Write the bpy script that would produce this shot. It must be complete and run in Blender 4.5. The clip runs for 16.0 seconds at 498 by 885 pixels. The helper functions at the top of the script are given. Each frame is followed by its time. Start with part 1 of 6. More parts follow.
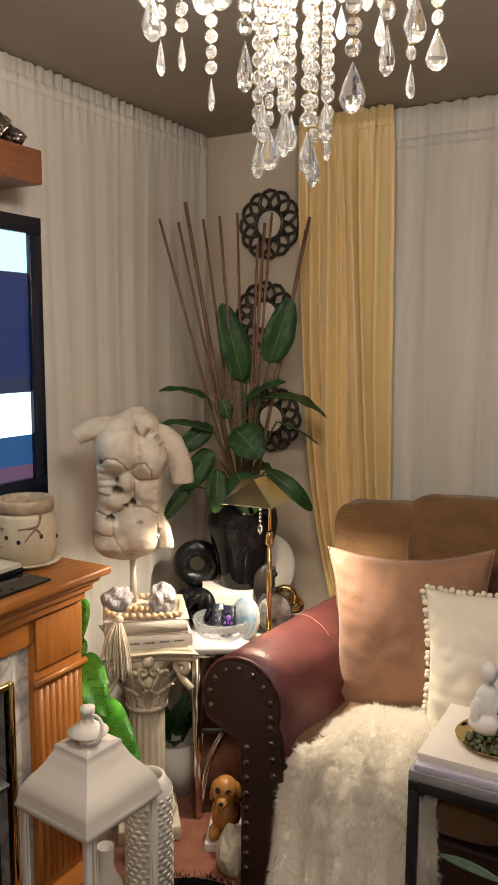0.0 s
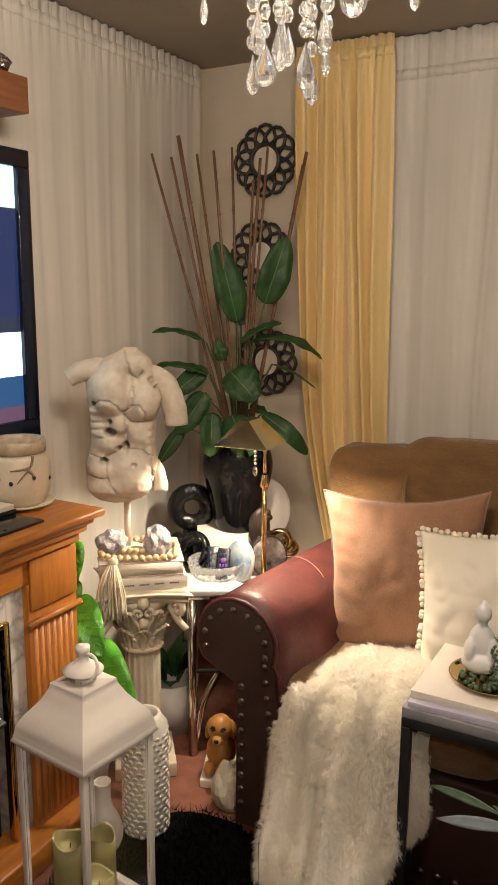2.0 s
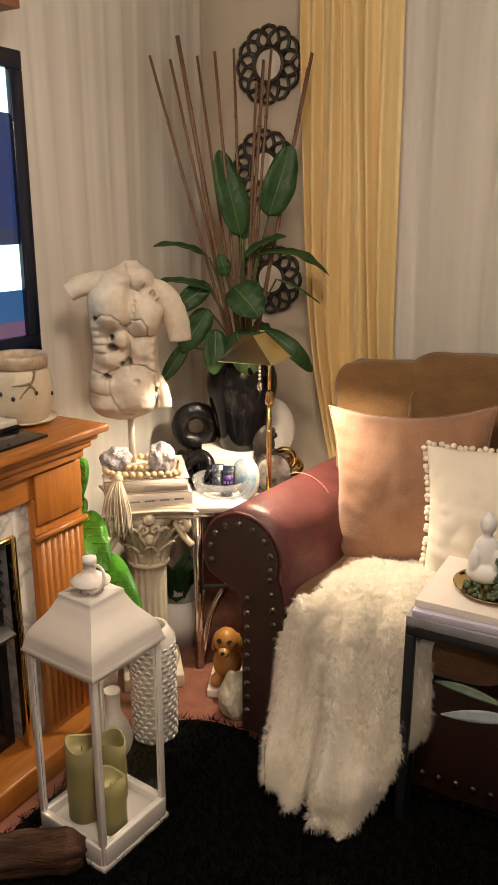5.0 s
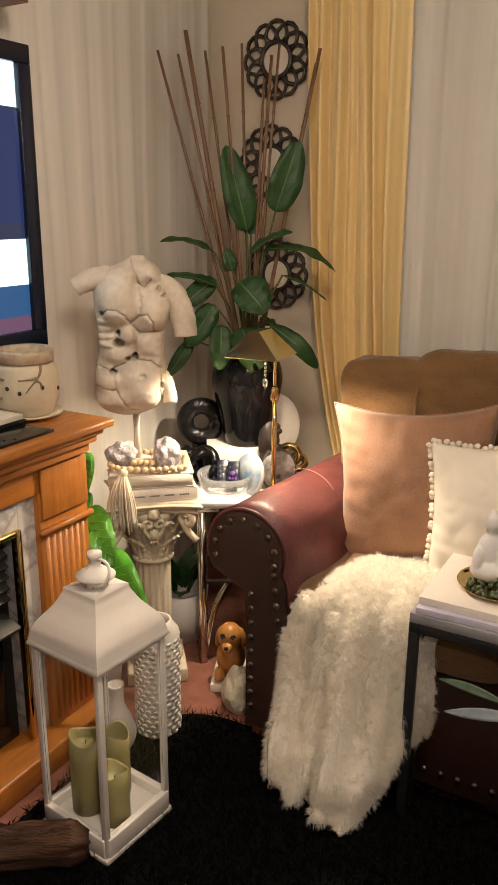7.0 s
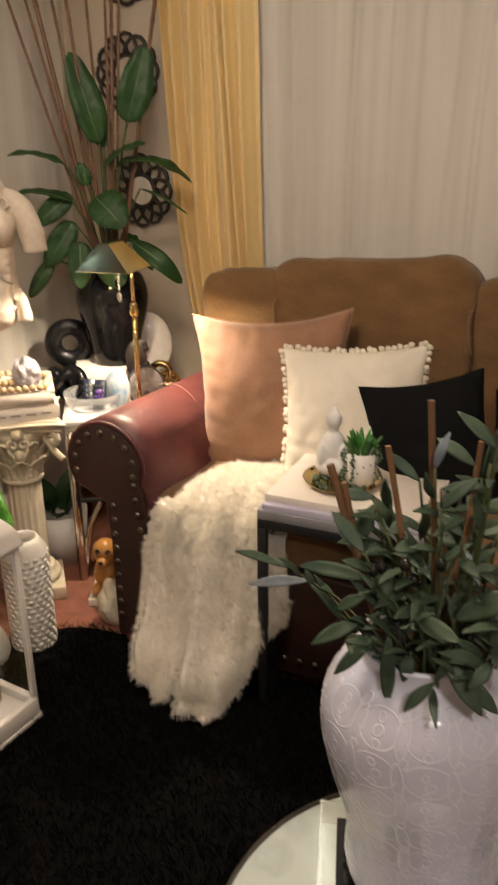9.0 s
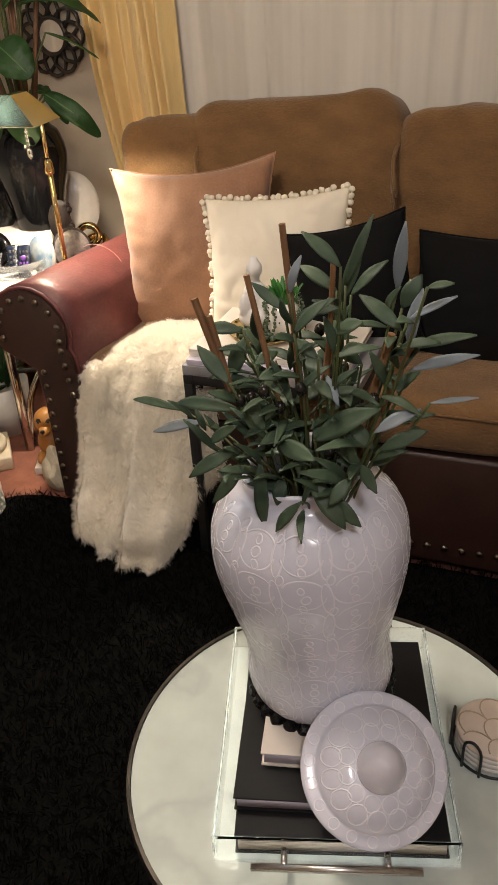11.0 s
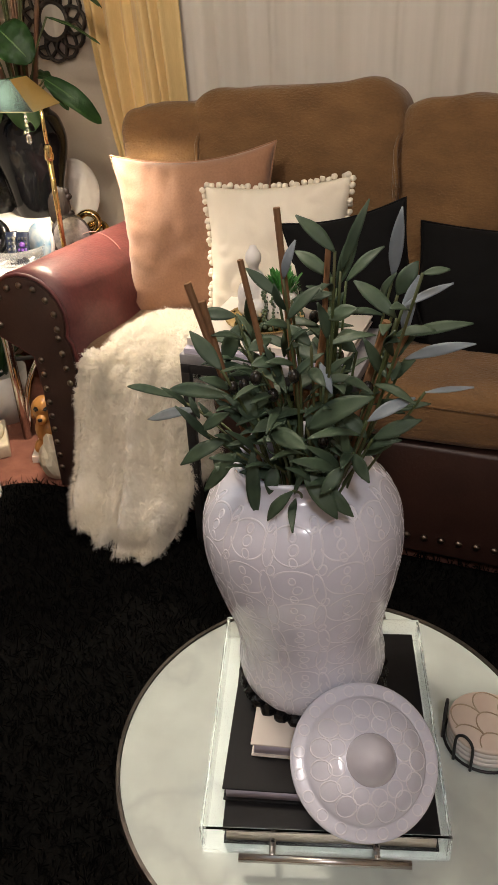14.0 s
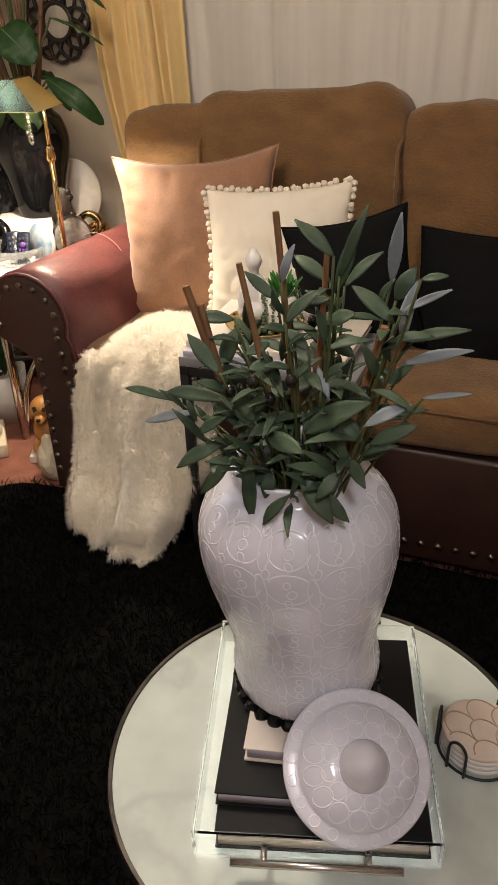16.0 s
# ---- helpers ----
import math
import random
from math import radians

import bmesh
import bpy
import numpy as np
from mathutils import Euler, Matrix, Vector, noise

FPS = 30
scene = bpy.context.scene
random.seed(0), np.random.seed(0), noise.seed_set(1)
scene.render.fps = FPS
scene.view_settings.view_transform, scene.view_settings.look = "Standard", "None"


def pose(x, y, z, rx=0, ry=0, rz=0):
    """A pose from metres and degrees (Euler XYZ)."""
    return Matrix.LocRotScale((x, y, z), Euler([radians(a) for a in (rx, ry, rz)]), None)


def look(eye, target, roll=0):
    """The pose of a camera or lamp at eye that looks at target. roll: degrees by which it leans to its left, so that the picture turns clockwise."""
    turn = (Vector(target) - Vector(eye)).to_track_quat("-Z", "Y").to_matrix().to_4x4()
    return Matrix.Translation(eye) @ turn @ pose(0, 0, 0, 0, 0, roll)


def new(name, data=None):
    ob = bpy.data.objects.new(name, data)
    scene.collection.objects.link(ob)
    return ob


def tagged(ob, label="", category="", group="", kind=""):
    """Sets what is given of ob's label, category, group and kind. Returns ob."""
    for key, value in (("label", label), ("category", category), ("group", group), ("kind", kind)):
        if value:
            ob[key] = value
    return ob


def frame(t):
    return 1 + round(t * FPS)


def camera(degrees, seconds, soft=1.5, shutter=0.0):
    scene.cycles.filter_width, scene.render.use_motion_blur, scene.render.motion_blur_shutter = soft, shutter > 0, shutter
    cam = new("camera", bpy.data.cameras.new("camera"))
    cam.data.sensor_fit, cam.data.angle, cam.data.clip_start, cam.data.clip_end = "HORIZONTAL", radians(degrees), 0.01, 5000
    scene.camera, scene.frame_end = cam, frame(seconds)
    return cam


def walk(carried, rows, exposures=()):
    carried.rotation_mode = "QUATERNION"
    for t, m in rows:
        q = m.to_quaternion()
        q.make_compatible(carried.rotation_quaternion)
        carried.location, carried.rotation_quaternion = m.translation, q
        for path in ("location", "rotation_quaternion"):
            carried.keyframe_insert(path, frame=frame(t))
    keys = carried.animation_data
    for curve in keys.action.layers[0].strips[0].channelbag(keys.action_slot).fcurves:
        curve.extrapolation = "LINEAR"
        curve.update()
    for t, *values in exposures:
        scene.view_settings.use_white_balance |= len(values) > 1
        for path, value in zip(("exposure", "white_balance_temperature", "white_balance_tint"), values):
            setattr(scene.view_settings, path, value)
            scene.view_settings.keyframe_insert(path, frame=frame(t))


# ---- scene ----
cam = camera(35.0, 16.0, 1.5, 0.3)
PATH = [
    (0, (-0.11, -0.187, 1.607), (-1.091, 1.536, 1.348), 0.3),
    (0.5, (-0.117, -0.181, 1.61), (-1.095, 1.538, 1.312), 0.5),
    (1, (-0.123, -0.174, 1.595), (-1.095, 1.547, 1.289), 0.6),
    (1.5, (-0.118, -0.171, 1.585), (-1.089, 1.549, 1.267), 0.4),
    (2, (-0.122, -0.164, 1.578), (-1.082, 1.548, 1.194), 0.4),
    (2.5, (-0.126, -0.165, 1.567), (-1.085, 1.542, 1.157), 0.4),
    (3, (-0.125, -0.157, 1.56), (-1.081, 1.542, 1.112), 0.2),
    (3.5, (-0.132, -0.155, 1.543), (-1.075, 1.542, 1.064), 0.1),
    (4, (-0.134, -0.152, 1.53), (-1.076, 1.531, 1.002), -0.1),
    (6.5, (-0.126, -0.159, 1.529), (-1.075, 1.508, 0.964), 0.3),
    (7, (-0.133, -0.159, 1.534), (-1.086, 1.505, 0.966), 0.4),
    (7.5, (-0.138, -0.156, 1.533), (-1.101, 1.501, 0.961), 0.5),
    (8, (-0.147, -0.153, 1.53), (-1.104, 1.505, 0.953), 0.5),
    (8.5, (-0.002, -0.122, 1.486), (-0.952, 1.547, 0.927), -1.2),
    (9, (0.076, -0.113, 1.469), (-0.693, 1.587, 0.751), -0.7),
    (9.5, (0.158, -0.102, 1.454), (-0.546, 1.572, 0.616), -1.2),
    (10, (0.186, -0.088, 1.443), (-0.500, 1.539, 0.504), -3.0),
    (12.5, (0.207, -0.088, 1.428), (-0.441, 1.493, 0.39), -3.4),
    (13, (0.208, -0.089, 1.426), (-0.446, 1.491, 0.389), -3.3),
    (13.5, (0.204, -0.082, 1.42), (-0.456, 1.496, 0.384), -3.2),
    (14, (0.206, -0.078, 1.421), (-0.459, 1.501, 0.389), -3.0),
    (14.5, (0.206, -0.074, 1.42), (-0.463, 1.504, 0.391), -2.8),
    (15, (0.205, -0.074, 1.42), (-0.468, 1.504, 0.392), -2.8),
    (15.5, (0.208, -0.077, 1.42), (-0.451, 1.506, 0.39), -2.3),
    (16, (0.208, -0.075, 1.421), (-0.456, 1.508, 0.395), -2.2),
]
walk(cam, [(t, look(eye, target, roll)) for t, eye, target, roll in PATH], [(0.0, -0.30, 6550, 10), (0.5, -0.26, 6900, 11), (1.5, -0.16, 6950, 12), (3.0, -0.05, 7050, 13), (8.0, -0.06, 7150, 14), (10.0, 0.05, 6800, 12), (12.5, 0.10, 6450, 11), (16.0, 0.10, 6600, 12)])

# ---- world and light ----
world = bpy.data.worlds.new("world")
scene.world = world
world.use_nodes = True
world.node_tree.nodes["Background"].inputs[0].default_value = (0.9, 0.75, 0.55, 1)
world.node_tree.nodes["Background"].inputs[1].default_value = 0.012


def lamp(name, kind, at, watts, colour, size=0.05):
    d = bpy.data.lights.new(name, kind)
    d.energy, d.color = watts, colour
    if kind == "AREA":
        d.size = size
    else:
        d.shadow_soft_size = size
    ob = new(name, d)
    ob.matrix_world = pose(*at)
    return ob


CHAND = (-0.632, 0.85)
for k in range(3):
    a = k * 2.094 + 0.4
    lamp("chandelier_bulb_light", "POINT", (CHAND[0] + 0.12 * math.cos(a), CHAND[1] + 0.12 * math.sin(a), 2.20), 14.6, (1.0, 0.88, 0.74), 0.05)
lamp("pharmacy_lamp_light", "POINT", (-1.270, 1.950, 1.153), 51.0, (1.0, 0.88, 0.72), 0.016)
# No fixture here: an unseen fill light behind the camera, added to brighten the jar.
lamp("unseen_fill_light", "POINT", (0.55, -0.75, 2.36), 39.5, (1.0, 0.97, 1.0), 0.09)

# ---- materials ----


def nodes_of(name):
    m = bpy.data.materials.new(name)
    m.use_nodes = True
    return m, m.node_tree.nodes, m.node_tree.links, m.node_tree.nodes["Principled BSDF"]


def mat(name, col, col2=None, rough=0.6, metal=0.0, scale=8.0, bump=0.0, bscale=60.0, stretch=(1, 1, 1), detail=4.0, sheen=0.0, coat=0.0, sss=0.0, rvar=0.08, island=0.0, spec=0.5):
    """Two-scale noise between two colours, with fine relief."""
    m, n, l, b = nodes_of(name)
    col2 = col2 or tuple(c * 0.75 for c in col)
    tc = n.new("ShaderNodeTexCoord")
    mp = n.new("ShaderNodeMapping")
    mp.inputs["Scale"].default_value = stretch
    l.new(tc.outputs["Object"], mp.inputs["Vector"])
    big = n.new("ShaderNodeTexNoise")
    big.inputs["Scale"].default_value, big.inputs["Detail"].default_value = scale, detail
    l.new(mp.outputs[0], big.inputs["Vector"])
    fine = n.new("ShaderNodeTexNoise")
    fine.inputs["Scale"].default_value, fine.inputs["Detail"].default_value = bscale, 3.0
    l.new(mp.outputs[0], fine.inputs["Vector"])
    mixf = n.new("ShaderNodeMath")
    mixf.operation = "MULTIPLY_ADD"
    l.new(fine.outputs["Fac"], mixf.inputs[0])
    mixf.inputs[1].default_value = 0.35
    l.new(big.outputs["Fac"], mixf.inputs[2])
    ramp = n.new("ShaderNodeValToRGB")
    ramp.color_ramp.elements[0].position, ramp.color_ramp.elements[1].position = 0.45, 0.92
    ramp.color_ramp.elements[0].color, ramp.color_ramp.elements[1].color = (*col, 1), (*col2, 1)
    l.new(mixf.outputs[0], ramp.inputs[0])
    out = ramp.outputs[0]
    if island:
        g = n.new("ShaderNodeNewGeometry")
        hs = n.new("ShaderNodeHueSaturation")
        mr = n.new("ShaderNodeMapRange")
        mr.inputs[3].default_value, mr.inputs[4].default_value = 1 - island, 1 + island
        l.new(g.outputs["Random Per Island"], mr.inputs[0])
        l.new(mr.outputs[0], hs.inputs["Value"])
        l.new(out, hs.inputs["Color"])
        out = hs.outputs[0]
    l.new(out, b.inputs["Base Color"])
    rr = n.new("ShaderNodeMapRange")
    rr.inputs[3].default_value, rr.inputs[4].default_value = max(0, rough - rvar), min(1, rough + rvar)
    l.new(big.outputs["Fac"], rr.inputs[0])
    l.new(rr.outputs[0], b.inputs["Roughness"])
    b.inputs["Metallic"].default_value = metal
    b.inputs["Sheen Weight"].default_value = sheen
    b.inputs["Coat Weight"].default_value = coat
    b.inputs["Specular IOR Level"].default_value = spec
    if sss:
        b.inputs["Subsurface Weight"].default_value = sss
        b.inputs["Subsurface Radius"].default_value = (0.02, 0.015, 0.01)
    if bump:
        bp = n.new("ShaderNodeBump")
        bp.inputs["Strength"].default_value, bp.inputs["Distance"].default_value = bump, 0.004
        l.new(fine.outputs["Fac"], bp.inputs["Height"])
        l.new(bp.outputs[0], b.inputs["Normal"])
    return m


def glass(name, col=(1, 1, 1), rough=0.0, ior=1.5):
    m, n, l, b = nodes_of(name)
    b.inputs["Base Color"].default_value = (*col, 1)
    b.inputs["Roughness"].default_value = rough
    b.inputs["IOR"].default_value = ior
    b.inputs["Transmission Weight"].default_value = 1.0
    return m


def glow(name, col, strength):
    m, n, l, b = nodes_of(name)
    b.inputs["Base Color"].default_value = (0.01, 0.01, 0.01, 1)
    b.inputs["Emission Color"].default_value = (*col, 1)
    b.inputs["Emission Strength"].default_value = strength
    b.inputs["Roughness"].default_value = 0.2
    return m


def pattern(name, col, line, scale, width, rough, soft=0.03, kind="DISTANCE_TO_EDGE", coat=0.0, distort=0.0, bump=0.3, rand=1.0):
    """Cells with lines between them: cracks, marble veins, curled relief."""
    m, n, l, b = nodes_of(name)
    tc = n.new("ShaderNodeTexCoord")
    nz = n.new("ShaderNodeTexNoise")
    nz.inputs["Scale"].default_value = scale * 0.7
    nz.inputs["Detail"].default_value = 5
    l.new(tc.outputs["Object"], nz.inputs["Vector"])
    mx = n.new("ShaderNodeMix")
    mx.data_type = "VECTOR"
    mx.inputs[0].default_value = distort
    l.new(tc.outputs["Object"], mx.inputs[4])
    l.new(nz.outputs["Color"], mx.inputs[5])
    v = n.new("ShaderNodeTexVoronoi")
    v.feature = kind
    v.inputs["Scale"].default_value = scale
    v.inputs["Randomness"].default_value = rand
    l.new(mx.outputs[1], v.inputs["Vector"])
    r = n.new("ShaderNodeValToRGB")
    r.color_ramp.elements[0].position, r.color_ramp.elements[1].position = width, width + soft
    r.color_ramp.elements[0].color, r.color_ramp.elements[1].color = (0, 0, 0, 1), (1, 1, 1, 1)
    l.new(v.outputs["Distance"], r.inputs[0])
    nb = n.new("ShaderNodeTexNoise")
    nb.inputs["Scale"].default_value, nb.inputs["Detail"].default_value = 14, 5
    l.new(tc.outputs["Object"], nb.inputs["Vector"])
    base = n.new("ShaderNodeMix")
    base.data_type = "RGBA"
    base.inputs[6].default_value, base.inputs[7].default_value = (*[c * 0.8 for c in col], 1), (*[min(1, c * 1.12) for c in col], 1)
    l.new(nb.outputs["Fac"], base.inputs[0])
    c = n.new("ShaderNodeMix")
    c.data_type = "RGBA"
    l.new(r.outputs[0], c.inputs[0])
    c.inputs[6].default_value = (*line, 1)
    l.new(base.outputs[2], c.inputs[7])
    l.new(c.outputs[2], b.inputs["Base Color"])
    b.inputs["Roughness"].default_value, b.inputs["Coat Weight"].default_value = rough, coat
    bp = n.new("ShaderNodeBump")
    bp.inputs["Strength"].default_value, bp.inputs["Distance"].default_value = bump, 0.003
    l.new(r.outputs[0], bp.inputs["Height"])
    l.new(bp.outputs[0], b.inputs["Normal"])
    return m


def wood(name, dark, light, axis=(1, 14, 14), rough=0.35, coat=0.3):
    return mat(name, dark, light, rough, scale=6, bump=0.12, bscale=30, stretch=axis, coat=coat)


M_PLASTER = mat("beige_painted_plaster", (0.60, 0.52, 0.41), (0.54, 0.46, 0.36), 0.8, scale=3, bump=0.15, bscale=90)
# The ceiling's dimness is put into this colour, darker than the walls.
M_CEIL = mat("dimmed_ceiling_paint", (0.36, 0.31, 0.25), (0.31, 0.27, 0.22), 0.85, scale=2.5, bump=0.2, bscale=120)
M_CARPET = mat("rust_carpet", (0.30, 0.115, 0.075), (0.20, 0.075, 0.05), 0.95, scale=20, bump=0.8, bscale=380)
# Streaks put the folds' light and dark, and overlapping layers, into the colour.
M_SHEER = mat("fold_streaked_sheer", (0.72, 0.68, 0.61), (0.62, 0.58, 0.51), 0.85, scale=11, bump=0.1, bscale=60, stretch=(1, 1, 0.02))
M_GOLD_DRAPE = mat("gold_satin_drape", (0.80, 0.60, 0.28), (0.66, 0.46, 0.18), 0.45, scale=3, bump=0.1, bscale=300, stretch=(1, 1, 0.12), sheen=0.3)
M_PINE = wood("honey_pine", (0.47, 0.172, 0.030), (0.33, 0.105, 0.016), (9, 9, 0.8), 0.42, 0.1)
M_PINE_H = wood("honey_pine_lengthwise", (0.47, 0.172, 0.030), (0.33, 0.105, 0.016), (12, 1.0, 12), 0.38, 0.15)
M_SHELF = wood("cedar_shelf", (0.30, 0.115, 0.05), (0.20, 0.07, 0.03), (14, 1.2, 14), 0.5, 0.1)
M_MARBLE = pattern("grey_veined_marble", (0.60, 0.57, 0.53), (0.33, 0.31, 0.30), 8, 0.0, 0.2, 0.22, coat=0.3, distort=0.5, bump=0.0)
M_BLACK = mat("black_painted_metal", (0.012, 0.012, 0.013), (0.02, 0.02, 0.02), 0.45, scale=20, bump=0.1)
M_FIREBOX = mat("soot_black_iron", (0.005, 0.005, 0.005), (0.011, 0.011, 0.010), 0.6, scale=14, bump=0.3)
M_BRASS = mat("polished_brass", (0.72, 0.55, 0.27), (0.62, 0.45, 0.20), 0.10, 1.0, scale=12, rvar=0.06)
M_BRASS_SHADE = mat("polished_shade_brass", (0.66, 0.60, 0.36), (0.58, 0.53, 0.31), 0.14, 1.0, scale=12, rvar=0.06)
M_CHROME = mat("chrome", (0.75, 0.72, 0.68), (0.6, 0.57, 0.54), 0.12, 1.0, scale=10, rvar=0.05)
M_STEEL = mat("brushed_steel", (0.62, 0.60, 0.58), (0.5, 0.48, 0.46), 0.28, 1.0, scale=30, stretch=(0.2, 8, 8))
M_BRONZE = mat("dark_bronze", (0.05, 0.042, 0.036), (0.10, 0.085, 0.07), 0.35, 0.7, scale=25, bump=0.2)
M_NAIL = mat("antique_nailhead", (0.28, 0.23, 0.18), (0.15, 0.12, 0.09), 0.32, 1.0, scale=40)
# The navy tint holds the screen's blue reflection on the bezel; remotes share it.
M_TVFRAME = mat("navy_tinted_black_plastic", (0.005, 0.009, 0.024), (0.008, 0.013, 0.030), 0.22, scale=10)
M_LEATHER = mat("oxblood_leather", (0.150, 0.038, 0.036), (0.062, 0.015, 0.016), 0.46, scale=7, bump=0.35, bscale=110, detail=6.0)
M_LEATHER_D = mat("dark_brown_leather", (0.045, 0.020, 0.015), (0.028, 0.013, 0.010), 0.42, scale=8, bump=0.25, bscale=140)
M_CHENILLE = mat("brown_chenille", (0.208, 0.108, 0.038), (0.128, 0.065, 0.023), 0.9, scale=12, bump=1.0, bscale=150, stretch=(0.7, 1, 1.3), sheen=0.2, detail=7.0)
M_VELVET = mat("tan_velvet", (0.37, 0.188, 0.104), (0.20, 0.094, 0.049), 0.75, scale=6, bump=0.2, bscale=160, sheen=0.3, detail=6.0)
M_CREAM = mat("cream_cotton", (0.80, 0.74, 0.62), (0.74, 0.67, 0.55), 0.85, scale=7, bump=0.2, bscale=300)
M_BLACKCLOTH = mat("black_velvet_cloth", (0.0022, 0.0022, 0.0026), (0.004, 0.004, 0.0045), 0.9, scale=9, bump=0.1, bscale=250, spec=0.2)
M_THROW = mat("ivory_fur_backing", (0.93, 0.90, 0.83), (0.90, 0.85, 0.76), 0.9, scale=12, bump=0.5, bscale=120)
M_FURW = mat("ivory_faux_fur", (0.97, 0.93, 0.86), (0.96, 0.91, 0.82), 0.85, scale=9, bscale=40, island=0.06)
_n, _l = M_FURW.node_tree.nodes, M_FURW.node_tree.links
_t, _m = _n.new("ShaderNodeBsdfTranslucent"), _n.new("ShaderNodeMixShader")
_t.inputs["Color"].default_value = (0.97, 0.94, 0.87, 1)
_m.inputs[0].default_value = 0.55
_l.new(_n["Principled BSDF"].outputs[0], _m.inputs[1])
_l.new(_t.outputs[0], _m.inputs[2])
_l.new(_m.outputs[0], _n["Material Output"].inputs["Surface"])
M_RUG = mat("black_rug_backing", (0.0025, 0.0025, 0.002), (0.004, 0.0035, 0.003), 0.95, scale=12, bump=0.5, bscale=120, spec=0.1)
M_FURB = mat("black_shag", (0.002, 0.002, 0.002), (0.004, 0.0035, 0.003), 0.95, scale=9, bscale=40, island=0.4, spec=0.05)
M_STATUE = mat("cracked_plaster", (0.72, 0.64, 0.53), (0.52, 0.43, 0.33), 0.72, scale=14, bump=0.35, bscale=70)
M_STONE = mat("ivory_cast_stone", (0.76, 0.68, 0.52), (0.62, 0.53, 0.38), 0.7, scale=12, bump=0.3, bscale=90)
M_WHITE = mat("white_ceramic", (0.76, 0.72, 0.65), (0.68, 0.63, 0.56), 0.35, scale=10, bump=0.1, coat=0.2)
M_WHITEPAINT = mat("white_powder_coat", (0.84, 0.79, 0.72), (0.79, 0.73, 0.66), 0.5, scale=6, bump=0.03, bscale=120)
M_BOOKW = mat("white_book_cover", (0.76, 0.70, 0.62), (0.70, 0.63, 0.56), 0.5, scale=8)
M_PAGES = mat("book_pages", (0.70, 0.64, 0.54), (0.62, 0.55, 0.45), 0.85, scale=6, bump=0.5, bscale=30, stretch=(1, 1, 18))
M_LILAC = mat("lilac_book_cover", (0.55, 0.52, 0.62), (0.48, 0.45, 0.56), 0.5, scale=8)
M_BOOKB = mat("black_book_cover", (0.006, 0.006, 0.007), (0.010, 0.010, 0.011), 0.6, scale=12, bump=0.1, spec=0.25)
M_INK = mat("printed_ink", (0.06, 0.05, 0.05), (0.08, 0.07, 0.06), 0.7)
M_URN = mat("black_glazed_ceramic", (0.003, 0.003, 0.004), (0.006, 0.006, 0.006), 0.10, scale=10, bump=0.10, bscale=60, coat=0.0, spec=0.25, rvar=0.04)
M_LAVA = mat("black_lava", (0.004, 0.004, 0.0045), (0.008, 0.008, 0.008), 0.22, scale=30, bump=1.0, bscale=70, spec=0.35)
M_LEAF = mat("deep_green_leaf", (0.028, 0.086, 0.018), (0.010, 0.036, 0.010), 0.50, scale=16, bump=0.7, bscale=45, stretch=(1, 1, 1), island=0.3, spec=0.35)
M_RIB = mat("pale_midrib", (0.08, 0.17, 0.04), (0.06, 0.13, 0.03), 0.5, scale=20)
M_LEAFB = mat("bright_green_leaf", (0.10, 0.38, 0.035), (0.045, 0.22, 0.018), 0.24, scale=14, bump=0.6, bscale=50, island=0.2)
M_VEIN = mat("leaf_vein", (0.17, 0.44, 0.08), (0.12, 0.34, 0.05), 0.35, scale=20)
M_OLIVE = mat("olive_leaf", (0.072, 0.108, 0.062), (0.022, 0.042, 0.026), 0.50, scale=14, bump=0.15, bscale=60, island=0.45, spec=0.3)
M_OLIVEB = mat("silver_olive_leaf", (0.24, 0.28, 0.31), (0.15, 0.18, 0.20), 0.5, scale=14, bump=0.15, bscale=60, island=0.3)
M_TWIG = mat("twig_bark", (0.30, 0.155, 0.068), (0.18, 0.09, 0.04), 0.7, scale=14, bump=0.4, bscale=60)
M_BAMBOO = mat("brown_bamboo", (0.20, 0.105, 0.055), (0.13, 0.065, 0.034), 0.5, scale=20, bump=0.2, bscale=60)
M_STEM = mat("green_stem", (0.06, 0.10, 0.03), (0.09, 0.08, 0.03), 0.6, scale=14)
M_FRUIT = mat("black_olive", (0.010, 0.009, 0.008), (0.02, 0.018, 0.012), 0.25, scale=20)
M_VASE = mat("pearl_glaze", (0.77, 0.78, 0.88), (0.66, 0.67, 0.77), 0.16, scale=11, bump=0.06, bscale=45, coat=0.6, rvar=0.04, detail=6.0)
M_TABLETOP = pattern("white_marble_under_glass", (0.65, 0.72, 0.66), (0.54, 0.60, 0.56), 4, 0.004, 0.10, 0.07, coat=0.8, distort=0.6, bump=0.0)
M_ACRYL = glass("clear_acrylic", (0.985, 0.99, 0.98), 0.0, 1.18)
M_GLASS = glass("clear_glass", (0.98, 0.98, 0.97), 0.0, 1.3)
M_CRYSTAL = glass("cut_crystal", (1, 1, 1), 0.0, 1.6)
M_CRYSTAL.node_tree.nodes["Principled BSDF"].inputs["Transmission Weight"].default_value = 0.955
M_CUTGLASS = glass("pressed_glass", (0.90, 0.90, 0.89), 0.04, 1.40)
M_CUTGLASS.node_tree.nodes["Principled BSDF"].inputs["Transmission Weight"].default_value = 0.90
M_WAX = mat("olive_wax", (0.34, 0.29, 0.115), (0.28, 0.235, 0.09), 0.45, scale=6, bump=0.1, sss=0.2)
M_BURNER = mat("cream_glazed_burner", (0.64, 0.56, 0.42), (0.52, 0.43, 0.30), 0.3, scale=9, bump=0.1, coat=0.3)
M_BURNRIM = mat("brown_glazed_rim", (0.36, 0.25, 0.16), (0.55, 0.45, 0.32), 0.4, scale=40, bump=0.5)
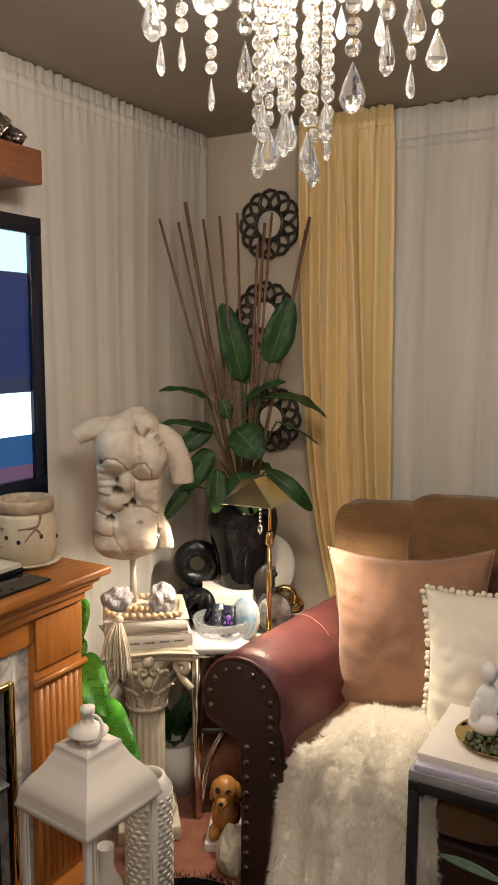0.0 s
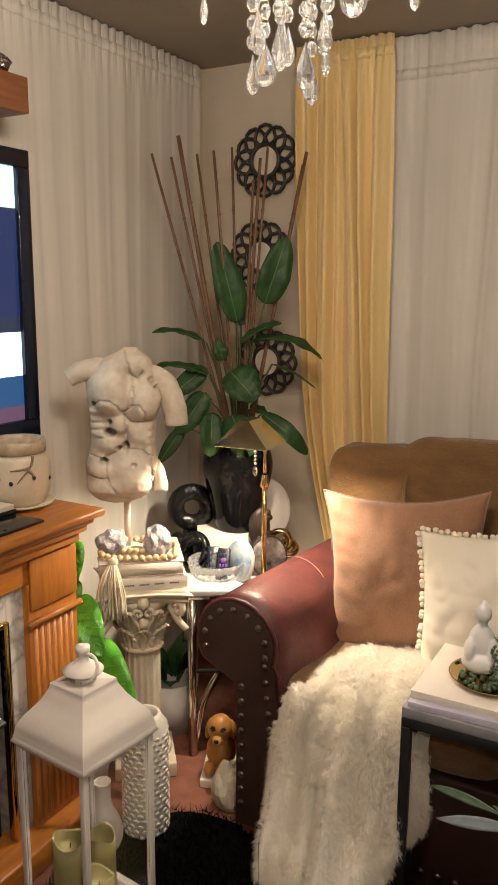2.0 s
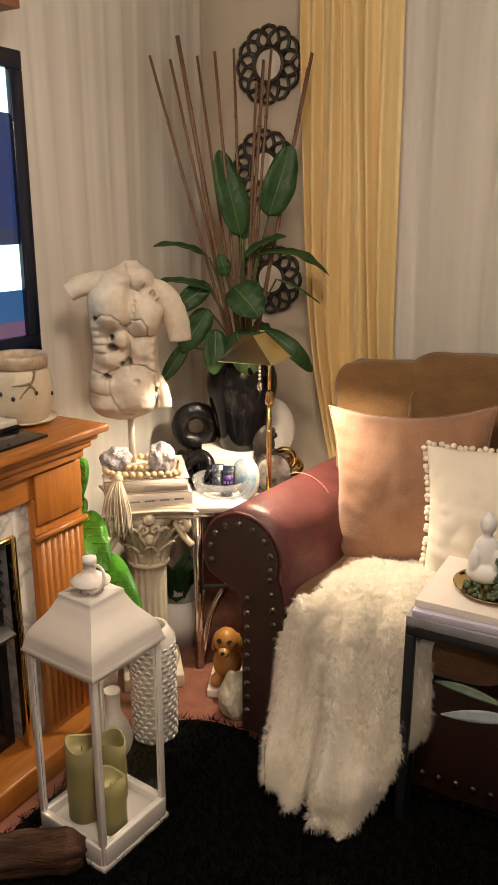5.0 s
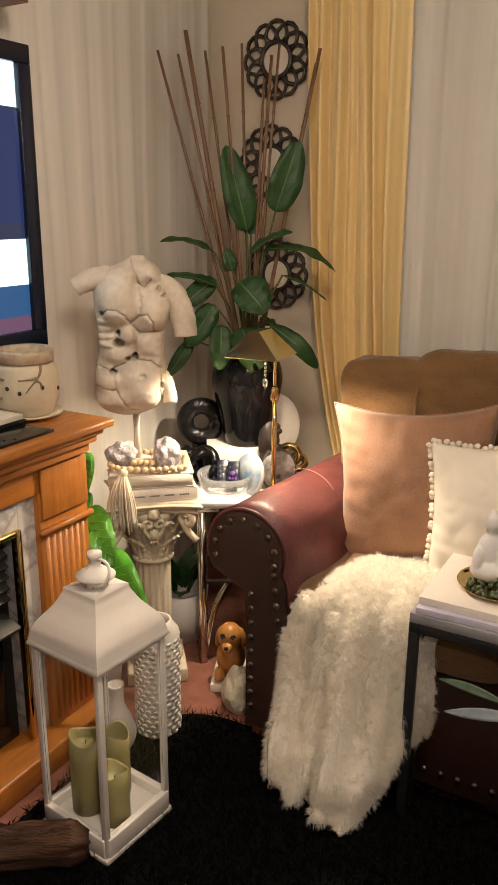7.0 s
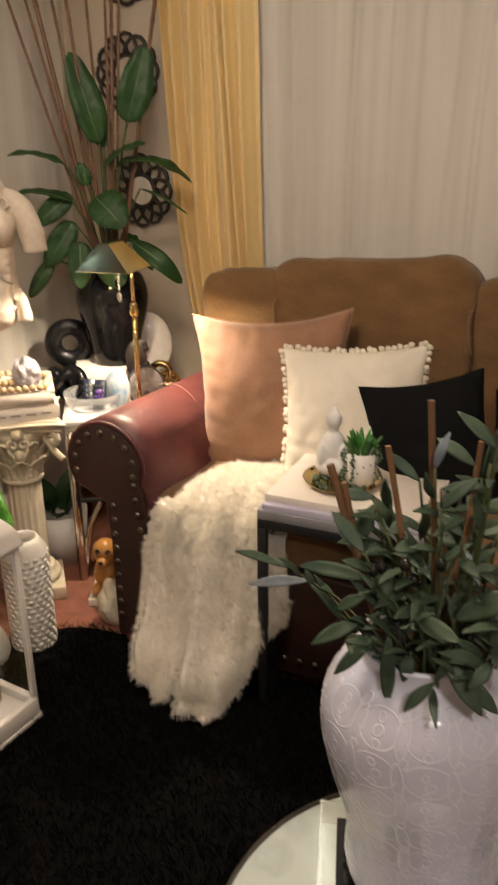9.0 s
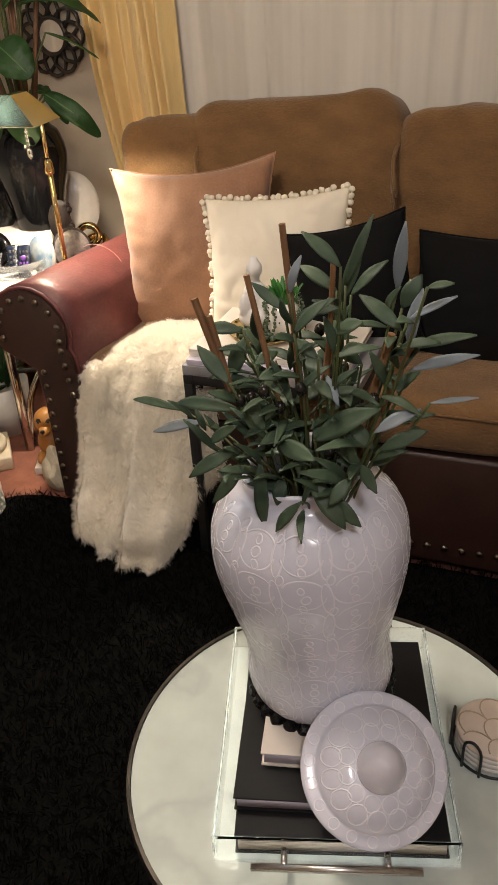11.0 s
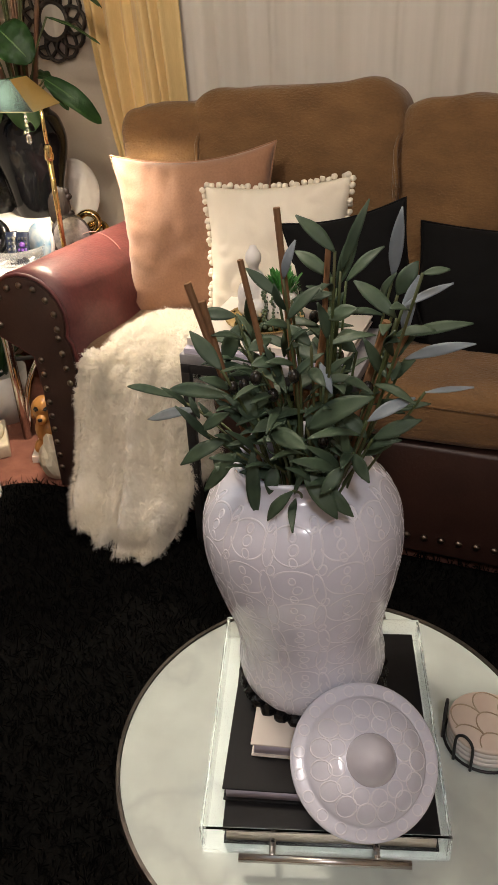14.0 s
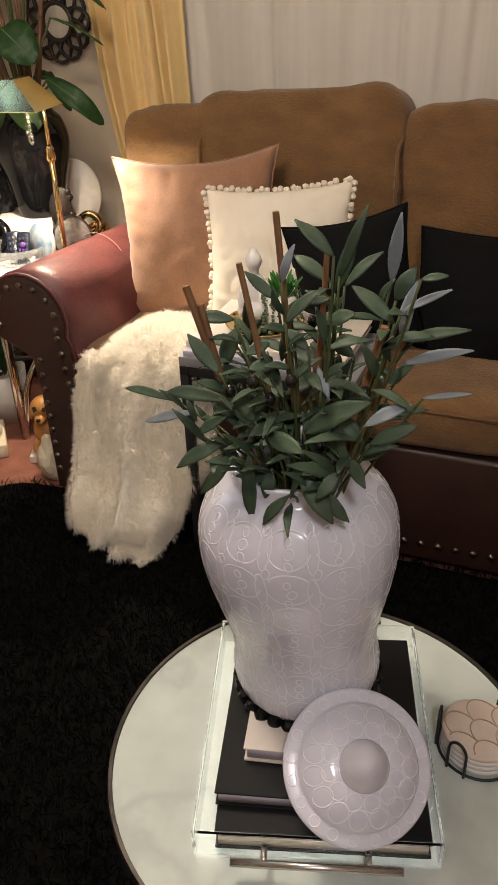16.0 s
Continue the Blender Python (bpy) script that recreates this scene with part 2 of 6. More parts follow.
M_BRANCH = mat("painted_branch", (0.30, 0.20, 0.13), (0.24, 0.16, 0.10), 0.6)
M_GEODE = mat("grey_crystal_rock", (0.62, 0.58, 0.57), (0.20, 0.20, 0.24), 0.45, scale=22, bump=0.9, bscale=120)
M_BEAD = mat("pale_wood_bead", (0.66, 0.50, 0.30), (0.56, 0.40, 0.22), 0.55, scale=20)
M_COTTON = mat("cream_cord", (0.74, 0.66, 0.50), (0.66, 0.57, 0.42), 0.9, scale=30, bump=0.4)
M_DRIFT = mat("driftwood", (0.105, 0.042, 0.016), (0.020, 0.008, 0.004), 0.8, scale=7, bump=0.9, bscale=30, stretch=(1.2, 10, 10))
M_DOG = mat("painted_resin", (0.56, 0.26, 0.065), (0.40, 0.165, 0.035), 0.4, scale=10, bump=0.3, bscale=60)
M_PURPLE = mat("purple_plastic", (0.10, 0.03, 0.22), (0.08, 0.02, 0.18), 0.4)
M_BLUEAGATE = mat("blue_agate", (0.10, 0.22, 0.34), (0.50, 0.52, 0.52), 0.2, scale=22, bscale=60)
M_GREYAGATE = mat("grey_agate", (0.05, 0.045, 0.045), (0.26, 0.23, 0.22), 0.3, scale=30, bscale=60)
M_CORAL = mat("brown_coral", (0.022, 0.014, 0.011), (0.010, 0.007, 0.006), 0.5, scale=20, bump=0.9, bscale=90, stretch=(2, 1, 0.4))
M_COASTER = mat("pale_shell_coaster", (0.76, 0.66, 0.57), (0.70, 0.57, 0.48), 0.3, scale=25)
M_CSTONE = mat("white_coaster_stone", (0.76, 0.73, 0.69), (0.70, 0.66, 0.62), 0.4, scale=20)
M_SUCC = mat("succulent_green", (0.05, 0.22, 0.035), (0.03, 0.14, 0.025), 0.4, scale=20, island=0.3)
M_MOSS = mat("dusty_green_beads", (0.10, 0.14, 0.08), (0.06, 0.09, 0.05), 0.6, island=0.3)
M_POT = mat("white_glazed_pot", (0.78, 0.75, 0.70), (0.72, 0.69, 0.64), 0.35, scale=10)
M_SILVER = mat("silver_leaf_glitter", (0.55, 0.50, 0.44), (0.2, 0.17, 0.14), 0.25, 1.0, scale=60, bump=1.0, bscale=90)
M_STONEB = mat("greyed_tabletop", (0.50, 0.48, 0.46), (0.38, 0.37, 0.37), 0.3, scale=8, bump=0.1)
M_GREYTOP = mat("worn_grey_stone_top", (0.30, 0.29, 0.30), (0.20, 0.20, 0.21), 0.35, scale=14, bump=0.3, bscale=60)
M_CUSHSTITCH = mat("pale_stitch", (0.45, 0.26, 0.22), (0.40, 0.22, 0.19), 0.8)
M_BLUEFIRE = mat("dark_fire_glass", (0.008, 0.008, 0.010), (0.012, 0.012, 0.014), 0.06)

# ---- building blocks ----


def link_mesh(name, bm, material, smooth=True):
    me = bpy.data.meshes.new(name)
    bmesh.ops.recalc_face_normals(bm, faces=bm.faces)
    bm.to_mesh(me)
    bm.free()
    me.materials.append(material)
    if smooth:
        me.polygons.foreach_set("use_smooth", [True] * len(me.polygons))
    return me


def thing(name, label, category, x, y, z, yaw=0, group="", kind=""):
    ob = new(name)
    ob.empty_display_size = 0.05
    ob.matrix_basis = pose(x, y, z, 0, 0, yaw)
    return tagged(ob, label, category, group, kind)


def part(name, bm, material, parent, label="", smooth=True):
    ob = new(name, link_mesh(name, bm, material, smooth))
    ob.parent = parent
    return tagged(ob, label)


def part_at(name, mesh, parent, m):
    ob = new(name, mesh)
    ob.parent = parent
    ob.matrix_basis = m
    return ob


def raw_part(name, verts, faces, material, parent, label="", kind=""):
    me = bpy.data.meshes.new(name)
    me.from_pydata(verts, [], faces)
    me.materials.append(material)
    ob = new(name, me)
    ob.parent = parent
    return tagged(ob, label, kind=kind)


def structure(name, bm, material, label, category, smooth=False):
    ob = new(name, link_mesh(name, bm, material, smooth))
    return tagged(ob, label, category, kind="structure")


def box(x0, x1, y0, y1, z0, z1, bevel=0.0, bm=None, seg=2):
    b = bmesh.new()
    bmesh.ops.create_cube(b, size=1)
    for v in b.verts:
        v.co = Vector((x0 + (v.co.x + 0.5) * (x1 - x0), y0 + (v.co.y + 0.5) * (y1 - y0), z0 + (v.co.z + 0.5) * (z1 - z0)))
    if bevel:
        bmesh.ops.bevel(b, geom=b.edges[:], offset=bevel, segments=seg, affect="EDGES", profile=0.5)
    return join(bm, b)


def join(bm, b):
    if bm is None:
        return b
    me = bpy.data.meshes.new("tmp")
    b.to_mesh(me)
    b.free()
    bm.from_mesh(me)
    bpy.data.meshes.remove(me)
    return bm


def shifted(b, m):
    bmesh.ops.transform(b, matrix=m, verts=b.verts)
    return b


def lathe(profile, seg=32, bm=None, close=True, wob=0.0):
    b = bmesh.new()
    rings = []
    for r, z in profile:
        if r < 1e-5:
            rings.append([b.verts.new((0, 0, z))])
        else:
            rings.append([b.verts.new((r * (1 + wob * math.sin(3 * a)) * math.cos(a), r * math.sin(a), z)) for a in [2 * math.pi * k / seg for k in range(seg)]])
    for p, q in zip(rings, rings[1:]):
        for k in range(seg):
            a, c = p[k % len(p)], p[(k + 1) % len(p)]
            d, e = q[(k + 1) % len(q)], q[k % len(q)]
            f = [v for i, v in enumerate((a, c, d, e)) if v not in (a, c, d, e)[:i]]
            if len(f) > 2:
                b.faces.new(f)
    return join(bm, b)


def smooth_profile(keys, n=28):
    """A smooth run of (r, z) through the keys."""
    out = []
    P = [Vector(k) for k in keys]
    P = [2 * P[0] - P[1]] + P + [2 * P[-1] - P[-2]]
    per = max(2, n // (len(P) - 3))
    for i in range(1, len(P) - 2):
        for j in range(per):
            t = j / per
            a, b_, c, d = P[i - 1 : i + 3]
            out.append(0.5 * ((2 * b_) + (c - a) * t + (2 * a - 5 * b_ + 4 * c - d) * t * t + (3 * b_ - a - 3 * c + d) * t**3))
    out.append(P[-2])
    return out


def curve_through(keys, n=16):
    return smooth_profile([Vector(k) for k in keys], n)


def tube(points, r, seg=8, bm=None, cap=True):
    b = bmesh.new()
    pts = [Vector(p) for p in points]
    rs = r if isinstance(r, (list, tuple)) else [r] * len(pts)
    rings = []
    ref = None
    for i, p in enumerate(pts):
        d = (pts[min(i + 1, len(pts) - 1)] - pts[max(i - 1, 0)]).normalized()
        if ref is None:
            ref = d.orthogonal().normalized()
        u = (ref - d * ref.dot(d)).normalized()
        ref = u
        w = d.cross(u)
        rings.append([b.verts.new(p + (u * math.cos(a) + w * math.sin(a)) * rs[i]) for a in [2 * math.pi * k / seg for k in range(seg)]])
    for p, q in zip(rings, rings[1:]):
        for k in range(seg):
            b.faces.new((p[k], p[(k + 1) % seg], q[(k + 1) % seg], q[k]))
    if cap:
        b.faces.new(rings[0][::-1])
        b.faces.new(rings[-1])
    return join(bm, b)


def ring(cx, cy, cz, R, r, bm=None, seg=28, sides=8, m=None):
    b = bmesh.new()
    rows = []
    for k in range(seg):
        a = 2 * math.pi * k / seg
        rows.append([b.verts.new((cx + (R + r * math.cos(t)) * math.cos(a), cy + (R + r * math.cos(t)) * math.sin(a), cz + r * math.sin(t))) for t in [2 * math.pi * j / sides for j in range(sides)]])
    for k in range(seg):
        for j in range(sides):
            b.faces.new((rows[k][j], rows[(k + 1) % seg][j], rows[(k + 1) % seg][(j + 1) % sides], rows[k][(j + 1) % sides]))
    if m:
        shifted(b, m)
    return join(bm, b)


def blob(at, radii, bm=None, rot=(0, 0, 0), sub=2, rough=0.0, freq=20.0):
    b = bmesh.new()
    bmesh.ops.create_icosphere(b, subdivisions=sub, radius=1)
    m = pose(*at, *rot) @ Matrix.Diagonal((*radii, 1))
    for v in b.verts:
        k = 1 + (rough * noise.noise(v.co * freq * 0.1 + Vector(at) * 7) if rough else 0)
        v.co = m @ (v.co * k)
    return join(bm, b)


def superbox(at, half, e=0.35, bm=None, rot=(0, 0, 0), nu=28, nv=18, lump=0.0, crown=0.0):
    """A soft, cushion-like block."""
    b = bmesh.new()

    def sp(c, p):
        return math.copysign(abs(c) ** p, c)

    m = pose(*at, *rot)
    rows = []
    for i in range(nv + 1):
        ph = -math.pi / 2 + math.pi * i / nv
        row = []
        for j in range(nu):
            th = 2 * math.pi * j / nu
            x, y, z = sp(math.cos(ph), e) * sp(math.cos(th), e), sp(math.cos(ph), e) * sp(math.sin(th), e), sp(math.sin(ph), e)
            p = Vector((x * half[0], y * half[1], z * half[2]))
            if crown:
                p.z += crown * half[2] * (1 - x * x) * (1 - y * y) * (1 if z > 0 else 0)
            if lump:
                p += p.normalized() * lump * noise.noise(p * 9 + Vector(at) * 5)
            row.append(b.verts.new(m @ p))
        rows.append(row)
    for i in range(nv):
        for j in range(nu):
            b.faces.new((rows[i][j], rows[i][(j + 1) % nu], rows[i + 1][(j + 1) % nu], rows[i + 1][j]))
    bmesh.ops.remove_doubles(b, verts=b.verts, dist=1e-5)
    return join(bm, b)


def sheet(fn, nu, nv, thick=0.0, bm=None):
    """A grid from a function of u and v, with a second face behind it where it has thickness."""
    b = bmesh.new()
    pts = [[Vector(fn(i / nu, j / nv)) for j in range(nv + 1)] for i in range(nu + 1)]
    g = [[b.verts.new(p) for p in row] for row in pts]
    for i in range(nu):
        for j in range(nv):
            b.faces.new((g[i][j], g[i + 1][j], g[i + 1][j + 1], g[i][j + 1]))
    if thick:
        h = []
        for i in range(nu + 1):
            row = []
            for j in range(nv + 1):
                du = pts[min(nu, i + 1)][j] - pts[max(0, i - 1)][j]
                dv = pts[i][min(nv, j + 1)] - pts[i][max(0, j - 1)]
                n = du.cross(dv)
                row.append(b.verts.new(pts[i][j] + (n.normalized() if n.length > 1e-9 else Vector((0, 0, 1))) * thick))
            h.append(row)
        for i in range(nu):
            for j in range(nv):
                b.faces.new((h[i][j + 1], h[i + 1][j + 1], h[i + 1][j], h[i][j]))
        rim = [(i, 0) for i in range(nu)] + [(nu, j) for j in range(nv)] + [(i, nv) for i in range(nu, 0, -1)] + [(0, j) for j in range(nv, 0, -1)]
        for (a, c), (d, e) in zip(rim, rim[1:] + rim[:1]):
            b.faces.new((g[a][c], h[a][c], h[d][e], g[d][e]))
    return join(bm, b)


def prism(outline, y0, y1, bevel=0.0, bm=None):
    """An outline in x and z, run from y0 to y1."""
    b = bmesh.new()
    f = b.faces.new([b.verts.new((x, y0, z)) for x, z in outline])
    r = bmesh.ops.extrude_face_region(b, geom=[f])
    for v in [g for g in r["geom"] if isinstance(g, bmesh.types.BMVert)]:
        v.co.y = y1
    if bevel:
        es = [e for e in b.edges if abs(e.verts[0].co.y - e.verts[1].co.y) < 1e-6]
        bmesh.ops.bevel(b, geom=es, offset=bevel, segments=2, affect="EDGES")
    return join(bm, b)


def leaf(base, tip, width, droop=0.0, up=(0, 0, 1), fold=0.15, n=8, bm=None, wave=0.0, blunt=0.75, point=0.8):
    """A leaf with a midrib fold, from base to tip."""
    b = bmesh.new()
    base, tip, up = Vector(base), Vector(tip), Vector(up)
    d = tip - base
    side = d.cross(up)
    side = side.normalized() if side.length > 1e-6 else Vector((1, 0, 0))
    nrm = side.cross(d).normalized()
    rows = []
    for i in range(n + 1):
        t = i / n
        w = width * 0.5 * math.sin(math.pi * min(1, t**blunt)) ** point if 0 < t < 1 else 0.0008
        c = base + d * t + nrm * (droop * d.length * math.sin(math.pi * t * 0.9) ** 1)
        wl = wave * width * (math.sin(t * 9 + base.x * 40) + 0.7 * math.sin(t * 23 + tip.z * 60))
        wr = wave * width * (math.sin(t * 10 + tip.x * 50 + 2) + 0.7 * math.sin(t * 21 + base.z * 60))
        row = []
        for f, g in ((-1, wl), (-0.5, 0.25 * wl), (0, 0), (0.5, 0.25 * wr), (1, wr)):
            row.append(b.verts.new(c + side * w * f + nrm * (fold * w * (1.5 * abs(f) - 0.5 * f * f) + g)))
        rows.append(row)
    for p, q in zip(rows, rows[1:]):
        for k in range(4):
            b.faces.new((p[k], p[k + 1], q[k + 1], q[k]))
    bmesh.ops.recalc_face_normals(b, faces=b.faces)
    bmesh.ops.solidify(b, geom=b.faces[:], thickness=0.0008)
    return join(bm, b)


def strands(points, normals, length, width, droop, seed, jitter=0.6, clump=0.0):
    """Tapered, bent hairs."""
    rng = np.random.default_rng(seed)
    n = len(points)
    P, N = np.asarray(points), np.asarray(normals)
    d = N + rng.normal(0, jitter, (n, 3)) + np.array([0, 0, -droop])
    if clump:
        # neighbours lean the same way, in tufts
        cell = np.floor(P / 0.016).astype(int)
        key = (cell * np.array([73856093, 19349663, 83492791])).sum(1) % 4099
        d += rng.normal(0, clump, (4099, 3))[key]
    d /= np.linalg.norm(d, axis=1, keepdims=True)
    L = length * rng.uniform(0.6, 1.25, (n, 1))
    s = np.cross(d, rng.normal(0, 1, (n, 3)))
    s /= np.linalg.norm(s, axis=1, keepdims=True)
    mid = P + d * L * 0.55
    d2 = d + np.array([0, 0, -droop * 0.9])
    d2 /= np.linalg.norm(d2, axis=1, keepdims=True)
    tip = mid + d2 * L * 0.5
    w = width
    V = np.stack([P - s * w, P + s * w, mid - s * w * 0.8, mid + s * w * 0.8, tip], 1).reshape(-1, 3)
    k = np.arange(n)[:, None] * 5
    quads = (k + np.array([[0, 1, 3, 2]])).tolist()
    tris = (k + np.array([[2, 3, 4]])).tolist()
    return V.tolist(), quads + tris


# ---- structure ----
WX, NY, H = -1.955, 2.70, 2.436
EX, SY = 2.3, -1.9
structure("floor", box(WX - 0.1, EX + 0.1, SY - 0.1, NY + 0.1, -0.12, 0.0), M_CARPET, "rust-brown cut pile carpet over the whole floor", "floor")
structure("ceiling", box(WX - 0.1, EX + 0.1, SY - 0.1, NY + 0.1, H, H + 0.12), M_CEIL, "plain painted ceiling, its dimness put into a dark taupe", "ceiling")
structure("wall_west", box(WX - 0.1, WX, SY - 0.1, NY, 0, H), M_PLASTER, "beige painted plaster wall behind a sheer curtain", "wall")
structure("wall_north", box(WX - 0.1, EX + 0.1, NY, NY + 0.1, 0, H), M_PLASTER, "beige painted plaster wall behind the sofa", "wall")
structure("wall_east", box(EX, EX + 0.1, SY - 0.1, NY, 0, H), M_PLASTER, "plain beige painted plaster wall", "wall")
structure("wall_south", box(WX, EX, SY - 0.1, SY, 0, H), M_PLASTER, "plain beige painted plaster wall", "wall")


def curtain(name, label, cat, material, along, a0, a1, off, z0, z1, folds, depth, header, seed, thick=0.003, irregular=True, narrow=0.0, lean=0.0, pleat=0.0):
    """Gathered cloth on a rod; along 'x' hangs before the north wall, 'y' before the west wall."""
    rng = random.Random(seed)
    t = thing(name, label, cat, 0, 0, 0)
    ph = [rng.uniform(0, 6.28) for _ in range(6)]
    width = a1 - a0

    def at(u, v):
        z = z0 + (z1 - z0) * v
        uu = u
        s = u * folds * 2 * math.pi
        loose = 0.35 + 0.65 * (1 - v) ** 0.6
        w = depth * loose * (math.sin(s + ph[0] + 1.6 * math.sin(u * 11 + ph[1])) + 0.45 * math.sin(2.3 * s + ph[2]) * math.sin(u * 7 + ph[3]))
        if irregular:
            w = depth * (0.5 + 0.8 * loose) * (1.7 * noise.noise(Vector((u * folds * 0.9, z * 0.25, seed))) + 1.0 * noise.noise(Vector((u * folds * 2.6, z * 0.2, seed + 5))) + 0.35 * math.sin(s + ph[0]))
        for j in range(int(folds * 1.3)):
            f = (j + 0.5 + 0.45 * noise.noise(Vector((j * 3.7, seed, 2)))) / (folds * 1.3) + 0.010 * noise.noise(Vector((j * 2.1, z * 0.8, seed)))
            w += pleat * (0.4 + 0.9 * abs(noise.noise(Vector((j * 1.9, 7, seed))))) * math.exp(-(((u - f) * width / 0.013) ** 2))
        if z > z1 - header:
            w = 0.35 * w + 0.004 * math.sin(s * 3.1 + ph[4]) + 0.003 * math.sin(s * 7.7)
            if z > z1 - 0.03:
                z -= 0.003 + 0.003 * math.sin(s * 2.7 + ph[5])
        a = a0 + width * uu + 0.012 * math.sin(z * 2.2 + u * 9) + narrow * max(0, 0.55 - v) ** 2 * (1 - u) + lean * (1 - v)
        p = off + w
        return Vector((a, NY - p, z)) if along == "x" else Vector((WX + p, a, z))

    nu = int(max(110, folds * 20))
    part("cloth", sheet(at, nu, 36, thick), material, t)
    if header:
        def band(u, v):
            p = at(u, 1 - (header * 0.55 + v * 0.035) / (z1 - z0))
            return p + (Vector((0, -0.006, 0)) if along == "x" else Vector((0.006, 0, 0)))
        part("rod_pocket", sheet(band, nu, 2, 0.002), material, t, "stitched gathered rod pocket")
    return t


curtain("sheer_curtain", "off-white sheer curtain gathered along the west wall up to the ceiling", "curtain", M_SHEER, "y", 0.0, 2.64, 0.018, 0.03, H - 0.001, 22, 0.0036, 0.085, 3, pleat=0.0035)
curtain("sheer_curtain", "off-white sheer curtain gathered behind the sofa", "curtain", M_SHEER, "x", -1.125, 1.55, 0.040, 0.03, H - 0.001, 20, 0.0085, 0.20, 8, pleat=0.016)
curtain("drape", "gold satin drape pleated beside the sheer curtain", "curtain", M_GOLD_DRAPE, "x", -1.470, -1.122, 0.112, 0.04, H - 0.004, 5.0, 0.034, 0.07, 5, irregular=False, narrow=0.9, lean=0.082, pleat=0.012)

# ---- fireplace wall ----


def fireplace():
    t = thing("fireplace", "honey pine fireplace surround with grey marble slips and brass trim", "fireplace", 0, 0, 0)
    y1, y0 = 1.465, -0.02
    back = WX + 0.03
    # mantel shelf of stepped mouldings
    steps = [(0.945, 0.968, 0.0), (0.925, 0.945, 0.022), (0.903, 0.925, 0.036), (0.875, 0.903, 0.052)]
    shelf = None
    for z0, z1, inn in steps:
        shelf = box(back, -1.525 - inn, y0 - 0.04 + inn, 1.515 - inn, z0, z1, 0.007, shelf)
    part("mantel_shelf", shelf, M_PINE_H, t, "varnished mantel shelf with stepped moulding")
    part("frieze", box(back, -1.602, y0, y1, 0.80, 0.875, 0.003), M_PINE_H, t)
    for ya, yb in ((1.275, y1), (y0, y0 + 0.19)):
        p = part("pilaster", box(back, -1.600, ya, yb, 0.075, 0.80, 0.003), M_PINE, t)
        part("panel_top", box(-1.600, -1.592, ya + 0.006, yb - 0.004, 0.725, 0.868, 0.003), M_PINE, p)
        for k in range(7):
            yy = ya + 0.024 + k * 0.0235
            part("flute", tube([(-1.6065, yy, 0.10), (-1.6065, yy, 0.682)], 0.0100, 10), M_PINE, p)
        part("collar", tube([(-1.594, ya - 0.006, 0.690), (-1.594, yb + 0.008, 0.690)], 0.0095, 10), M_PINE_H, p)
    part("plinth", box(back, -1.535, y0 - 0.03, 1.490, 0.0, 0.078, 0.008), M_PINE_H, t)
    part("marble_slip", box(back, -1.618, 1.215, 1.275, 0.078, 0.80, 0.002), M_MARBLE, t, "grey veined marble slip")
    part("marble_slip", box(back, -1.618, 0.17, 0.232, 0.078, 0.80, 0.002), M_MARBLE, t, "grey veined marble slip")
    part("marble_header", box(back, -1.6185, 0.232, 1.215, 0.72, 0.80, 0.002), M_MARBLE, t, "grey veined marble header")
    fr = box(-1.635, -1.606, 1.198, 1.216, 0.078, 0.722, 0.006)
    fr = box(-1.635, -1.606, 0.231, 0.249, 0.078, 0.722, 0.006, fr)
    fr = box(-1.635, -1.606, 0.249, 1.198, 0.704, 0.722, 0.006, fr)
    part("brass_trim", fr, M_BRASS, t, "polished brass trim")
    fb = part("firebox", box(back, -1.66, 0.25, 1.197, 0.08, 0.703, 0.004), M_FIREBOX, t, "black firebox front")
    for k in range(5):
        part("louvre", shifted(box(-0.022, 0.022, 0.27, 1.18, -0.004, 0.004, 0.002), pose(-1.648, 0, 0.665 - k * 0.032, 0, 30, 0)), M_FIREBOX, fb)
    part("hood", shifted(box(-0.05, 0.05, 0.28, 1.17, -0.006, 0.006, 0.003), pose(-1.635, 0, 0.475, 0, 22, 0)), M_BLACK, fb)
    part("fire_glass", box(-1.662, -1.655, 0.29, 1.16, 0.11, 0.44, 0.002), M_BLUEFIRE, fb)
    return t


fireplace()


def television():
    t = thing("television", "large black flat television switched on above the mantel", "television", -1.87, 0.88, 1.115)
    h, w = 0.85, 0.745
    part("back_case", box(-0.045, -0.02, -w, w, 0.02, h - 0.02, 0.01), M_TVFRAME, t)
    bz = None
    for y0, y1, z0, z1 in ((-w, w, 0, 0.065), (-w, w, h - 0.05, h), (-w, -w + 0.05, 0.065, h - 0.05), (w - 0.05, w, 0.065, h - 0.05)):
        bz = box(-0.024, 0.004, y0, y1, z0, z1, 0.003, bz)
    part("bezel", bz, M_TVFRAME, t)
    sc = part("screen", box(-0.022, -0.012, -w + 0.048, w - 0.048, 0.063, h - 0.048), glow("screen_navy", (0.035, 0.055, 0.13), 0.7), t, "lit screen showing plain blue and white bands", False)
    bands = [(0.685, 0.80, (0.55, 0.85, 1.0), 1.8), (0.375, 0.675, (0.016, 0.040, 0.16), 0.8), (0.20, 0.33, (0.62, 0.90, 1.0), 2.2), (0.11, 0.20, (0.03, 0.13, 0.34), 0.8), (0.066, 0.11, (0.22, 0.12, 0.22), 0.7)]
    for z0, z1, c, s in bands:
        part("picture_band", box(-0.0125, -0.0105, -0.2, w - 0.05, z0, z1), glow("screen_band", c, s), sc, "", False)
    part("wall_bracket", box(-0.075, -0.045, -0.2, 0.2, 0.25, 0.6, 0.004), M_BLACK, t)


television()

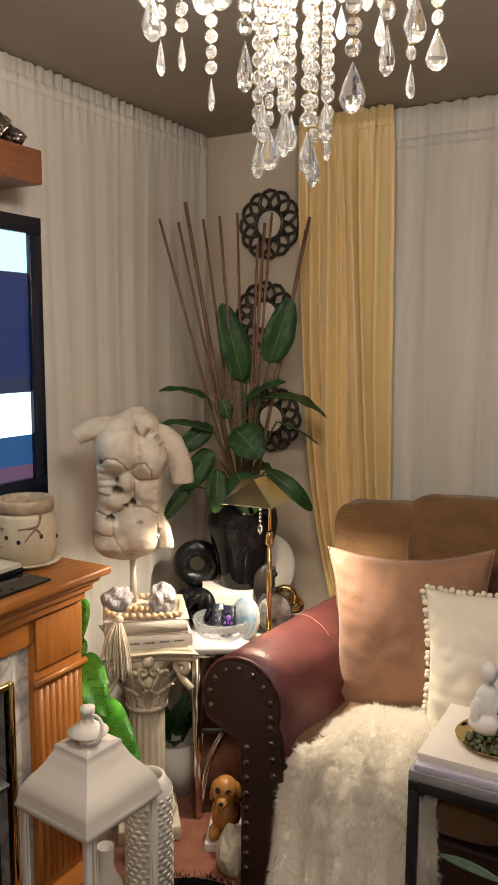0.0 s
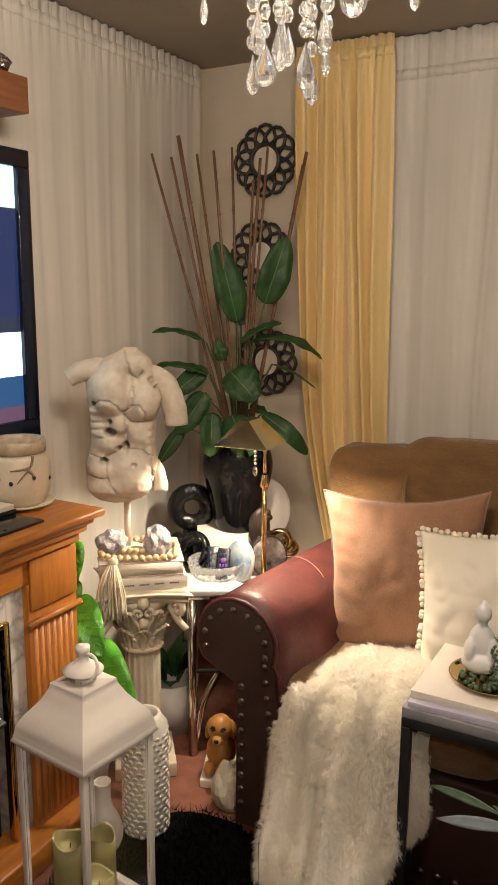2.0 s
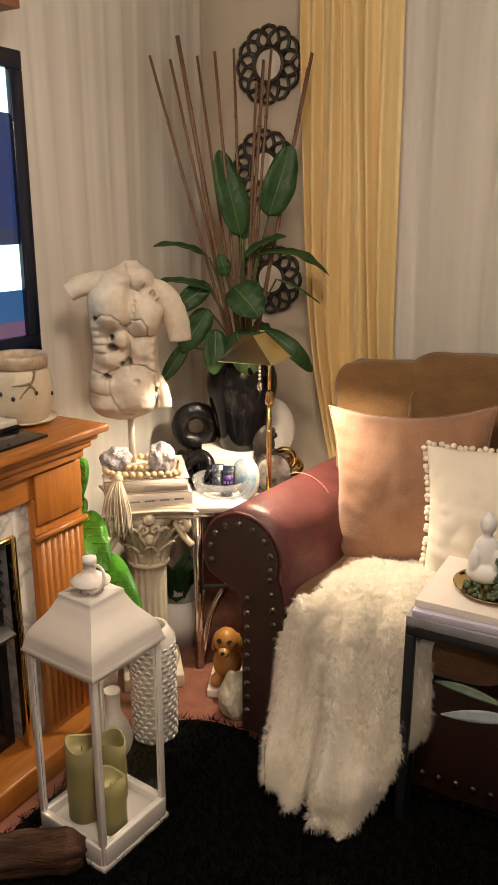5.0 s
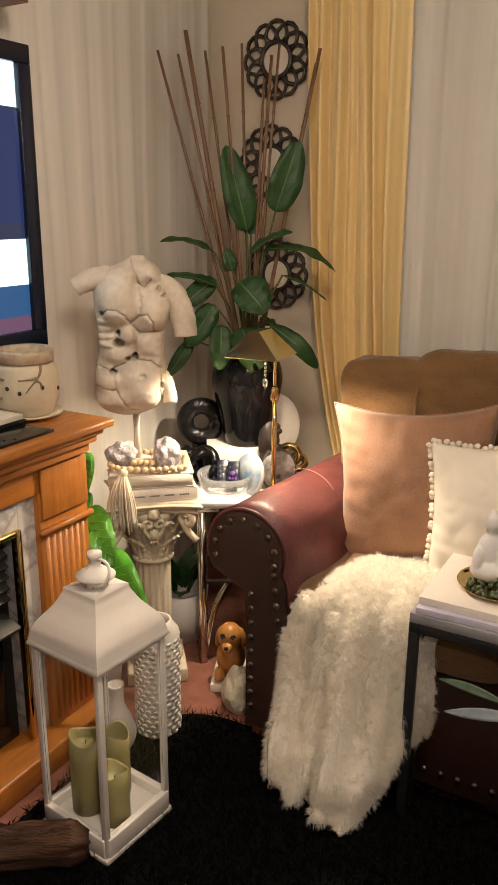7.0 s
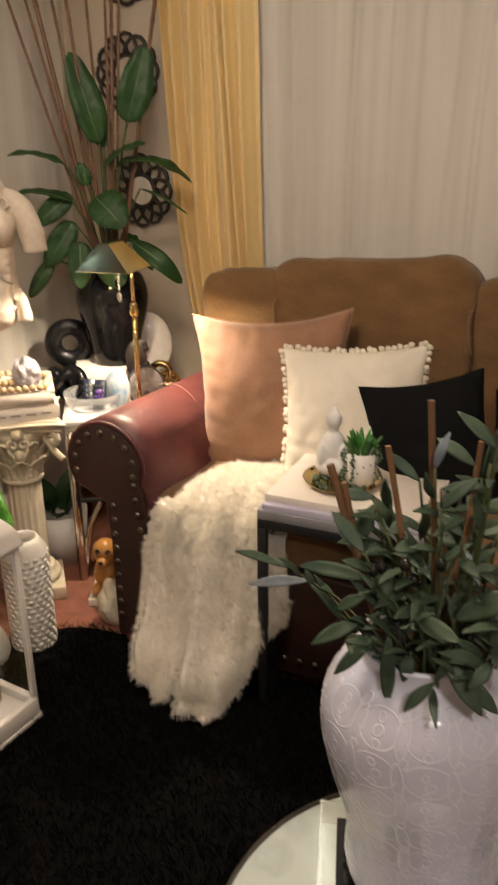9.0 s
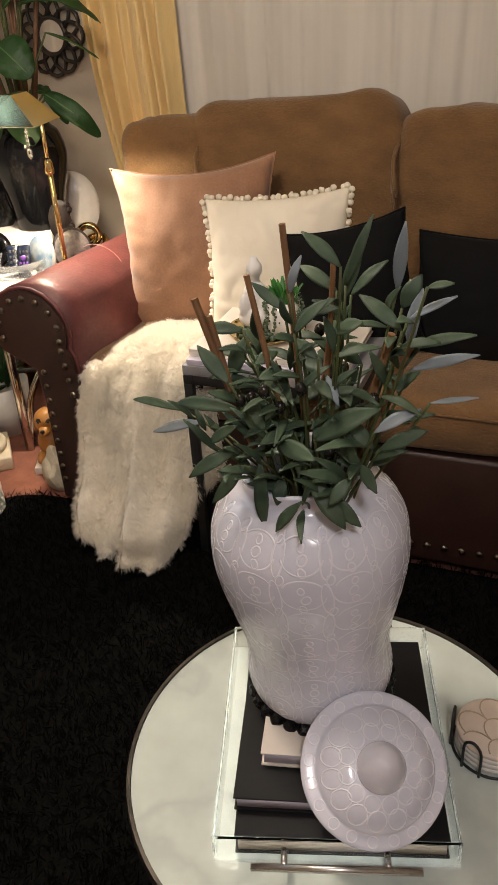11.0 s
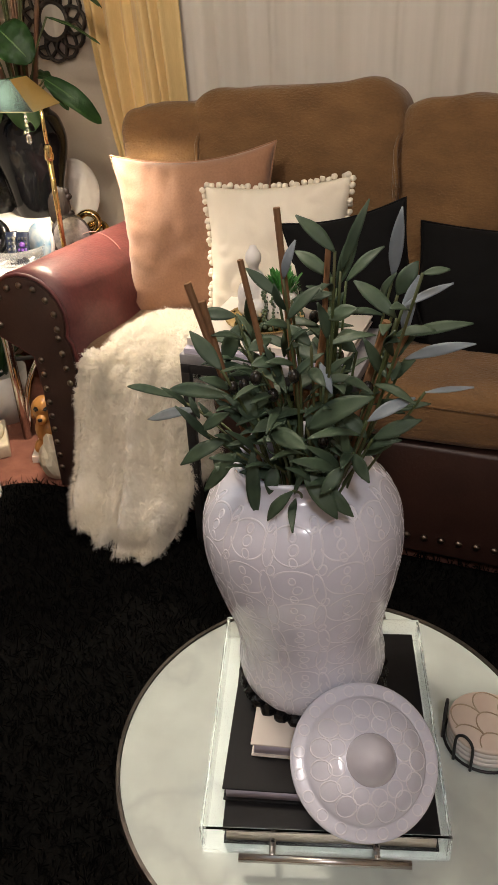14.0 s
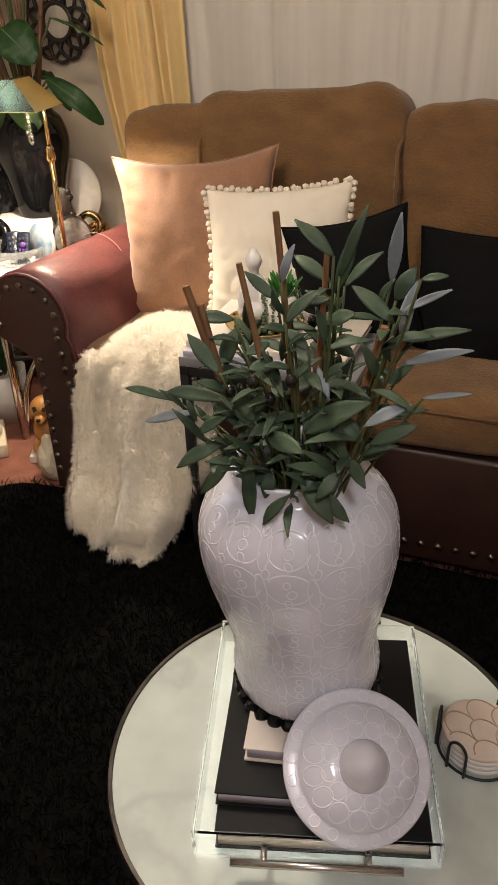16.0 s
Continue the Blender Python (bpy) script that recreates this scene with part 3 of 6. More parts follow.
t = thing("wall_shelf", "thick reddish wooden floating shelf above the television", "shelf", WX + 0.02, 1.50, 2.03)
part("board", box(0.0, 0.20, -1.3, 0.0, 0.0, 0.092, 0.003), M_SHELF, t)
rng = random.Random(4)
b = None
for k in range(46):
    a, r = rng.uniform(0, 6.28), rng.uniform(0.01, 0.055)
    b = blob((r * math.cos(a), r * math.sin(a), 0.012 + rng.uniform(0, 0.06) * (1 - r / 0.07)), (0.016, 0.011, 0.014), b, (rng.uniform(0, 90), 0, rng.uniform(0, 180)), 1)
t = thing("glitter_ornament", "small silver faceted ornament standing on the wooden shelf", "ornament", WX + 0.12, 1.425, 2.122)
part("cluster", shifted(b, Matrix.Scale(1.4, 4)), M_SILVER, t, "", False)

# oil burner on the mantel
t = thing("wax_burner", "cream glazed wax burner with painted branches on a saucer", "wax burner", -1.745, 1.405, 0.968)
part("saucer", lathe([(0, 0.004), (0.07, 0.004), (0.094, 0.012), (0.096, 0.016), (0.07, 0.012), (0, 0.010)], 36), M_BURNER, t)
prof = smooth_profile([(0.068, 0.012), (0.086, 0.05), (0.090, 0.10), (0.082, 0.145), (0.070, 0.158)], 20)
part("body", lathe([(0, 0.012)] + [tuple(p) for p in prof] + [(0.06, 0.158), (0.06, 0.10), (0, 0.10)], 40), M_BURNER, t)
part("rim", lathe([(0.070, 0.156), (0.079, 0.160), (0.080, 0.186), (0.076, 0.194), (0.068, 0.190), (0.068, 0.160), (0.070, 0.156)], 40), M_BURNRIM, t, "brown textured rim")
for k, a in enumerate((0.2, 0.9, 1.6, 2.3, 3.6, 4.6, 5.6, 6.1)):
    part("vent_hole", blob((0.0885 * math.cos(a - 1.2), 0.0885 * math.sin(a - 1.2), 0.085 + 0.012 * (k % 2)), (0.006, 0.006, 0.007)), M_BLACK, t, "dark vent hole")
for a0, z0, a1, z1 in ((-0.25, 0.155, -0.75, 0.085), (-0.5, 0.12, -0.25, 0.09), (-0.45, 0.125, -0.95, 0.12), (-1.7, 0.13, -2.0, 0.10), (-1.5, 0.12, -1.9, 0.125), (-1.6, 0.07, -2.2, 0.06)):
    def rr(z):
        return 0.0905 if z < 0.12 else 0.0905 - (z - 0.12) * 0.32
    pts = []
    for k in range(7):
        f = k / 6
        z = z0 + (z1 - z0) * f
        a = a0 + (a1 - a0) * f + 0.06 * math.sin(5 * f)
        pts.append((rr(z) * math.cos(a), rr(z) * math.sin(a), z))
    part("painted_branch", tube(pts, [0.0045 - 0.003 * k / 6 for k in range(7)], 6), M_BRANCH, t, "brown painted branch")

t = thing("slate_tray", "flat dark slate tray lying on the mantel", "tray", -1.70, 1.16, 0.968)
part("slab", box(-0.14, 0.13, -0.22, 0.16, 0.0, 0.008, 0.002), M_BLUEFIRE, t)
t = thing("notebook", "small dark notebook with pale pages on the tray", "book", -1.74, 1.24, 0.976)
part("cover", box(-0.06, 0.06, -0.09, 0.09, 0, 0.010, 0.002), M_BOOKB, t)
part("page_block", box(-0.055, 0.055, -0.085, 0.085, 0.010, 0.024, 0.001), M_PAGES, t)


# ---- lantern and floor things by the fireplace ----
def lantern():
    t = thing("floor_lantern", "white metal lantern with clear panes and a pagoda roof", "lantern", -1.290, 1.136, 0.008, -6)
    h = 0.107
    part("base_tray", box(-h - 0.012, h + 0.012, -h - 0.012, h + 0.012, 0.0, 0.016, 0.004), M_WHITEPAINT, t)
    bs = None
    for s in (-1, 1):
        bs = box(-h, h, s * h - 0.010, s * h + 0.010, 0.016, 0.068, 0.003, bs)
        bs = box(s * h - 0.010, s * h + 0.010, -h, h, 0.016, 0.068, 0.003, bs)
    part("base_rail", bs, M_WHITEPAINT, t)
    part("base_floor", box(-h, h, -h, h, 0.034, 0.042), M_WHITEPAINT, t)
    for sx in (-1, 1):
        for sy in (-1, 1):
            part("post", box(sx * (h - 0.002) - 0.0078, sx * (h - 0.002) + 0.0078, sy * (h - 0.002) - 0.0078, sy * (h - 0.002) + 0.0078, 0.016, 0.525, 0.002), M_WHITEPAINT, t)
    for k in range(4):
        m = pose(0, 0, 0, 0, 0, 90 * k)
        p = part("pane", shifted(box(-h + 0.010, h - 0.010, -h - 0.001, -h + 0.001, 0.068, 0.515), m), M_GLASS, t, "clear glass pane", False)
        p.visible_shadow = False
    part("top_rail", box(-h - 0.006, h + 0.006, -h - 0.006, h + 0.006, 0.512, 0.53, 0.003), M_WHITEPAINT, t)
    # curved pagoda roof, square in plan
    prof = [(0.118, 0.522), (0.122, 0.528), (0.118, 0.536), (0.115, 0.550), (0.111, 0.568), (0.100, 0.588), (0.086, 0.606), (0.072, 0.625), (0.062, 0.644), (0.056, 0.656), (0.054, 0.668), (0.0, 0.670)]
    prof = prof[:2] + [tuple(q) for q in smooth_profile(prof[2:-1], 36)] + prof[-1:]
    b = bmesh.new()
    rings = []
    for r, z in prof:
        if r == 0:
            rings.append([b.verts.new((0, 0, z))])
        else:
            rings.append([b.verts.new((x * r, y * r, z)) for x, y in ((-1, -1), (1, -1), (1, 1), (-1, 1))])
    for p, q in zip(rings, rings[1:]):
        for k in range(4):
            vs = [p[k], p[(k + 1) % 4]] + ([q[(k + 1) % 4], q[k]] if len(q) > 1 else [q[0]])
            b.faces.new(vs)
    es = [e for e in b.edges if abs(e.verts[0].co.z - e.verts[1].co.z) > 1e-4 and len(e.link_faces) == 2]
    for e in es:
        e.smooth = False
    part("roof", b, M_WHITEPAINT, t)
    low = pose(0, 0, 0.170) @ Matrix.Diagonal((0.90, 0.90, 0.74, 1))
    c = part("cap", shifted(lathe([(0.0, 0.674), (0.034, 0.674), (0.032, 0.702), (0.052, 0.706), (0.053, 0.711), (0.036, 0.724), (0.020, 0.738), (0.0155, 0.744), (0.0145, 0.766), (0.019, 0.770), (0.019, 0.788), (0.0, 0.790)], 28), low), M_WHITEPAINT, t)
    for k in range(10):
        part("vent_slot", shifted(box(-0.003, 0.003, -0.0345, -0.030, 0.680, 0.696), low @ pose(0, 0, 0, 0, 0, 36 * k)), M_BURNRIM, c)
    part("carry_ring", ring(0, 0, 0, 0.031, 0.0042, m=pose(0.022, -0.012, 0.710, 62, 22, 0)), M_WHITEPAINT, t)
    return t


lantern()
for dx, dy, r, hh, tilt in ((-0.034, -0.030, 0.042, 0.215, 0.4), (0.052, -0.030, 0.037, 0.145, 2.0), (-0.012, 0.052, 0.038, 0.175, 4.0)):
    t = thing("pillar_candle", "olive wax pillar candle inside the lantern", "candle", -1.290 + dx, 1.136 + dy, 0.054, group="candles in the lantern")
    b = bmesh.new()
    seg = 28
    rows = []
    for rr_, zz, lip in ((0.0, 0, 0), (r, 0.0, 0), (r * 1.01, 0.3 * hh, 0), (r * 0.99, 0.7 * hh, 0), (r, hh, 1), (r * 0.86, hh - 0.004, 1), (r * 0.8, hh - 0.024, 0.4), (0, hh - 0.028, 0)):
        if rr_ == 0:
            rows.append([b.verts.new((0, 0, zz))])
        else:
            rows.append([b.verts.new((rr_ * math.cos(a), rr_ * math.sin(a), zz + lip * 0.010 * math.sin(2 * a + tilt))) for a in [6.2832 * k / seg for k in range(seg)]])
    for p, q in zip(rows, rows[1:]):
        for k in range(seg):
            vs = []
            for v in (p[k % len(p)], p[(k + 1) % len(p)], q[(k + 1) % len(q)], q[k % len(q)]):
                if v not in vs:
                    vs.append(v)
            b.faces.new(vs)
    part("wax", b, M_WAX, t)
    part("wick", tube([(0, 0, hh - 0.03), (0.001, 0, hh - 0.016)], 0.0012, 6), M_BLACK, t, "black wick")

# driftwood log
b = bmesh.new()
rings = []
for i in range(44):
    f = i / 43
    row = []
    for k in range(56):
        a = 6.2832 * k / 56
        c, sn = math.cos(a), math.sin(a)
        r = 0.060 * (1 + 0.38 * noise.noise(Vector((c * 1.3, sn * 1.3, f * 2.6))) + 0.16 * noise.noise(Vector((c * 4, sn * 4, f * 3))))
        for c0 in (0.3, 1.5, 2.2, 3.4, 4.6, 5.5):
            g = a - c0 - 0.45 * noise.noise(Vector((c0, 1, f * 4)))
            r -= 0.012 * math.exp(-((g / 0.09) ** 2))
        r *= min(1, 0.55 + 5 * min(f, 1 - f))
        end = (0.020 * noise.noise(Vector((c * 2, sn * 2, 5))) + 0.010 * noise.noise(Vector((c * 7, sn * 7, 9)))) * (1 - 4 * f * (1 - f))
        row.append(b.verts.new((r * c, 0.85 * r * sn, -0.21 + 0.42 * f + end)))
    rings.append(row)
for p, q in zip(rings, rings[1:]):
    for k in range(56):
        b.faces.new((p[k], p[(k + 1) % 56], q[(k + 1) % 56], q[k]))
b.faces.new(rings[0])
b.faces.new(rings[-1][::-1])
t = thing("driftwood_log", "weathered brown split driftwood log lying on the rug", "log", -1.420, 0.895, 0.048, 33)
part("log", shifted(b, pose(0, 0, 0, 0, 90, 0)), M_DRIFT, t)


# lattice vase and ridged vase
def lattice_vase():
    t = thing("floor_vase", "tall cream ceramic vase covered with raised lattice knots", "vase", -1.401, 1.510, 0.0)
    R, hh = 0.067, 0.375
    part("body", lathe([(0, 0), (R - 0.006, 0), (R, 0.01), (R, hh - 0.035), (R - 0.016, hh - 0.012), (R - 0.022, hh), (R - 0.028, hh), (R - 0.024, hh - 0.03), (R - 0.012, hh - 0.06), (R - 0.012, 0.02), (0, 0.02)], 40), M_WHITE, t)
    knot = link_mesh("knot", blob((0, 0, 0), (0.0030, 0.0112, 0.0070), sub=1), M_WHITE)
    for i in range(19):
        for k in range(16):
            a = 6.2832 * (k + 0.5 * (i % 2)) / 16
            part_at("knot", knot, t, pose((R + 0.001) * math.cos(a), (R + 0.001) * math.sin(a), 0.018 + i * 0.0168, 0, 0, math.degrees(a)))


lattice_vase()
t = thing("bud_vase", "small cream bottle vase with raised ridges", "vase", -1.452, 1.378, 0.0)
keys = smooth_profile([(0.034, 0.0), (0.049, 0.030), (0.053, 0.060), (0.043, 0.102), (0.025, 0.145), (0.022, 0.185), (0.025, 0.215)], 50)
pr = [(r + 0.0022 * math.sin(z * 560) * (1 if z < 0.150 else 0), z) for r, z in keys]
part("body", lathe([(0, 0)] + pr + [(0.020, 0.215), (0.017, 0.18), (0, 0.17)], 32), M_WHITE, t)

# ---- pedestal, statue and what stands round them ----


def pedestal():
    t = thing("column_pedestal", "ivory cast stone column pedestal with an acanthus capital", "pedestal", -1.605, 1.775, 0.0, 40)
    part("base", box(-0.10, 0.10, -0.10, 0.10, 0, 0.05, 0.006), M_STONE, t)
    part("torus", lathe([(0, 0.05), (0.088, 0.05), (0.094, 0.064), (0.088, 0.078), (0.072, 0.084), (0.076, 0.096), (0.066, 0.104), (0, 0.104)], 36), M_STONE, t)
    sh = bmesh.new()
    rows = []
    for z in (0.10, 0.2, 0.3, 0.425):
        rows.append([sh.verts.new(((0.058 - 0.010 * (k % 4 == 0)) * math.cos(a), (0.058 - 0.010 * (k % 4 == 0)) * math.sin(a), z)) for k, a in enumerate([6.2832 * k / 64 for k in range(64)])])
    for p, q in zip(rows, rows[1:]):
        for k in range(64):
            sh.faces.new((p[k], p[(k + 1) % 64], q[(k + 1) % 64], q[k]))
    part("fluted_shaft", sh, M_STONE, t)
    part("necking", ring(0, 0, 0.432, 0.060, 0.010), M_STONE, t)
    part("bell", lathe([(0.056, 0.43), (0.060, 0.50), (0.078, 0.57), (0.116, 0.612), (0, 0.612)], 32), M_STONE, t)
    def acanthus(z0, hgt, w, r0, r1):
        def fn(u, v):
            s = 2 * u - 1
            wid = w * (0.55 + 0.6 * math.sin(math.pi * min(1, v * 0.95 + 0.08))) * (1 + 0.16 * math.cos(v * 26))
            curl_ = max(0, v - 0.70) / 0.30
            r = r0 + (r1 - r0) * v**2 + 0.016 * curl_ - 0.010 * s * s + 0.004 * math.cos(s * 9)
            z = z0 + hgt * (v if v < 0.8 else 0.8 + 0.2 * math.sin((v - 0.8) / 0.2 * 2.2)) - 0.12 * hgt * s * s
            return Vector((s * wid * 0.5, -r, z))
        return sheet(fn, 12, 16, 0.005)
    for row, (z0, hgt, w, r0, r1, n) in enumerate(((0.437, 0.088, 0.056, 0.060, 0.094, 8), (0.482, 0.112, 0.060, 0.064, 0.122, 8))):
        me = link_mesh("acanthus_leaf", acanthus(z0, hgt, w, r0, r1), M_STONE)
        for k in range(n):
            part_at("acanthus_leaf", me, t, pose(0, 0, 0, 0, 0, (k + 0.5 * row) * 360 / n))
    def volute():
        pts = [((0.022 - 0.0022 * k) * math.cos(k * 0.75), 0, (0.022 - 0.0022 * k) * math.sin(k * 0.75)) for k in range(10)]
        return tube([(-0.030, 0.0, -0.050), (-0.004, 0.0, -0.034)] + [(1.25 * x, y, 1.25 * z) for x, y, z in pts], [0.009] * 4 + [0.0095] * 4 + [0.009, 0.008, 0.007, 0.006], 8)
    vm = link_mesh("volute", volute(), M_STONE)
    for k in range(4):
        part_at("volute", vm, t, pose(0, 0, 0, 0, 0, 45 + 90 * k) @ pose(0, -0.152, 0.588, 0, 0, 90) @ Matrix.Scale(1.2, 4))
    def slab(half, dip, z0, z1, bev):
        b = bmesh.new()
        plan = []
        for k in range(4):
            for i in range(10):
                f = -1 + 0.2 * i
                x, y = f * half, -half + dip * (1 - f * f)
                c, sn = math.cos(k * math.pi / 2), math.sin(k * math.pi / 2)
                plan.append((x * c - y * sn, x * sn + y * c))
        f = b.faces.new([b.verts.new((x, y, z0)) for x, y in plan])
        r = bmesh.ops.extrude_face_region(b, geom=[f])
        for v in [g for g in r["geom"] if isinstance(g, bmesh.types.BMVert)]:
            v.co.z = z1
        es = [e for e in b.edges if abs(e.verts[0].co.z - e.verts[1].co.z) < 1e-6]
        bmesh.ops.bevel(b, geom=es, offset=bev, segments=3, affect="EDGES")
        return b
    def scroll(sg):
        pts = [(sg * (0.016 + (0.017 - 0.0017 * k) * math.cos(k * 0.8)), -0.002 * k * 0.3, (0.017 - 0.0017 * k) * math.sin(k * 0.8)) for k in range(10)]
        return tube([(sg * 0.006, 0.012, -0.075), (sg * 0.014, 0.006, -0.045), (sg * 0.030, 0.0, -0.02)] + pts, [0.005, 0.006, 0.0065] + [0.0065] * 6 + [0.006, 0.0055, 0.005, 0.0045], 8)
    for k in range(4):
        turn = pose(0, 0, 0, 0, 0, 90 * k)
        for sg in (-1, 1):
            part("scroll", shifted(scroll(sg), turn @ pose(0, -0.108, 0.580)), M_STONE, t)
        part("fleuron", shifted(blob((0, -0.118, 0.618), (0.020, 0.014, 0.020), rough=0.35, freq=30), turn), M_STONE, t)
        part("bud", shifted(blob((0, -0.104, 0.545), (0.017, 0.013, 0.020), rough=0.3, freq=30), turn), M_STONE, t)
    part("abacus", slab(0.136, 0.030, 0.610, 0.632, 0.007), M_STONE, t)
    part("abacus_top", slab(0.152, 0.026, 0.632, 0.658, 0.010), M_STONE, t)


pedestal()


def book(name, label, at, yaw, sx, sy, h, cover, pages=None, spine="-y", cat="book", th=0.003):
    """Boards, spine and page block; the spine faces the named side."""
    t = thing(name, label, cat, *at, yaw)
    part("back_board", box(-sx, sx, -sy, sy, 0, th, 0.001), cover, t)
    part("front_board", box(-sx, sx, -sy, sy, h - th, h, 0.001), cover, t)
    i = 0.004
    ex = {"-y": (-sx + i, sx - i, -sy + th, sy - i), "+y": (-sx + i, sx - i, -sy + i, sy - th), "-x": (-sx + th, sx - i, -sy + i, sy - i), "+x": (-sx + i, sx - th, -sy + i, sy - i)}[spine]
    part("page_block", box(*ex, th, h - th), pages or M_PAGES, t)
    sp = {"-y": (-sx, sx, -sy, -sy + th), "+y": (-sx, sx, sy - th, sy), "-x": (-sx, -sx + th, -sy, sy), "+x": (sx - th, sx, -sy, sy)}[spine]
    part("spine", box(*sp, th, h - th, 0.0008), cover, t)
    return t


PED = (-1.605, 1.775)
bk = book("coffee_table_book", "white hardback book with small dark print along its spine", (PED[0], PED[1], 0.660), 43, 0.132, 0.118, 0.040, M_BOOKW)
for k in range(5):
    b = None
    for j in range(6):
        b = box(-0.108 + k * 0.046 + j * 0.0052, -0.1045 + k * 0.046 + j * 0.0052, -0.1188, -0.1178, 0.0165, 0.0215, 0, b)
    part("spine_mark", b, M_INK, bk, "row of dark bars as spine print", False)
book("coffee_table_book", "thick pale stone-coloured hardback book", (PED[0] - 0.006, PED[1] + 0.006, 0.702), 40, 0.130, 0.120, 0.046, mat("pale_taupe_cover", (0.55, 0.47, 0.39), (0.48, 0.40, 0.33), 0.55, scale=10), spine="-x")
TOPZ = 0.750

for dx, dy, r, sd in ((-0.088, -0.01, (0.050, 0.045, 0.040), 2), (0.058, -0.035, (0.046, 0.042, 0.052), 6)):
    v = Matrix.Rotation(radians(30), 3, "Z") @ Vector((dx, dy, 0))
    b = blob((0, 0, r[2] * 0.82), r, None, (0, 0, sd * 20), 4, 0.26, 16 + sd)
    for vv in b.verts:
        vv.co += vv.co.normalized() * 0.003 * noise.noise(vv.co * 130)
    for vv in b.verts:
        vv.co.z = max(vv.co.z, 0)
    t = thing("crystal_rock", "rough grey and white crystal rock on the book stack", "rock", PED[0] + v.x, PED[1] + v.y, TOPZ, group="crystal rocks on the books")
    part("rock", b, M_GEODE, t, "", False)

# bead garland with a tassel
t = thing("bead_garland", "string of pale wooden beads with a cream cotton tassel", "bead garland", PED[0], PED[1], TOPZ, 36)
bead = link_mesh("bead", blob((0, 0, 0), (0.0105, 0.0105, 0.0105)), M_BEAD)
path = curve_through([(-0.125, 0.02, 0), (-0.118, -0.06, 0), (-0.07, -0.095, 0), (0.0, -0.105, 0), (0.06, -0.10, 0), (0.104, -0.09, 0), (0.112, -0.04, 0), (0.112, 0.03, 0), (0.06, 0.08, 0), (-0.02, 0.09, 0), (-0.09, 0.07, 0), (-0.122, 0.03, 0)], 400)
last = None
for p in path:
    if last is None or (p - last).length > 0.0208:
        part_at("bead", bead, t, Matrix.Translation((p.x, p.y, 0.0105)))
        last = p
for k, (x, y) in enumerate(((-0.03, -0.082), (-0.012, -0.084), (0.006, -0.082), (-0.05, -0.075))):
    part_at("bead", bead, t, Matrix.Translation((x, y, 0.028 - 0.004 * (k == 3))))
rng = random.Random(7)
for k in range(74):
    a = rng.uniform(0, 6.28)
    r = rng.uniform(0.2, 1) ** 0.5
    q = (-0.088 + 0.046 * r * math.cos(a), -0.130 - 0.014 * r + 0.022 * r * math.sin(a))
    end = -0.135 - rng.uniform(0, 0.045)
    part("tassel_cord", tube(curve_through([(-0.078, -0.105, 0.018), (-0.081 + 0.008 * math.cos(a), -0.126, 0.006), (q[0] * 0.7 - 0.085 * 0.3, q[1] - 0.003, -0.04), (q[0], q[1], end * 0.7), (q[0] + rng.uniform(-0.006, 0.006), q[1] - rng.uniform(0, 0.006), end)], 8), 0.0026, 5), M_COTTON, t)
part("tassel_knot", blob((-0.080, -0.122, 0.008), (0.016, 0.014, 0.014)), M_COTTON, t)


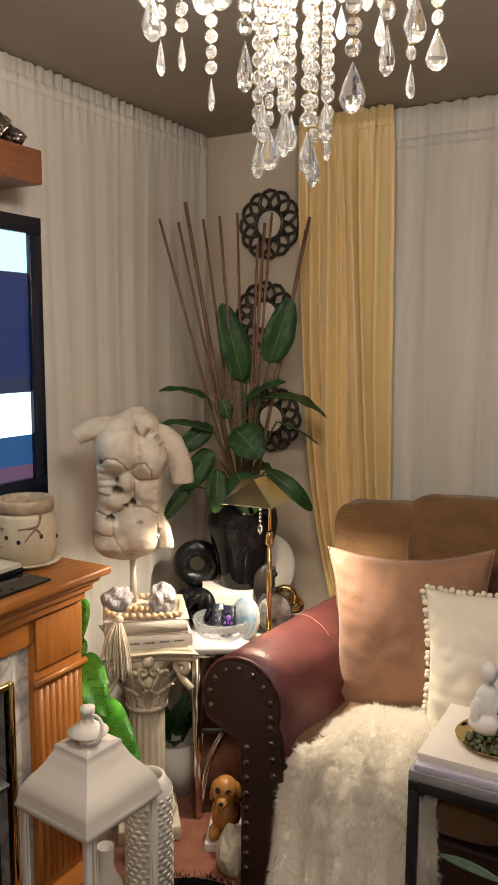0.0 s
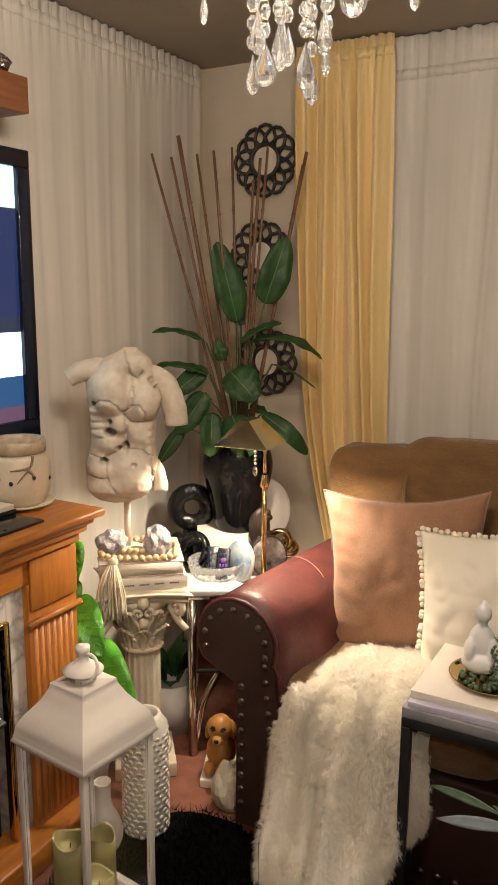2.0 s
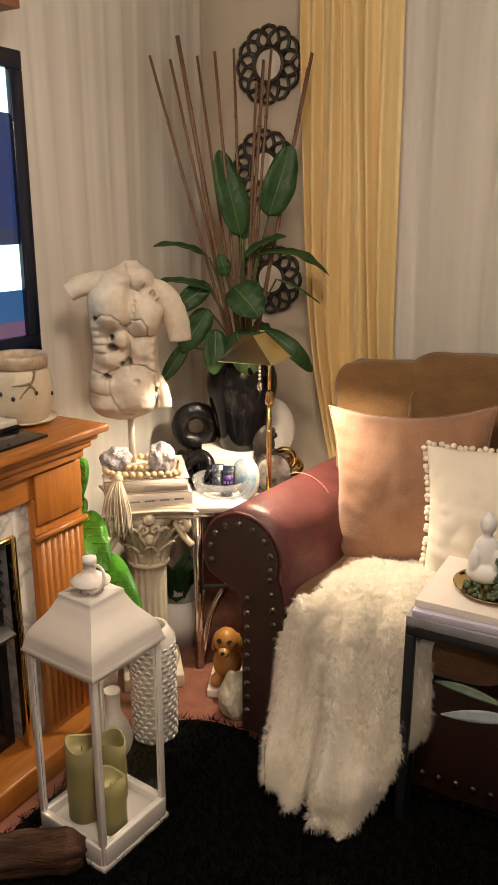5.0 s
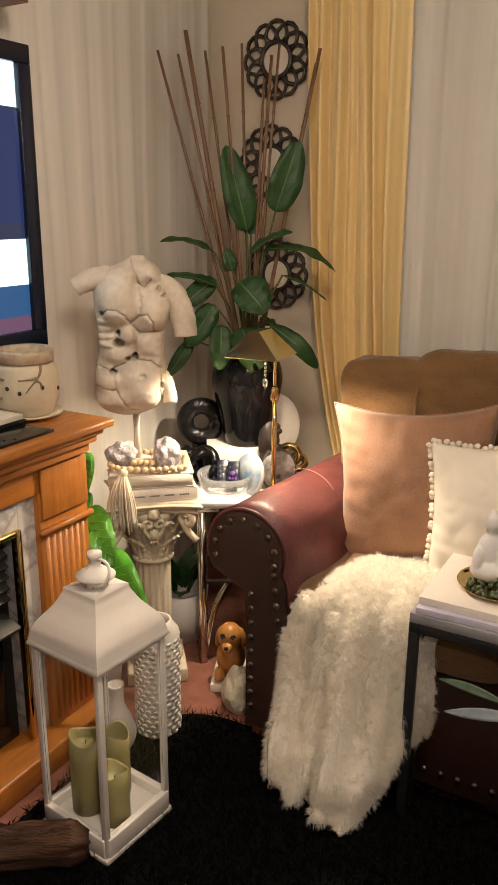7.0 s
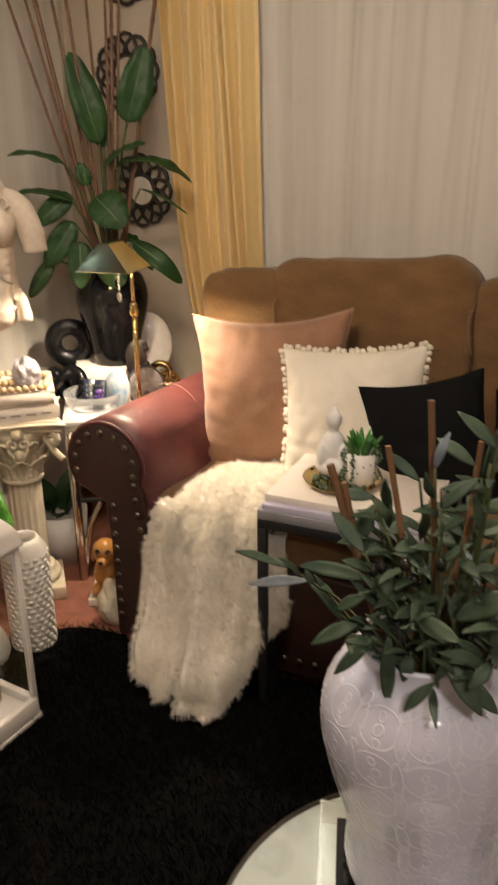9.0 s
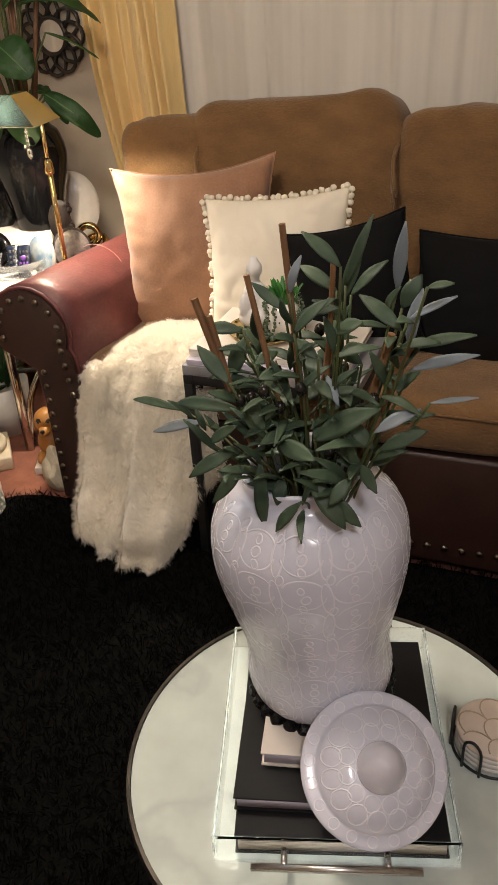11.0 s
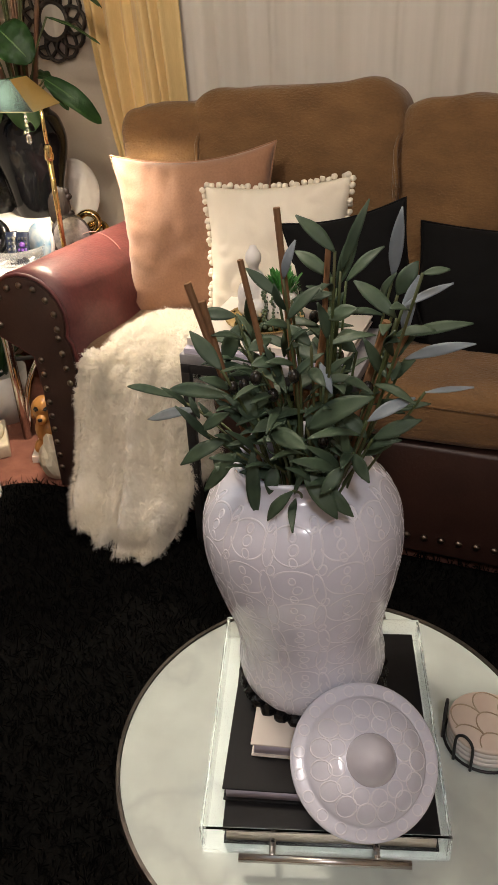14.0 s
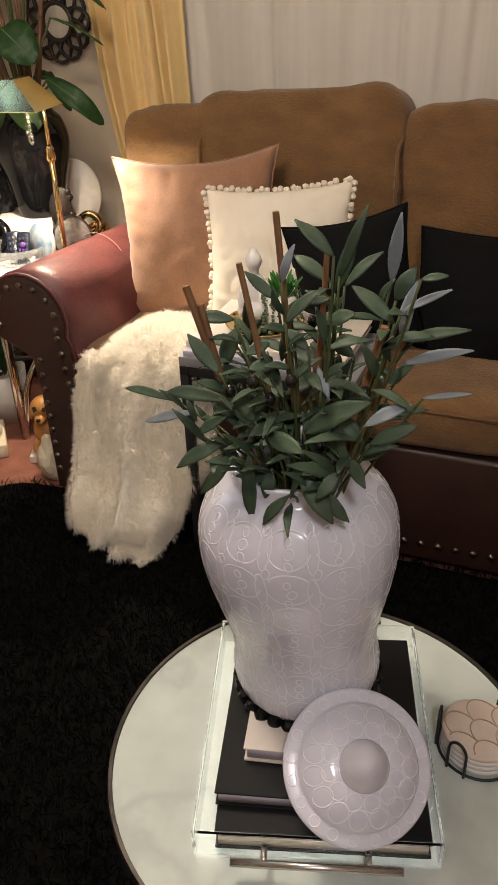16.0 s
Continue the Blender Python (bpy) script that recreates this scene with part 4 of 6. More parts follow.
def torso():
    """A headless classical torso in cracked plates, hollow behind the gaps, on a short rod."""
    # height, left and right edge of the trunk
    trunk = [(0.913, -0.073, -0.018), (0.937, -0.130, 0.043), (0.961, -0.152, 0.055), (1.032, -0.154, 0.073), (1.102, -0.137, 0.062), (1.177, -0.136, 0.065), (1.25, -0.144, 0.095), (1.289, -0.146, 0.087), (1.328, -0.129, 0.066), (1.366, -0.091, 0.050), (1.383, -0.049, 0.023), (1.398, -0.024, 0.011)]
    # muscles: x, z, half width, half height, swell
    chest = [(-0.066, 1.268, 0.068, 0.062, 0.034), (0.050, 1.240, 0.050, 0.066, 0.030), (-0.072, 1.222, 0.044, 0.026, 0.010), (0.014, 1.206, 0.031, 0.031, 0.012), (0.000, 1.352, 0.040, 0.030, 0.012), (-0.060, 1.352, 0.055, 0.020, 0.010), (0.036, 1.350, 0.022, 0.026, 0.014), (-0.012, 1.300, 0.012, 0.040, -0.010)]
    belly = [(-0.043, 1.168, 0.028, 0.030, 0.016), (0.024, 1.140, 0.040, 0.034, 0.018), (-0.078, 1.112, 0.040, 0.028, 0.012), (0.050, 1.098, 0.020, 0.036, 0.010), (0.006, 1.018, 0.076, 0.078, 0.030), (0.006, 0.985, 0.050, 0.040, 0.008), (0.003, 1.048, 0.008, 0.007, -0.008), (-0.020, 1.130, 0.006, 0.050, -0.008)]
    flanks = [(-0.110, 1.030, 0.040, 0.034, 0.020), (-0.092, 0.958, 0.058, 0.042, 0.026), (0.070, 1.090, 0.020, 0.060, 0.006)] + [(-0.128 + 0.006 * k, 1.206 - 0.022 * k, 0.030, 0.0105, 0.010) for k in range(4)] + [(0.064, 1.160 - 0.024 * k, 0.020, 0.010, 0.006) for k in range(3)]
    # seams between the plates, and the gaps
    upper = [[(-0.117, 1.231), (-0.096, 1.247), (-0.066, 1.247), (-0.044, 1.231), (-0.031, 1.205), (-0.002, 1.225), (0.004, 1.284)], [(-0.031, 1.202), (-0.010, 1.228), (0.024, 1.233), (0.037, 1.211), (0.036, 1.180), (-0.006, 1.177), (-0.031, 1.202)], [(-0.027, 1.388), (-0.012, 1.350), (-0.007, 1.320), (0.015, 1.309), (0.032, 1.334)]]
    lower = [[(-0.019, 1.200), (-0.024, 1.108)], [(0.036, 1.180), (0.062, 1.177), (0.088, 1.194)], [(-0.135, 1.070), (-0.096, 1.063), (-0.043, 1.090), (-0.028, 1.108), (-0.014, 1.096), (0.025, 1.090), (0.056, 1.070)], [(-0.085, 1.056), (-0.081, 1.002), (-0.059, 0.972), (-0.043, 0.942), (-0.017, 0.936)], [(-0.153, 1.003), (-0.127, 1.006), (-0.081, 1.002)], [(0.056, 1.070), (0.052, 1.008), (0.056, 0.948)]]
    gaps = [(-0.068, 1.145, 0.014, 0.0095), (-0.069, 1.177, 0.0056, 0.0073), (-0.023, 1.102, 0.0078, 0.0095), (-0.042, 1.096, 0.006, 0.006), (-0.089, 1.057, 0.0101, 0.0056), (0.057, 1.014, 0.005, 0.0084), (0.055, 1.302, 0.0062, 0.009), (0.074, 1.284, 0.009, 0.005), (-0.115, 1.233, 0.0056, 0.0056)]
    nz, na = 230, 210
    T = np.array(trunk)
    Z = np.linspace(T[0, 0], T[-1, 0], nz)
    left, right = np.interp(Z, T[:, 0], T[:, 1]), np.interp(Z, T[:, 0], T[:, 2])
    soft = np.hanning(15) / np.hanning(15).sum()
    left, right = [np.convolve(np.pad(c, 7, mode="edge"), soft, "valid") for c in (left, right)]
    deep = 0.062 * np.minimum(1, np.sqrt(np.clip((1.40 - Z) / 0.07, 0.01, 1))) * np.minimum(1, np.sqrt(np.clip((Z - 0.905) / 0.06, 0.01, 1)))
    A = np.linspace(0, 2 * math.pi, na, endpoint=False)
    c, s = np.cos(A), np.sin(A)
    X = ((left + right) / 2)[:, None] + ((right - left) / 2)[:, None] * np.sign(c) * np.abs(c) ** 0.85
    Y = 0.022 - deep[:, None] * np.sign(s) * np.abs(s) ** 0.75
    ZZ = np.repeat(Z[:, None], na, 1)
    wob = np.array([[noise.noise(Vector((x * 60, 3.0, z * 60))) for x in X[k]] for k, z in enumerate(Z)])
    front = np.clip(s * 2.2, 0, 1)[None, :]
    out, cut = np.zeros_like(X), np.zeros_like(X)
    for x, z, rx, rz, h in chest + belly + flanks:
        out += h * np.exp(-1.1 * (((X - x) / rx) ** 2 + ((ZZ - z) / rz) ** 2) ** 1.7)
    px, pz = X + 0.0022 * wob, ZZ + 0.0018 * np.roll(wob, 9, 1)
    for line in upper + lower:
        near = np.full_like(X, 1.0)
        for (x0, z0), (x1, z1) in zip(line, line[1:]):
            f = np.clip(((px - x0) * (x1 - x0) + (pz - z0) * (z1 - z0)) / ((x1 - x0) ** 2 + (z1 - z0) ** 2), 0, 1)
            near = np.minimum(near, np.hypot(px - x0 - f * (x1 - x0), pz - z0 - f * (z1 - z0)))
        cut = cut + 0.012 * np.exp(-((near / 0.0013) ** 2)) + 0.004 * np.exp(-((near / 0.005) ** 2))
    for x, z, rx, rz in gaps:
        cut = cut + 0.060 * (1 / (1 + np.exp(9 * (np.hypot((px - x) / rx, (pz - z) / rz) - 1.1))))
    Y = Y - front * (1.7 * out - cut + 0.0012 * wob)
    V = np.stack([X, Y, ZZ], 2).reshape(-1, 3).tolist()
    F = [(k * na + i, k * na + (i + 1) % na, (k + 1) * na + (i + 1) % na, (k + 1) * na + i) for k in range(nz - 1) for i in range(na)]
    F += [tuple(range(na))[::-1], tuple((nz - 1) * na + i for i in range(na))]
    me = bpy.data.meshes.new("trunk")
    me.from_pydata(V, [], F)
    b = bmesh.new()
    b.from_mesh(me)
    bpy.data.meshes.remove(me)
    limbs = bmesh.new()
    limbs = tube(curve_through([(-0.070, 0.020, 1.325), (-0.110, 0.012, 1.333), (-0.155, 0.004, 1.325), (-0.196, -0.002, 1.304)], 22), [0.040 - 0.0006 * k for k in range(23)], 26, limbs)
    limbs = tube(curve_through([(0.045, 0.020, 1.318), (0.080, 0.010, 1.300), (0.108, 0.000, 1.258), (0.126, -0.006, 1.205), (0.131, -0.010, 1.160)], 26), [0.030 + 0.0009 * min(k, 10) - 0.0004 * max(0, k - 12) for k in range(27)], 26, limbs)
    limbs = tube(curve_through([(0.058, 0.004, 1.045), (0.070, -0.006, 1.015), (0.077, -0.012, 0.985), (0.080, -0.014, 0.955)], 14), [0.016 + 0.0012 * min(k, 5) for k in range(15)], 20, limbs)
    for v in limbs.verts:
        v.co += Vector((0.0035 * noise.noise(v.co * 34), 0.004 * noise.noise(v.co * 28 + Vector((5, 0, 0))), 0.0035 * noise.noise(v.co * 30 + Vector((0, 7, 0)))))
    b = join(b, limbs)
    b = tube([(-0.030, 0.025, 0.752), (-0.030, 0.025, 0.95)], 0.0105, 14, b)
    b = join(b, shifted(lathe([(0, 0.75), (0.045, 0.75), (0.043, 0.762), (0.0, 0.764)], 24), pose(-0.03, 0.025, 0)))
    ob = new("torso_statue", link_mesh("torso_statue", b, M_STATUE))
    ob.matrix_basis = pose(PED[0] - 0.005, PED[1] - 0.012, 0.0, 0, 0, 33)
    tagged(ob, "cracked plaster classical torso statue on a short white rod", "statue")
    return ob


torso()

# broad bright leaves between the fireplace and the pedestal
t = thing("leafy_plant", "plant with broad glossy bright green leaves in a pot", "plant", -1.70, 1.60, 0.0)
part("pot", lathe([(0, 0), (0.06, 0), (0.075, 0.14), (0.07, 0.14), (0.065, 0.12), (0, 0.12)], 28), M_POT, t)
LV = [((0.001, -0.05, 0.642), (0.150, -0.085, 0.505), 0.125), ((0.060, -0.055, 0.500), (0.262, -0.085, 0.375), 0.15), ((-0.026, 0.0, 0.815), (-0.004, -0.03, 0.681), 0.07), ((-0.004, -0.04, 0.486), (0.019, -0.05, 0.428), 0.06), ((-0.03, 0.0, 0.685), (-0.02, -0.03, 0.584), 0.06)]
for b0, t0, w in LV:
    part("stem", tube(curve_through([(0, 0, 0.11), (b0[0] * 0.4, b0[1] * 0.4, b0[2] * 0.7), b0], 8), 0.004, 6), M_STEM, t)
    lf = part("leaf", leaf(b0, t0, w, 0.10, (0.50, -0.75, 0.45), 0.22, 20, None, 0.035, 0.55, 0.62), M_LEAFB, t)
    b0, t0 = Vector(b0), Vector(t0)
    side = (t0 - b0).cross(Vector((0.50, -0.75, 0.45))).normalized()
    nrm = side.cross(t0 - b0).normalized()
    veins = None
    for k in range(6):
        f = 0.12 + 0.13 * k
        rise = 0.10 * (t0 - b0).length * math.sin(math.pi * f * 0.9)
        root = b0.lerp(t0, f) + nrm * (rise + 0.0015)
        for sg in (-1, 1):
            reach = w * 0.40 * math.sin(math.pi * min(1, (f + 0.1) ** 0.55)) ** 0.62
            end = b0.lerp(t0, min(0.97, f + 0.14)) + side * sg * reach + nrm * (0.10 * (t0 - b0).length * math.sin(math.pi * min(0.97, f + 0.14) * 0.9) + 0.22 * reach + 0.0015)
            veins = tube([root, root.lerp(end, 0.5) + nrm * 0.002, end], [0.0012, 0.0010, 0.0006], 5, veins)
    part("vein", veins, M_VEIN, lf, "paler raised veins")

# ---- chrome side table in the corner and its load ----
TB = (-1.495, 1.865)
t = thing("side_table", "chrome-legged side table with a pale stone top", "side table", TB[0], TB[1], 0.0, 33)
W, D = 0.33, 0.56
part("table_top", box(0, W, 0, D, 0.585, 0.603, 0.003), M_STONEB, t, "pale stone top")
part("apron_frame", box(0.01, W - 0.01, 0.01, D - 0.01, 0.567, 0.584, 0.002), M_CHROME, t)
for x in (0.022, W - 0.022):
    for y in (0.022, D - 0.022):
        part("leg", tube([(x, y, 0.567), (x, y, 0.0)], 0.0165, 14), M_CHROME, t)
part("brace", tube(curve_through([(0.03, 0.03, 0.03), (0.06, 0.02, 0.20), (0.12, 0.05, 0.30), (0.2, 0.15, 0.36)], 12), 0.012, 10), M_CHROME, t)
part("stretcher", tube([(0.03, 0.03, 0.305), (W - 0.03, 0.03, 0.305)], 0.008, 8), M_BLACK, t)


def on_table(x, y):
    v = Matrix.Rotation(radians(33), 3, "Z") @ Vector((x, y, 0))
    return TB[0] + v.x, TB[1] + v.y


# white plant pot on the floor under the table
t = thing("planter", "white floor planter with dark leaves beneath the side table", "planter", -1.665, 2.02, 0.0)
part("pot", lathe([(0, 0), (0.085, 0), (0.10, 0.19), (0.092, 0.19), (0.088, 0.16), (0, 0.16)], 30), M_POT, t)
rng = random.Random(12)
for k in range(14):
    a = rng.uniform(0, 6.28)
    part("leaf", leaf((0.03 * math.cos(a), 0.03 * math.sin(a), 0.17), (0.12 * math.cos(a), 0.12 * math.sin(a), 0.20 + rng.uniform(0, 0.14)), 0.06, 0.2), M_LEAF, t)

# white books under the urn
ux, uy = on_table(0.165, 0.36)
book("thick_book", "thick white hardback book lying under the urn", (ux - 0.01, uy - 0.02, 0.604), 32, 0.135, 0.115, 0.052, M_BOOKW)
book("thick_book", "white hardback book stacked beneath the black urn", (ux, uy, 0.657), 33, 0.125, 0.110, 0.050, M_BOOKW)
URN_Z = 0.708


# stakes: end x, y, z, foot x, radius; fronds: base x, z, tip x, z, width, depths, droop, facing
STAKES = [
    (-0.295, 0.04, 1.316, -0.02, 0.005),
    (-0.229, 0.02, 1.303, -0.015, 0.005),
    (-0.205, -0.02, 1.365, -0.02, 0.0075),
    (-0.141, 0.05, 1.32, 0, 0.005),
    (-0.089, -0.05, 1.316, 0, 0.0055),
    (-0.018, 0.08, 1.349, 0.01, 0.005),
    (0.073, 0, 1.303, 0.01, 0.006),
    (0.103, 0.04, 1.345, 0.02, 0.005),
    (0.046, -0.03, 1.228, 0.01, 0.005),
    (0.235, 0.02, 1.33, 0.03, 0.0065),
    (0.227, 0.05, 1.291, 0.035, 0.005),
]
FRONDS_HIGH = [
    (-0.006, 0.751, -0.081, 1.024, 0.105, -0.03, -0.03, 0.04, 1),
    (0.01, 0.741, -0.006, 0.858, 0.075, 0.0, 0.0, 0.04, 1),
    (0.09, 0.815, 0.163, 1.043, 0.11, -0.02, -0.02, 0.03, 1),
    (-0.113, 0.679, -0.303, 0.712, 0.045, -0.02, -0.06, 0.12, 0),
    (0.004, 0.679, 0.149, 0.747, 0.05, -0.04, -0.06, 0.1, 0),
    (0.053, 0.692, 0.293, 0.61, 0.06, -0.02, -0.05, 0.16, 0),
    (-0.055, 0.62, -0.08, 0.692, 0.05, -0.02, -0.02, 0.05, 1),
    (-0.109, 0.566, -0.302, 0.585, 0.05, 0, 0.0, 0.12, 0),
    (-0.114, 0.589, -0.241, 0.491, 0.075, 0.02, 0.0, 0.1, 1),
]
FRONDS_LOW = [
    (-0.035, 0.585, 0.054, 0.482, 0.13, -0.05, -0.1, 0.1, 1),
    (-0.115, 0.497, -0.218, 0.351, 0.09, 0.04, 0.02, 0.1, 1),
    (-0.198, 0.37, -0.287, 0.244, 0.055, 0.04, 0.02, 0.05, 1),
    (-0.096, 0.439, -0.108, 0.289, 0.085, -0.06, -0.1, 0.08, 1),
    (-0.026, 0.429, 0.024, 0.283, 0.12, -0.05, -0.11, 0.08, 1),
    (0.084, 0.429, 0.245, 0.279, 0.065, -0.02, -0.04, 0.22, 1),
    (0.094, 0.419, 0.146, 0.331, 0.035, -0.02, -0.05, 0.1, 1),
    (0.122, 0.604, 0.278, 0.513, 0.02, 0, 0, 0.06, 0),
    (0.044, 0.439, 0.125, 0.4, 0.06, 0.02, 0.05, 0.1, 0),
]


def palm():
    t = thing("urn_plant", "glossy black urn holding banana leaves and tall brown bamboo stakes", "potted plant", ux + 0.020, uy + 0.012, URN_Z, 35)
    pr = smooth_profile([(0.078, 0.0), (0.086, 0.03), (0.100, 0.10), (0.122, 0.19), (0.128, 0.25), (0.112, 0.31), (0.088, 0.335), (0.094, 0.352)], 36)
    part("urn", lathe([(0, 0)] + [tuple(p) for p in pr] + [(0.080, 0.352), (0.078, 0.33), (0.0, 0.30)], 44), M_URN, t, "glossy black ceramic urn")
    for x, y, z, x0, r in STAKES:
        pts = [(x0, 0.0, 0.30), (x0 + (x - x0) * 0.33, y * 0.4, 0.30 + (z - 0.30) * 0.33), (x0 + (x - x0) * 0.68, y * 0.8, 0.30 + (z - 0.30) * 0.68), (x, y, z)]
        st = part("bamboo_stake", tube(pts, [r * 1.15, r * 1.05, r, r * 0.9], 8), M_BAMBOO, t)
        for f in (0.3, 0.55, 0.8):
            p = Vector(pts[0]).lerp(Vector(pts[3]), f)
            q = Vector(pts[1]).lerp(Vector(pts[2]), (f - 0.33) / 0.35)
            d = (Vector(pts[3]) - Vector(pts[0])).normalized() * 0.003
            part("node_ring", tube([q - d, q + d], r * 1.25, 8), M_BAMBOO, st)
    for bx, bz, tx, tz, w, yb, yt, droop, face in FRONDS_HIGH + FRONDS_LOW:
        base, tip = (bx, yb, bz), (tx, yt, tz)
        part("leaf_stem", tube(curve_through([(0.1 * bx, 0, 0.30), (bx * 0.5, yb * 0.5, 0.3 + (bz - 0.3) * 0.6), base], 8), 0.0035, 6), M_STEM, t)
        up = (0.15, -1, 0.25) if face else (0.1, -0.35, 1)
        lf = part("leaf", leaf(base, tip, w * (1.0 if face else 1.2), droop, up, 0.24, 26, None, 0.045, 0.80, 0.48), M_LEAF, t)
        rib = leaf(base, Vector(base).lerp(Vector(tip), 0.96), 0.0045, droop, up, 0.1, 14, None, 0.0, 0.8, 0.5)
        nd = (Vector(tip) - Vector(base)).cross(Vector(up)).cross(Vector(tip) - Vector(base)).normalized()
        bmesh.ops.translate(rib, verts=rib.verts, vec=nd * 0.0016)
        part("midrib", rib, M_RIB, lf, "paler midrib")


palm()


# brass pharmacy lamp
LX, LY = -1.296, 2.035
t = thing("pharmacy_lamp", "polished brass lamp with a greener brass tent shade and crystal pull", "table lamp", LX, LY, 0.603, 4)
part("foot", lathe([(0, 0), (0.062, 0), (0.064, 0.006), (0.05, 0.012), (0.012, 0.018), (0, 0.018)], 32), M_BRASS, t)
part("pole", tube([(0, 0, 0.015), (0, 0, 0.35)], 0.0085, 14), M_BRASS, t)
part("collar", lathe([(0.0085, 0.335), (0.014, 0.340), (0.015, 0.352), (0.012, 0.362), (0.013, 0.372), (0.008, 0.382)], 20), M_BRASS, t)
part("upper_pole", tube([(0, 0, 0.35), (0, 0, 0.515)], 0.0058, 12), M_BRASS, t)
part("reach_arm", tube(curve_through([(0, 0, 0.505), (0.003, -0.02, 0.522), (0.014, -0.07, 0.530), (0.016, -0.098, 0.560)], 8), 0.005, 8), M_BRASS, t)
sh = bmesh.new()
# hipped tent, open below: foot corners, then the small flat top
A = [(-0.076, -0.205, 0.506), (0.094, -0.197, 0.506), (0.088, -0.035, 0.506), (-0.066, -0.035, 0.506), (-0.010, -0.172, 0.584), (0.022, -0.170, 0.584), (0.026, -0.090, 0.584), (0.000, -0.090, 0.584)]
vs = [sh.verts.new(p) for p in A]
for f in ((0, 1, 5, 4), (1, 2, 6, 5), (2, 3, 7, 6), (3, 0, 4, 7), (4, 5, 6, 7)):
    sh.faces.new([vs[i] for i in f])
bmesh.ops.recalc_face_normals(sh, faces=sh.faces)
bmesh.ops.solidify(sh, geom=sh.faces[:], thickness=0.002)
part("shade", sh, M_BRASS_SHADE, t, "folded brass tent shade", False)
bulb = part("bulb", blob((0.018, -0.093, 0.545), (0.011, 0.011, 0.016)), glow("warm_bulb", (1.0, 0.80, 0.55), 4.0), t, "small warm lit bulb")
bulb.visible_shadow = False
pull = part("crystal_pull", blob((0.028, -0.135, 0.424), (0.0095, 0.006, 0.0175), sub=1), M_CRYSTAL, t, "clear crystal pull", False)
for k in range(6):
    part("bead", blob((0.028, -0.135, 0.449 + k * 0.0115), (0.0056, 0.0056, 0.0056), sub=1), M_CRYSTAL, pull, "", False)

# small sculptures
t = thing("donut_sculpture", "rough black stone ring sculpture standing on edge", "sculpture", *on_table(0.02, 0.42), 0.604, 35)
part("block", box(-0.035, 0.035, -0.03, 0.03, 0.0, 0.075, 0.004), M_LAVA, t, "black stone block")
b = ring(0, 0, 0, 0.060, 0.032, seg=36, sides=14, m=pose(0, 0, 0.166, 90, 0, 0) @ Matrix.Diagonal((1, 1, 0.8, 1)))
for v in b.verts:
    v.co += v.co.normalized() * 0.004 * noise.noise(v.co * 70)
part("ring", b, M_LAVA, t)
t = thing("knot_sculpture", "glossy black knotted sculpture on the side table", "sculpture", *on_table(0.01, 0.20), 0.604, 20)
kn = [((0.042 + 0.018 * math.cos(3 * a)) * math.cos(2 * a), 0.6 * (0.042 + 0.018 * math.cos(3 * a)) * math.sin(2 * a), 0.072 + 0.045 * math.sin(3 * a)) for a in [6.2832 * k / 70 for k in range(71)]]
part("knot", tube(kn, 0.019, 12), M_URN, t)
t = thing("white_disc", "round white textured disc leaning on the wall", "ornament", *on_table(0.305, 0.52), 0.604, 28)
b = blob((0, 0, 0.125), (0.098, 0.022, 0.122), None, (-8, 0, 0), 4)
for v in b.verts:
    v.co.y += 0.005 * noise.noise(v.co * 60)
part("disc", b, M_WHITE, t)
t = thing("coral_fan", "dark brown carved coral fan with a scalloped edge", "sculpture", *on_table(0.255, 0.22), 0.604, 30)
b = blob((0.004, 0, 0.150), (0.038, 0.015, 0.068), None, (0, 6, 0), 3)
b = blob((0.0, 0, 0.062), (0.030, 0.018, 0.062), b, (0, 0, 0), 3)
for k in range(6):
    b = blob((0.030 + 0.006 * math.sin(k * 1.9), 0, 0.105 + k * 0.019), (0.014, 0.010, 0.013), b, (0, 20, 0), 2)
for v in b.verts:
    v.co.y += 0.0035 * math.sin(v.co.x * 420 + 6 * noise.noise(v.co * 30)) * (1 if v.co.y > 0 else -1)
    v.co.x += 0.004 * noise.noise(v.co * 45)
part("fan", b, M_CORAL, t)
for i, (x, y, r, m, nm, tilt) in enumerate(((0.185, 0.10, 0.062, M_BLUEAGATE, "blue and white agate slice standing on edge", -50), (0.285, 0.14, 0.062, M_GREYAGATE, "grey brown agate slice standing on edge", 10))):
    t = thing("agate_slice", nm, "agate slice", *on_table(x, y), 0.604, 33 + tilt)
    b = lathe([(0, -0.009), (r * 0.96, -0.009), (r, -0.004), (r, 0.004), (r * 0.96, 0.009), (0, 0.009)], 40)
    for v in b.verts:
        k = 1 + 0.10 * noise.noise(Vector((v.co.x * 22, v.co.y * 22, i * 3)))
        v.co.x *= k
        v.co.y *= 1.1 * k
    part("slice", shifted(b, pose(0, 0, r * 1.06, 80, 0, 0)), m, t)
    part("rind", shifted(ring(0, 0, 0, r * 0.98, 0.007, m=Matrix.Diagonal((1, 1.1, 1, 1))), pose(0, 0, r * 1.06, 80, 0, 0)), M_STONEB if i == 0 else M_CORAL, t, "rough rind")
t = thing("gold_knot", "brushed gold chain link knot ornament", "ornament", *on_table(0.345, 0.35), 0.604, 10)
part("link", ring(0, 0, 0, 0.036, 0.013, m=pose(0, 0, 0.052, 78, 0, 15)), M_BRASS, t)
part("link", ring(0, 0, 0, 0.034, 0.013, m=pose(0.03, -0.005, 0.030, 25, 10, 0)), M_BRASS, t)

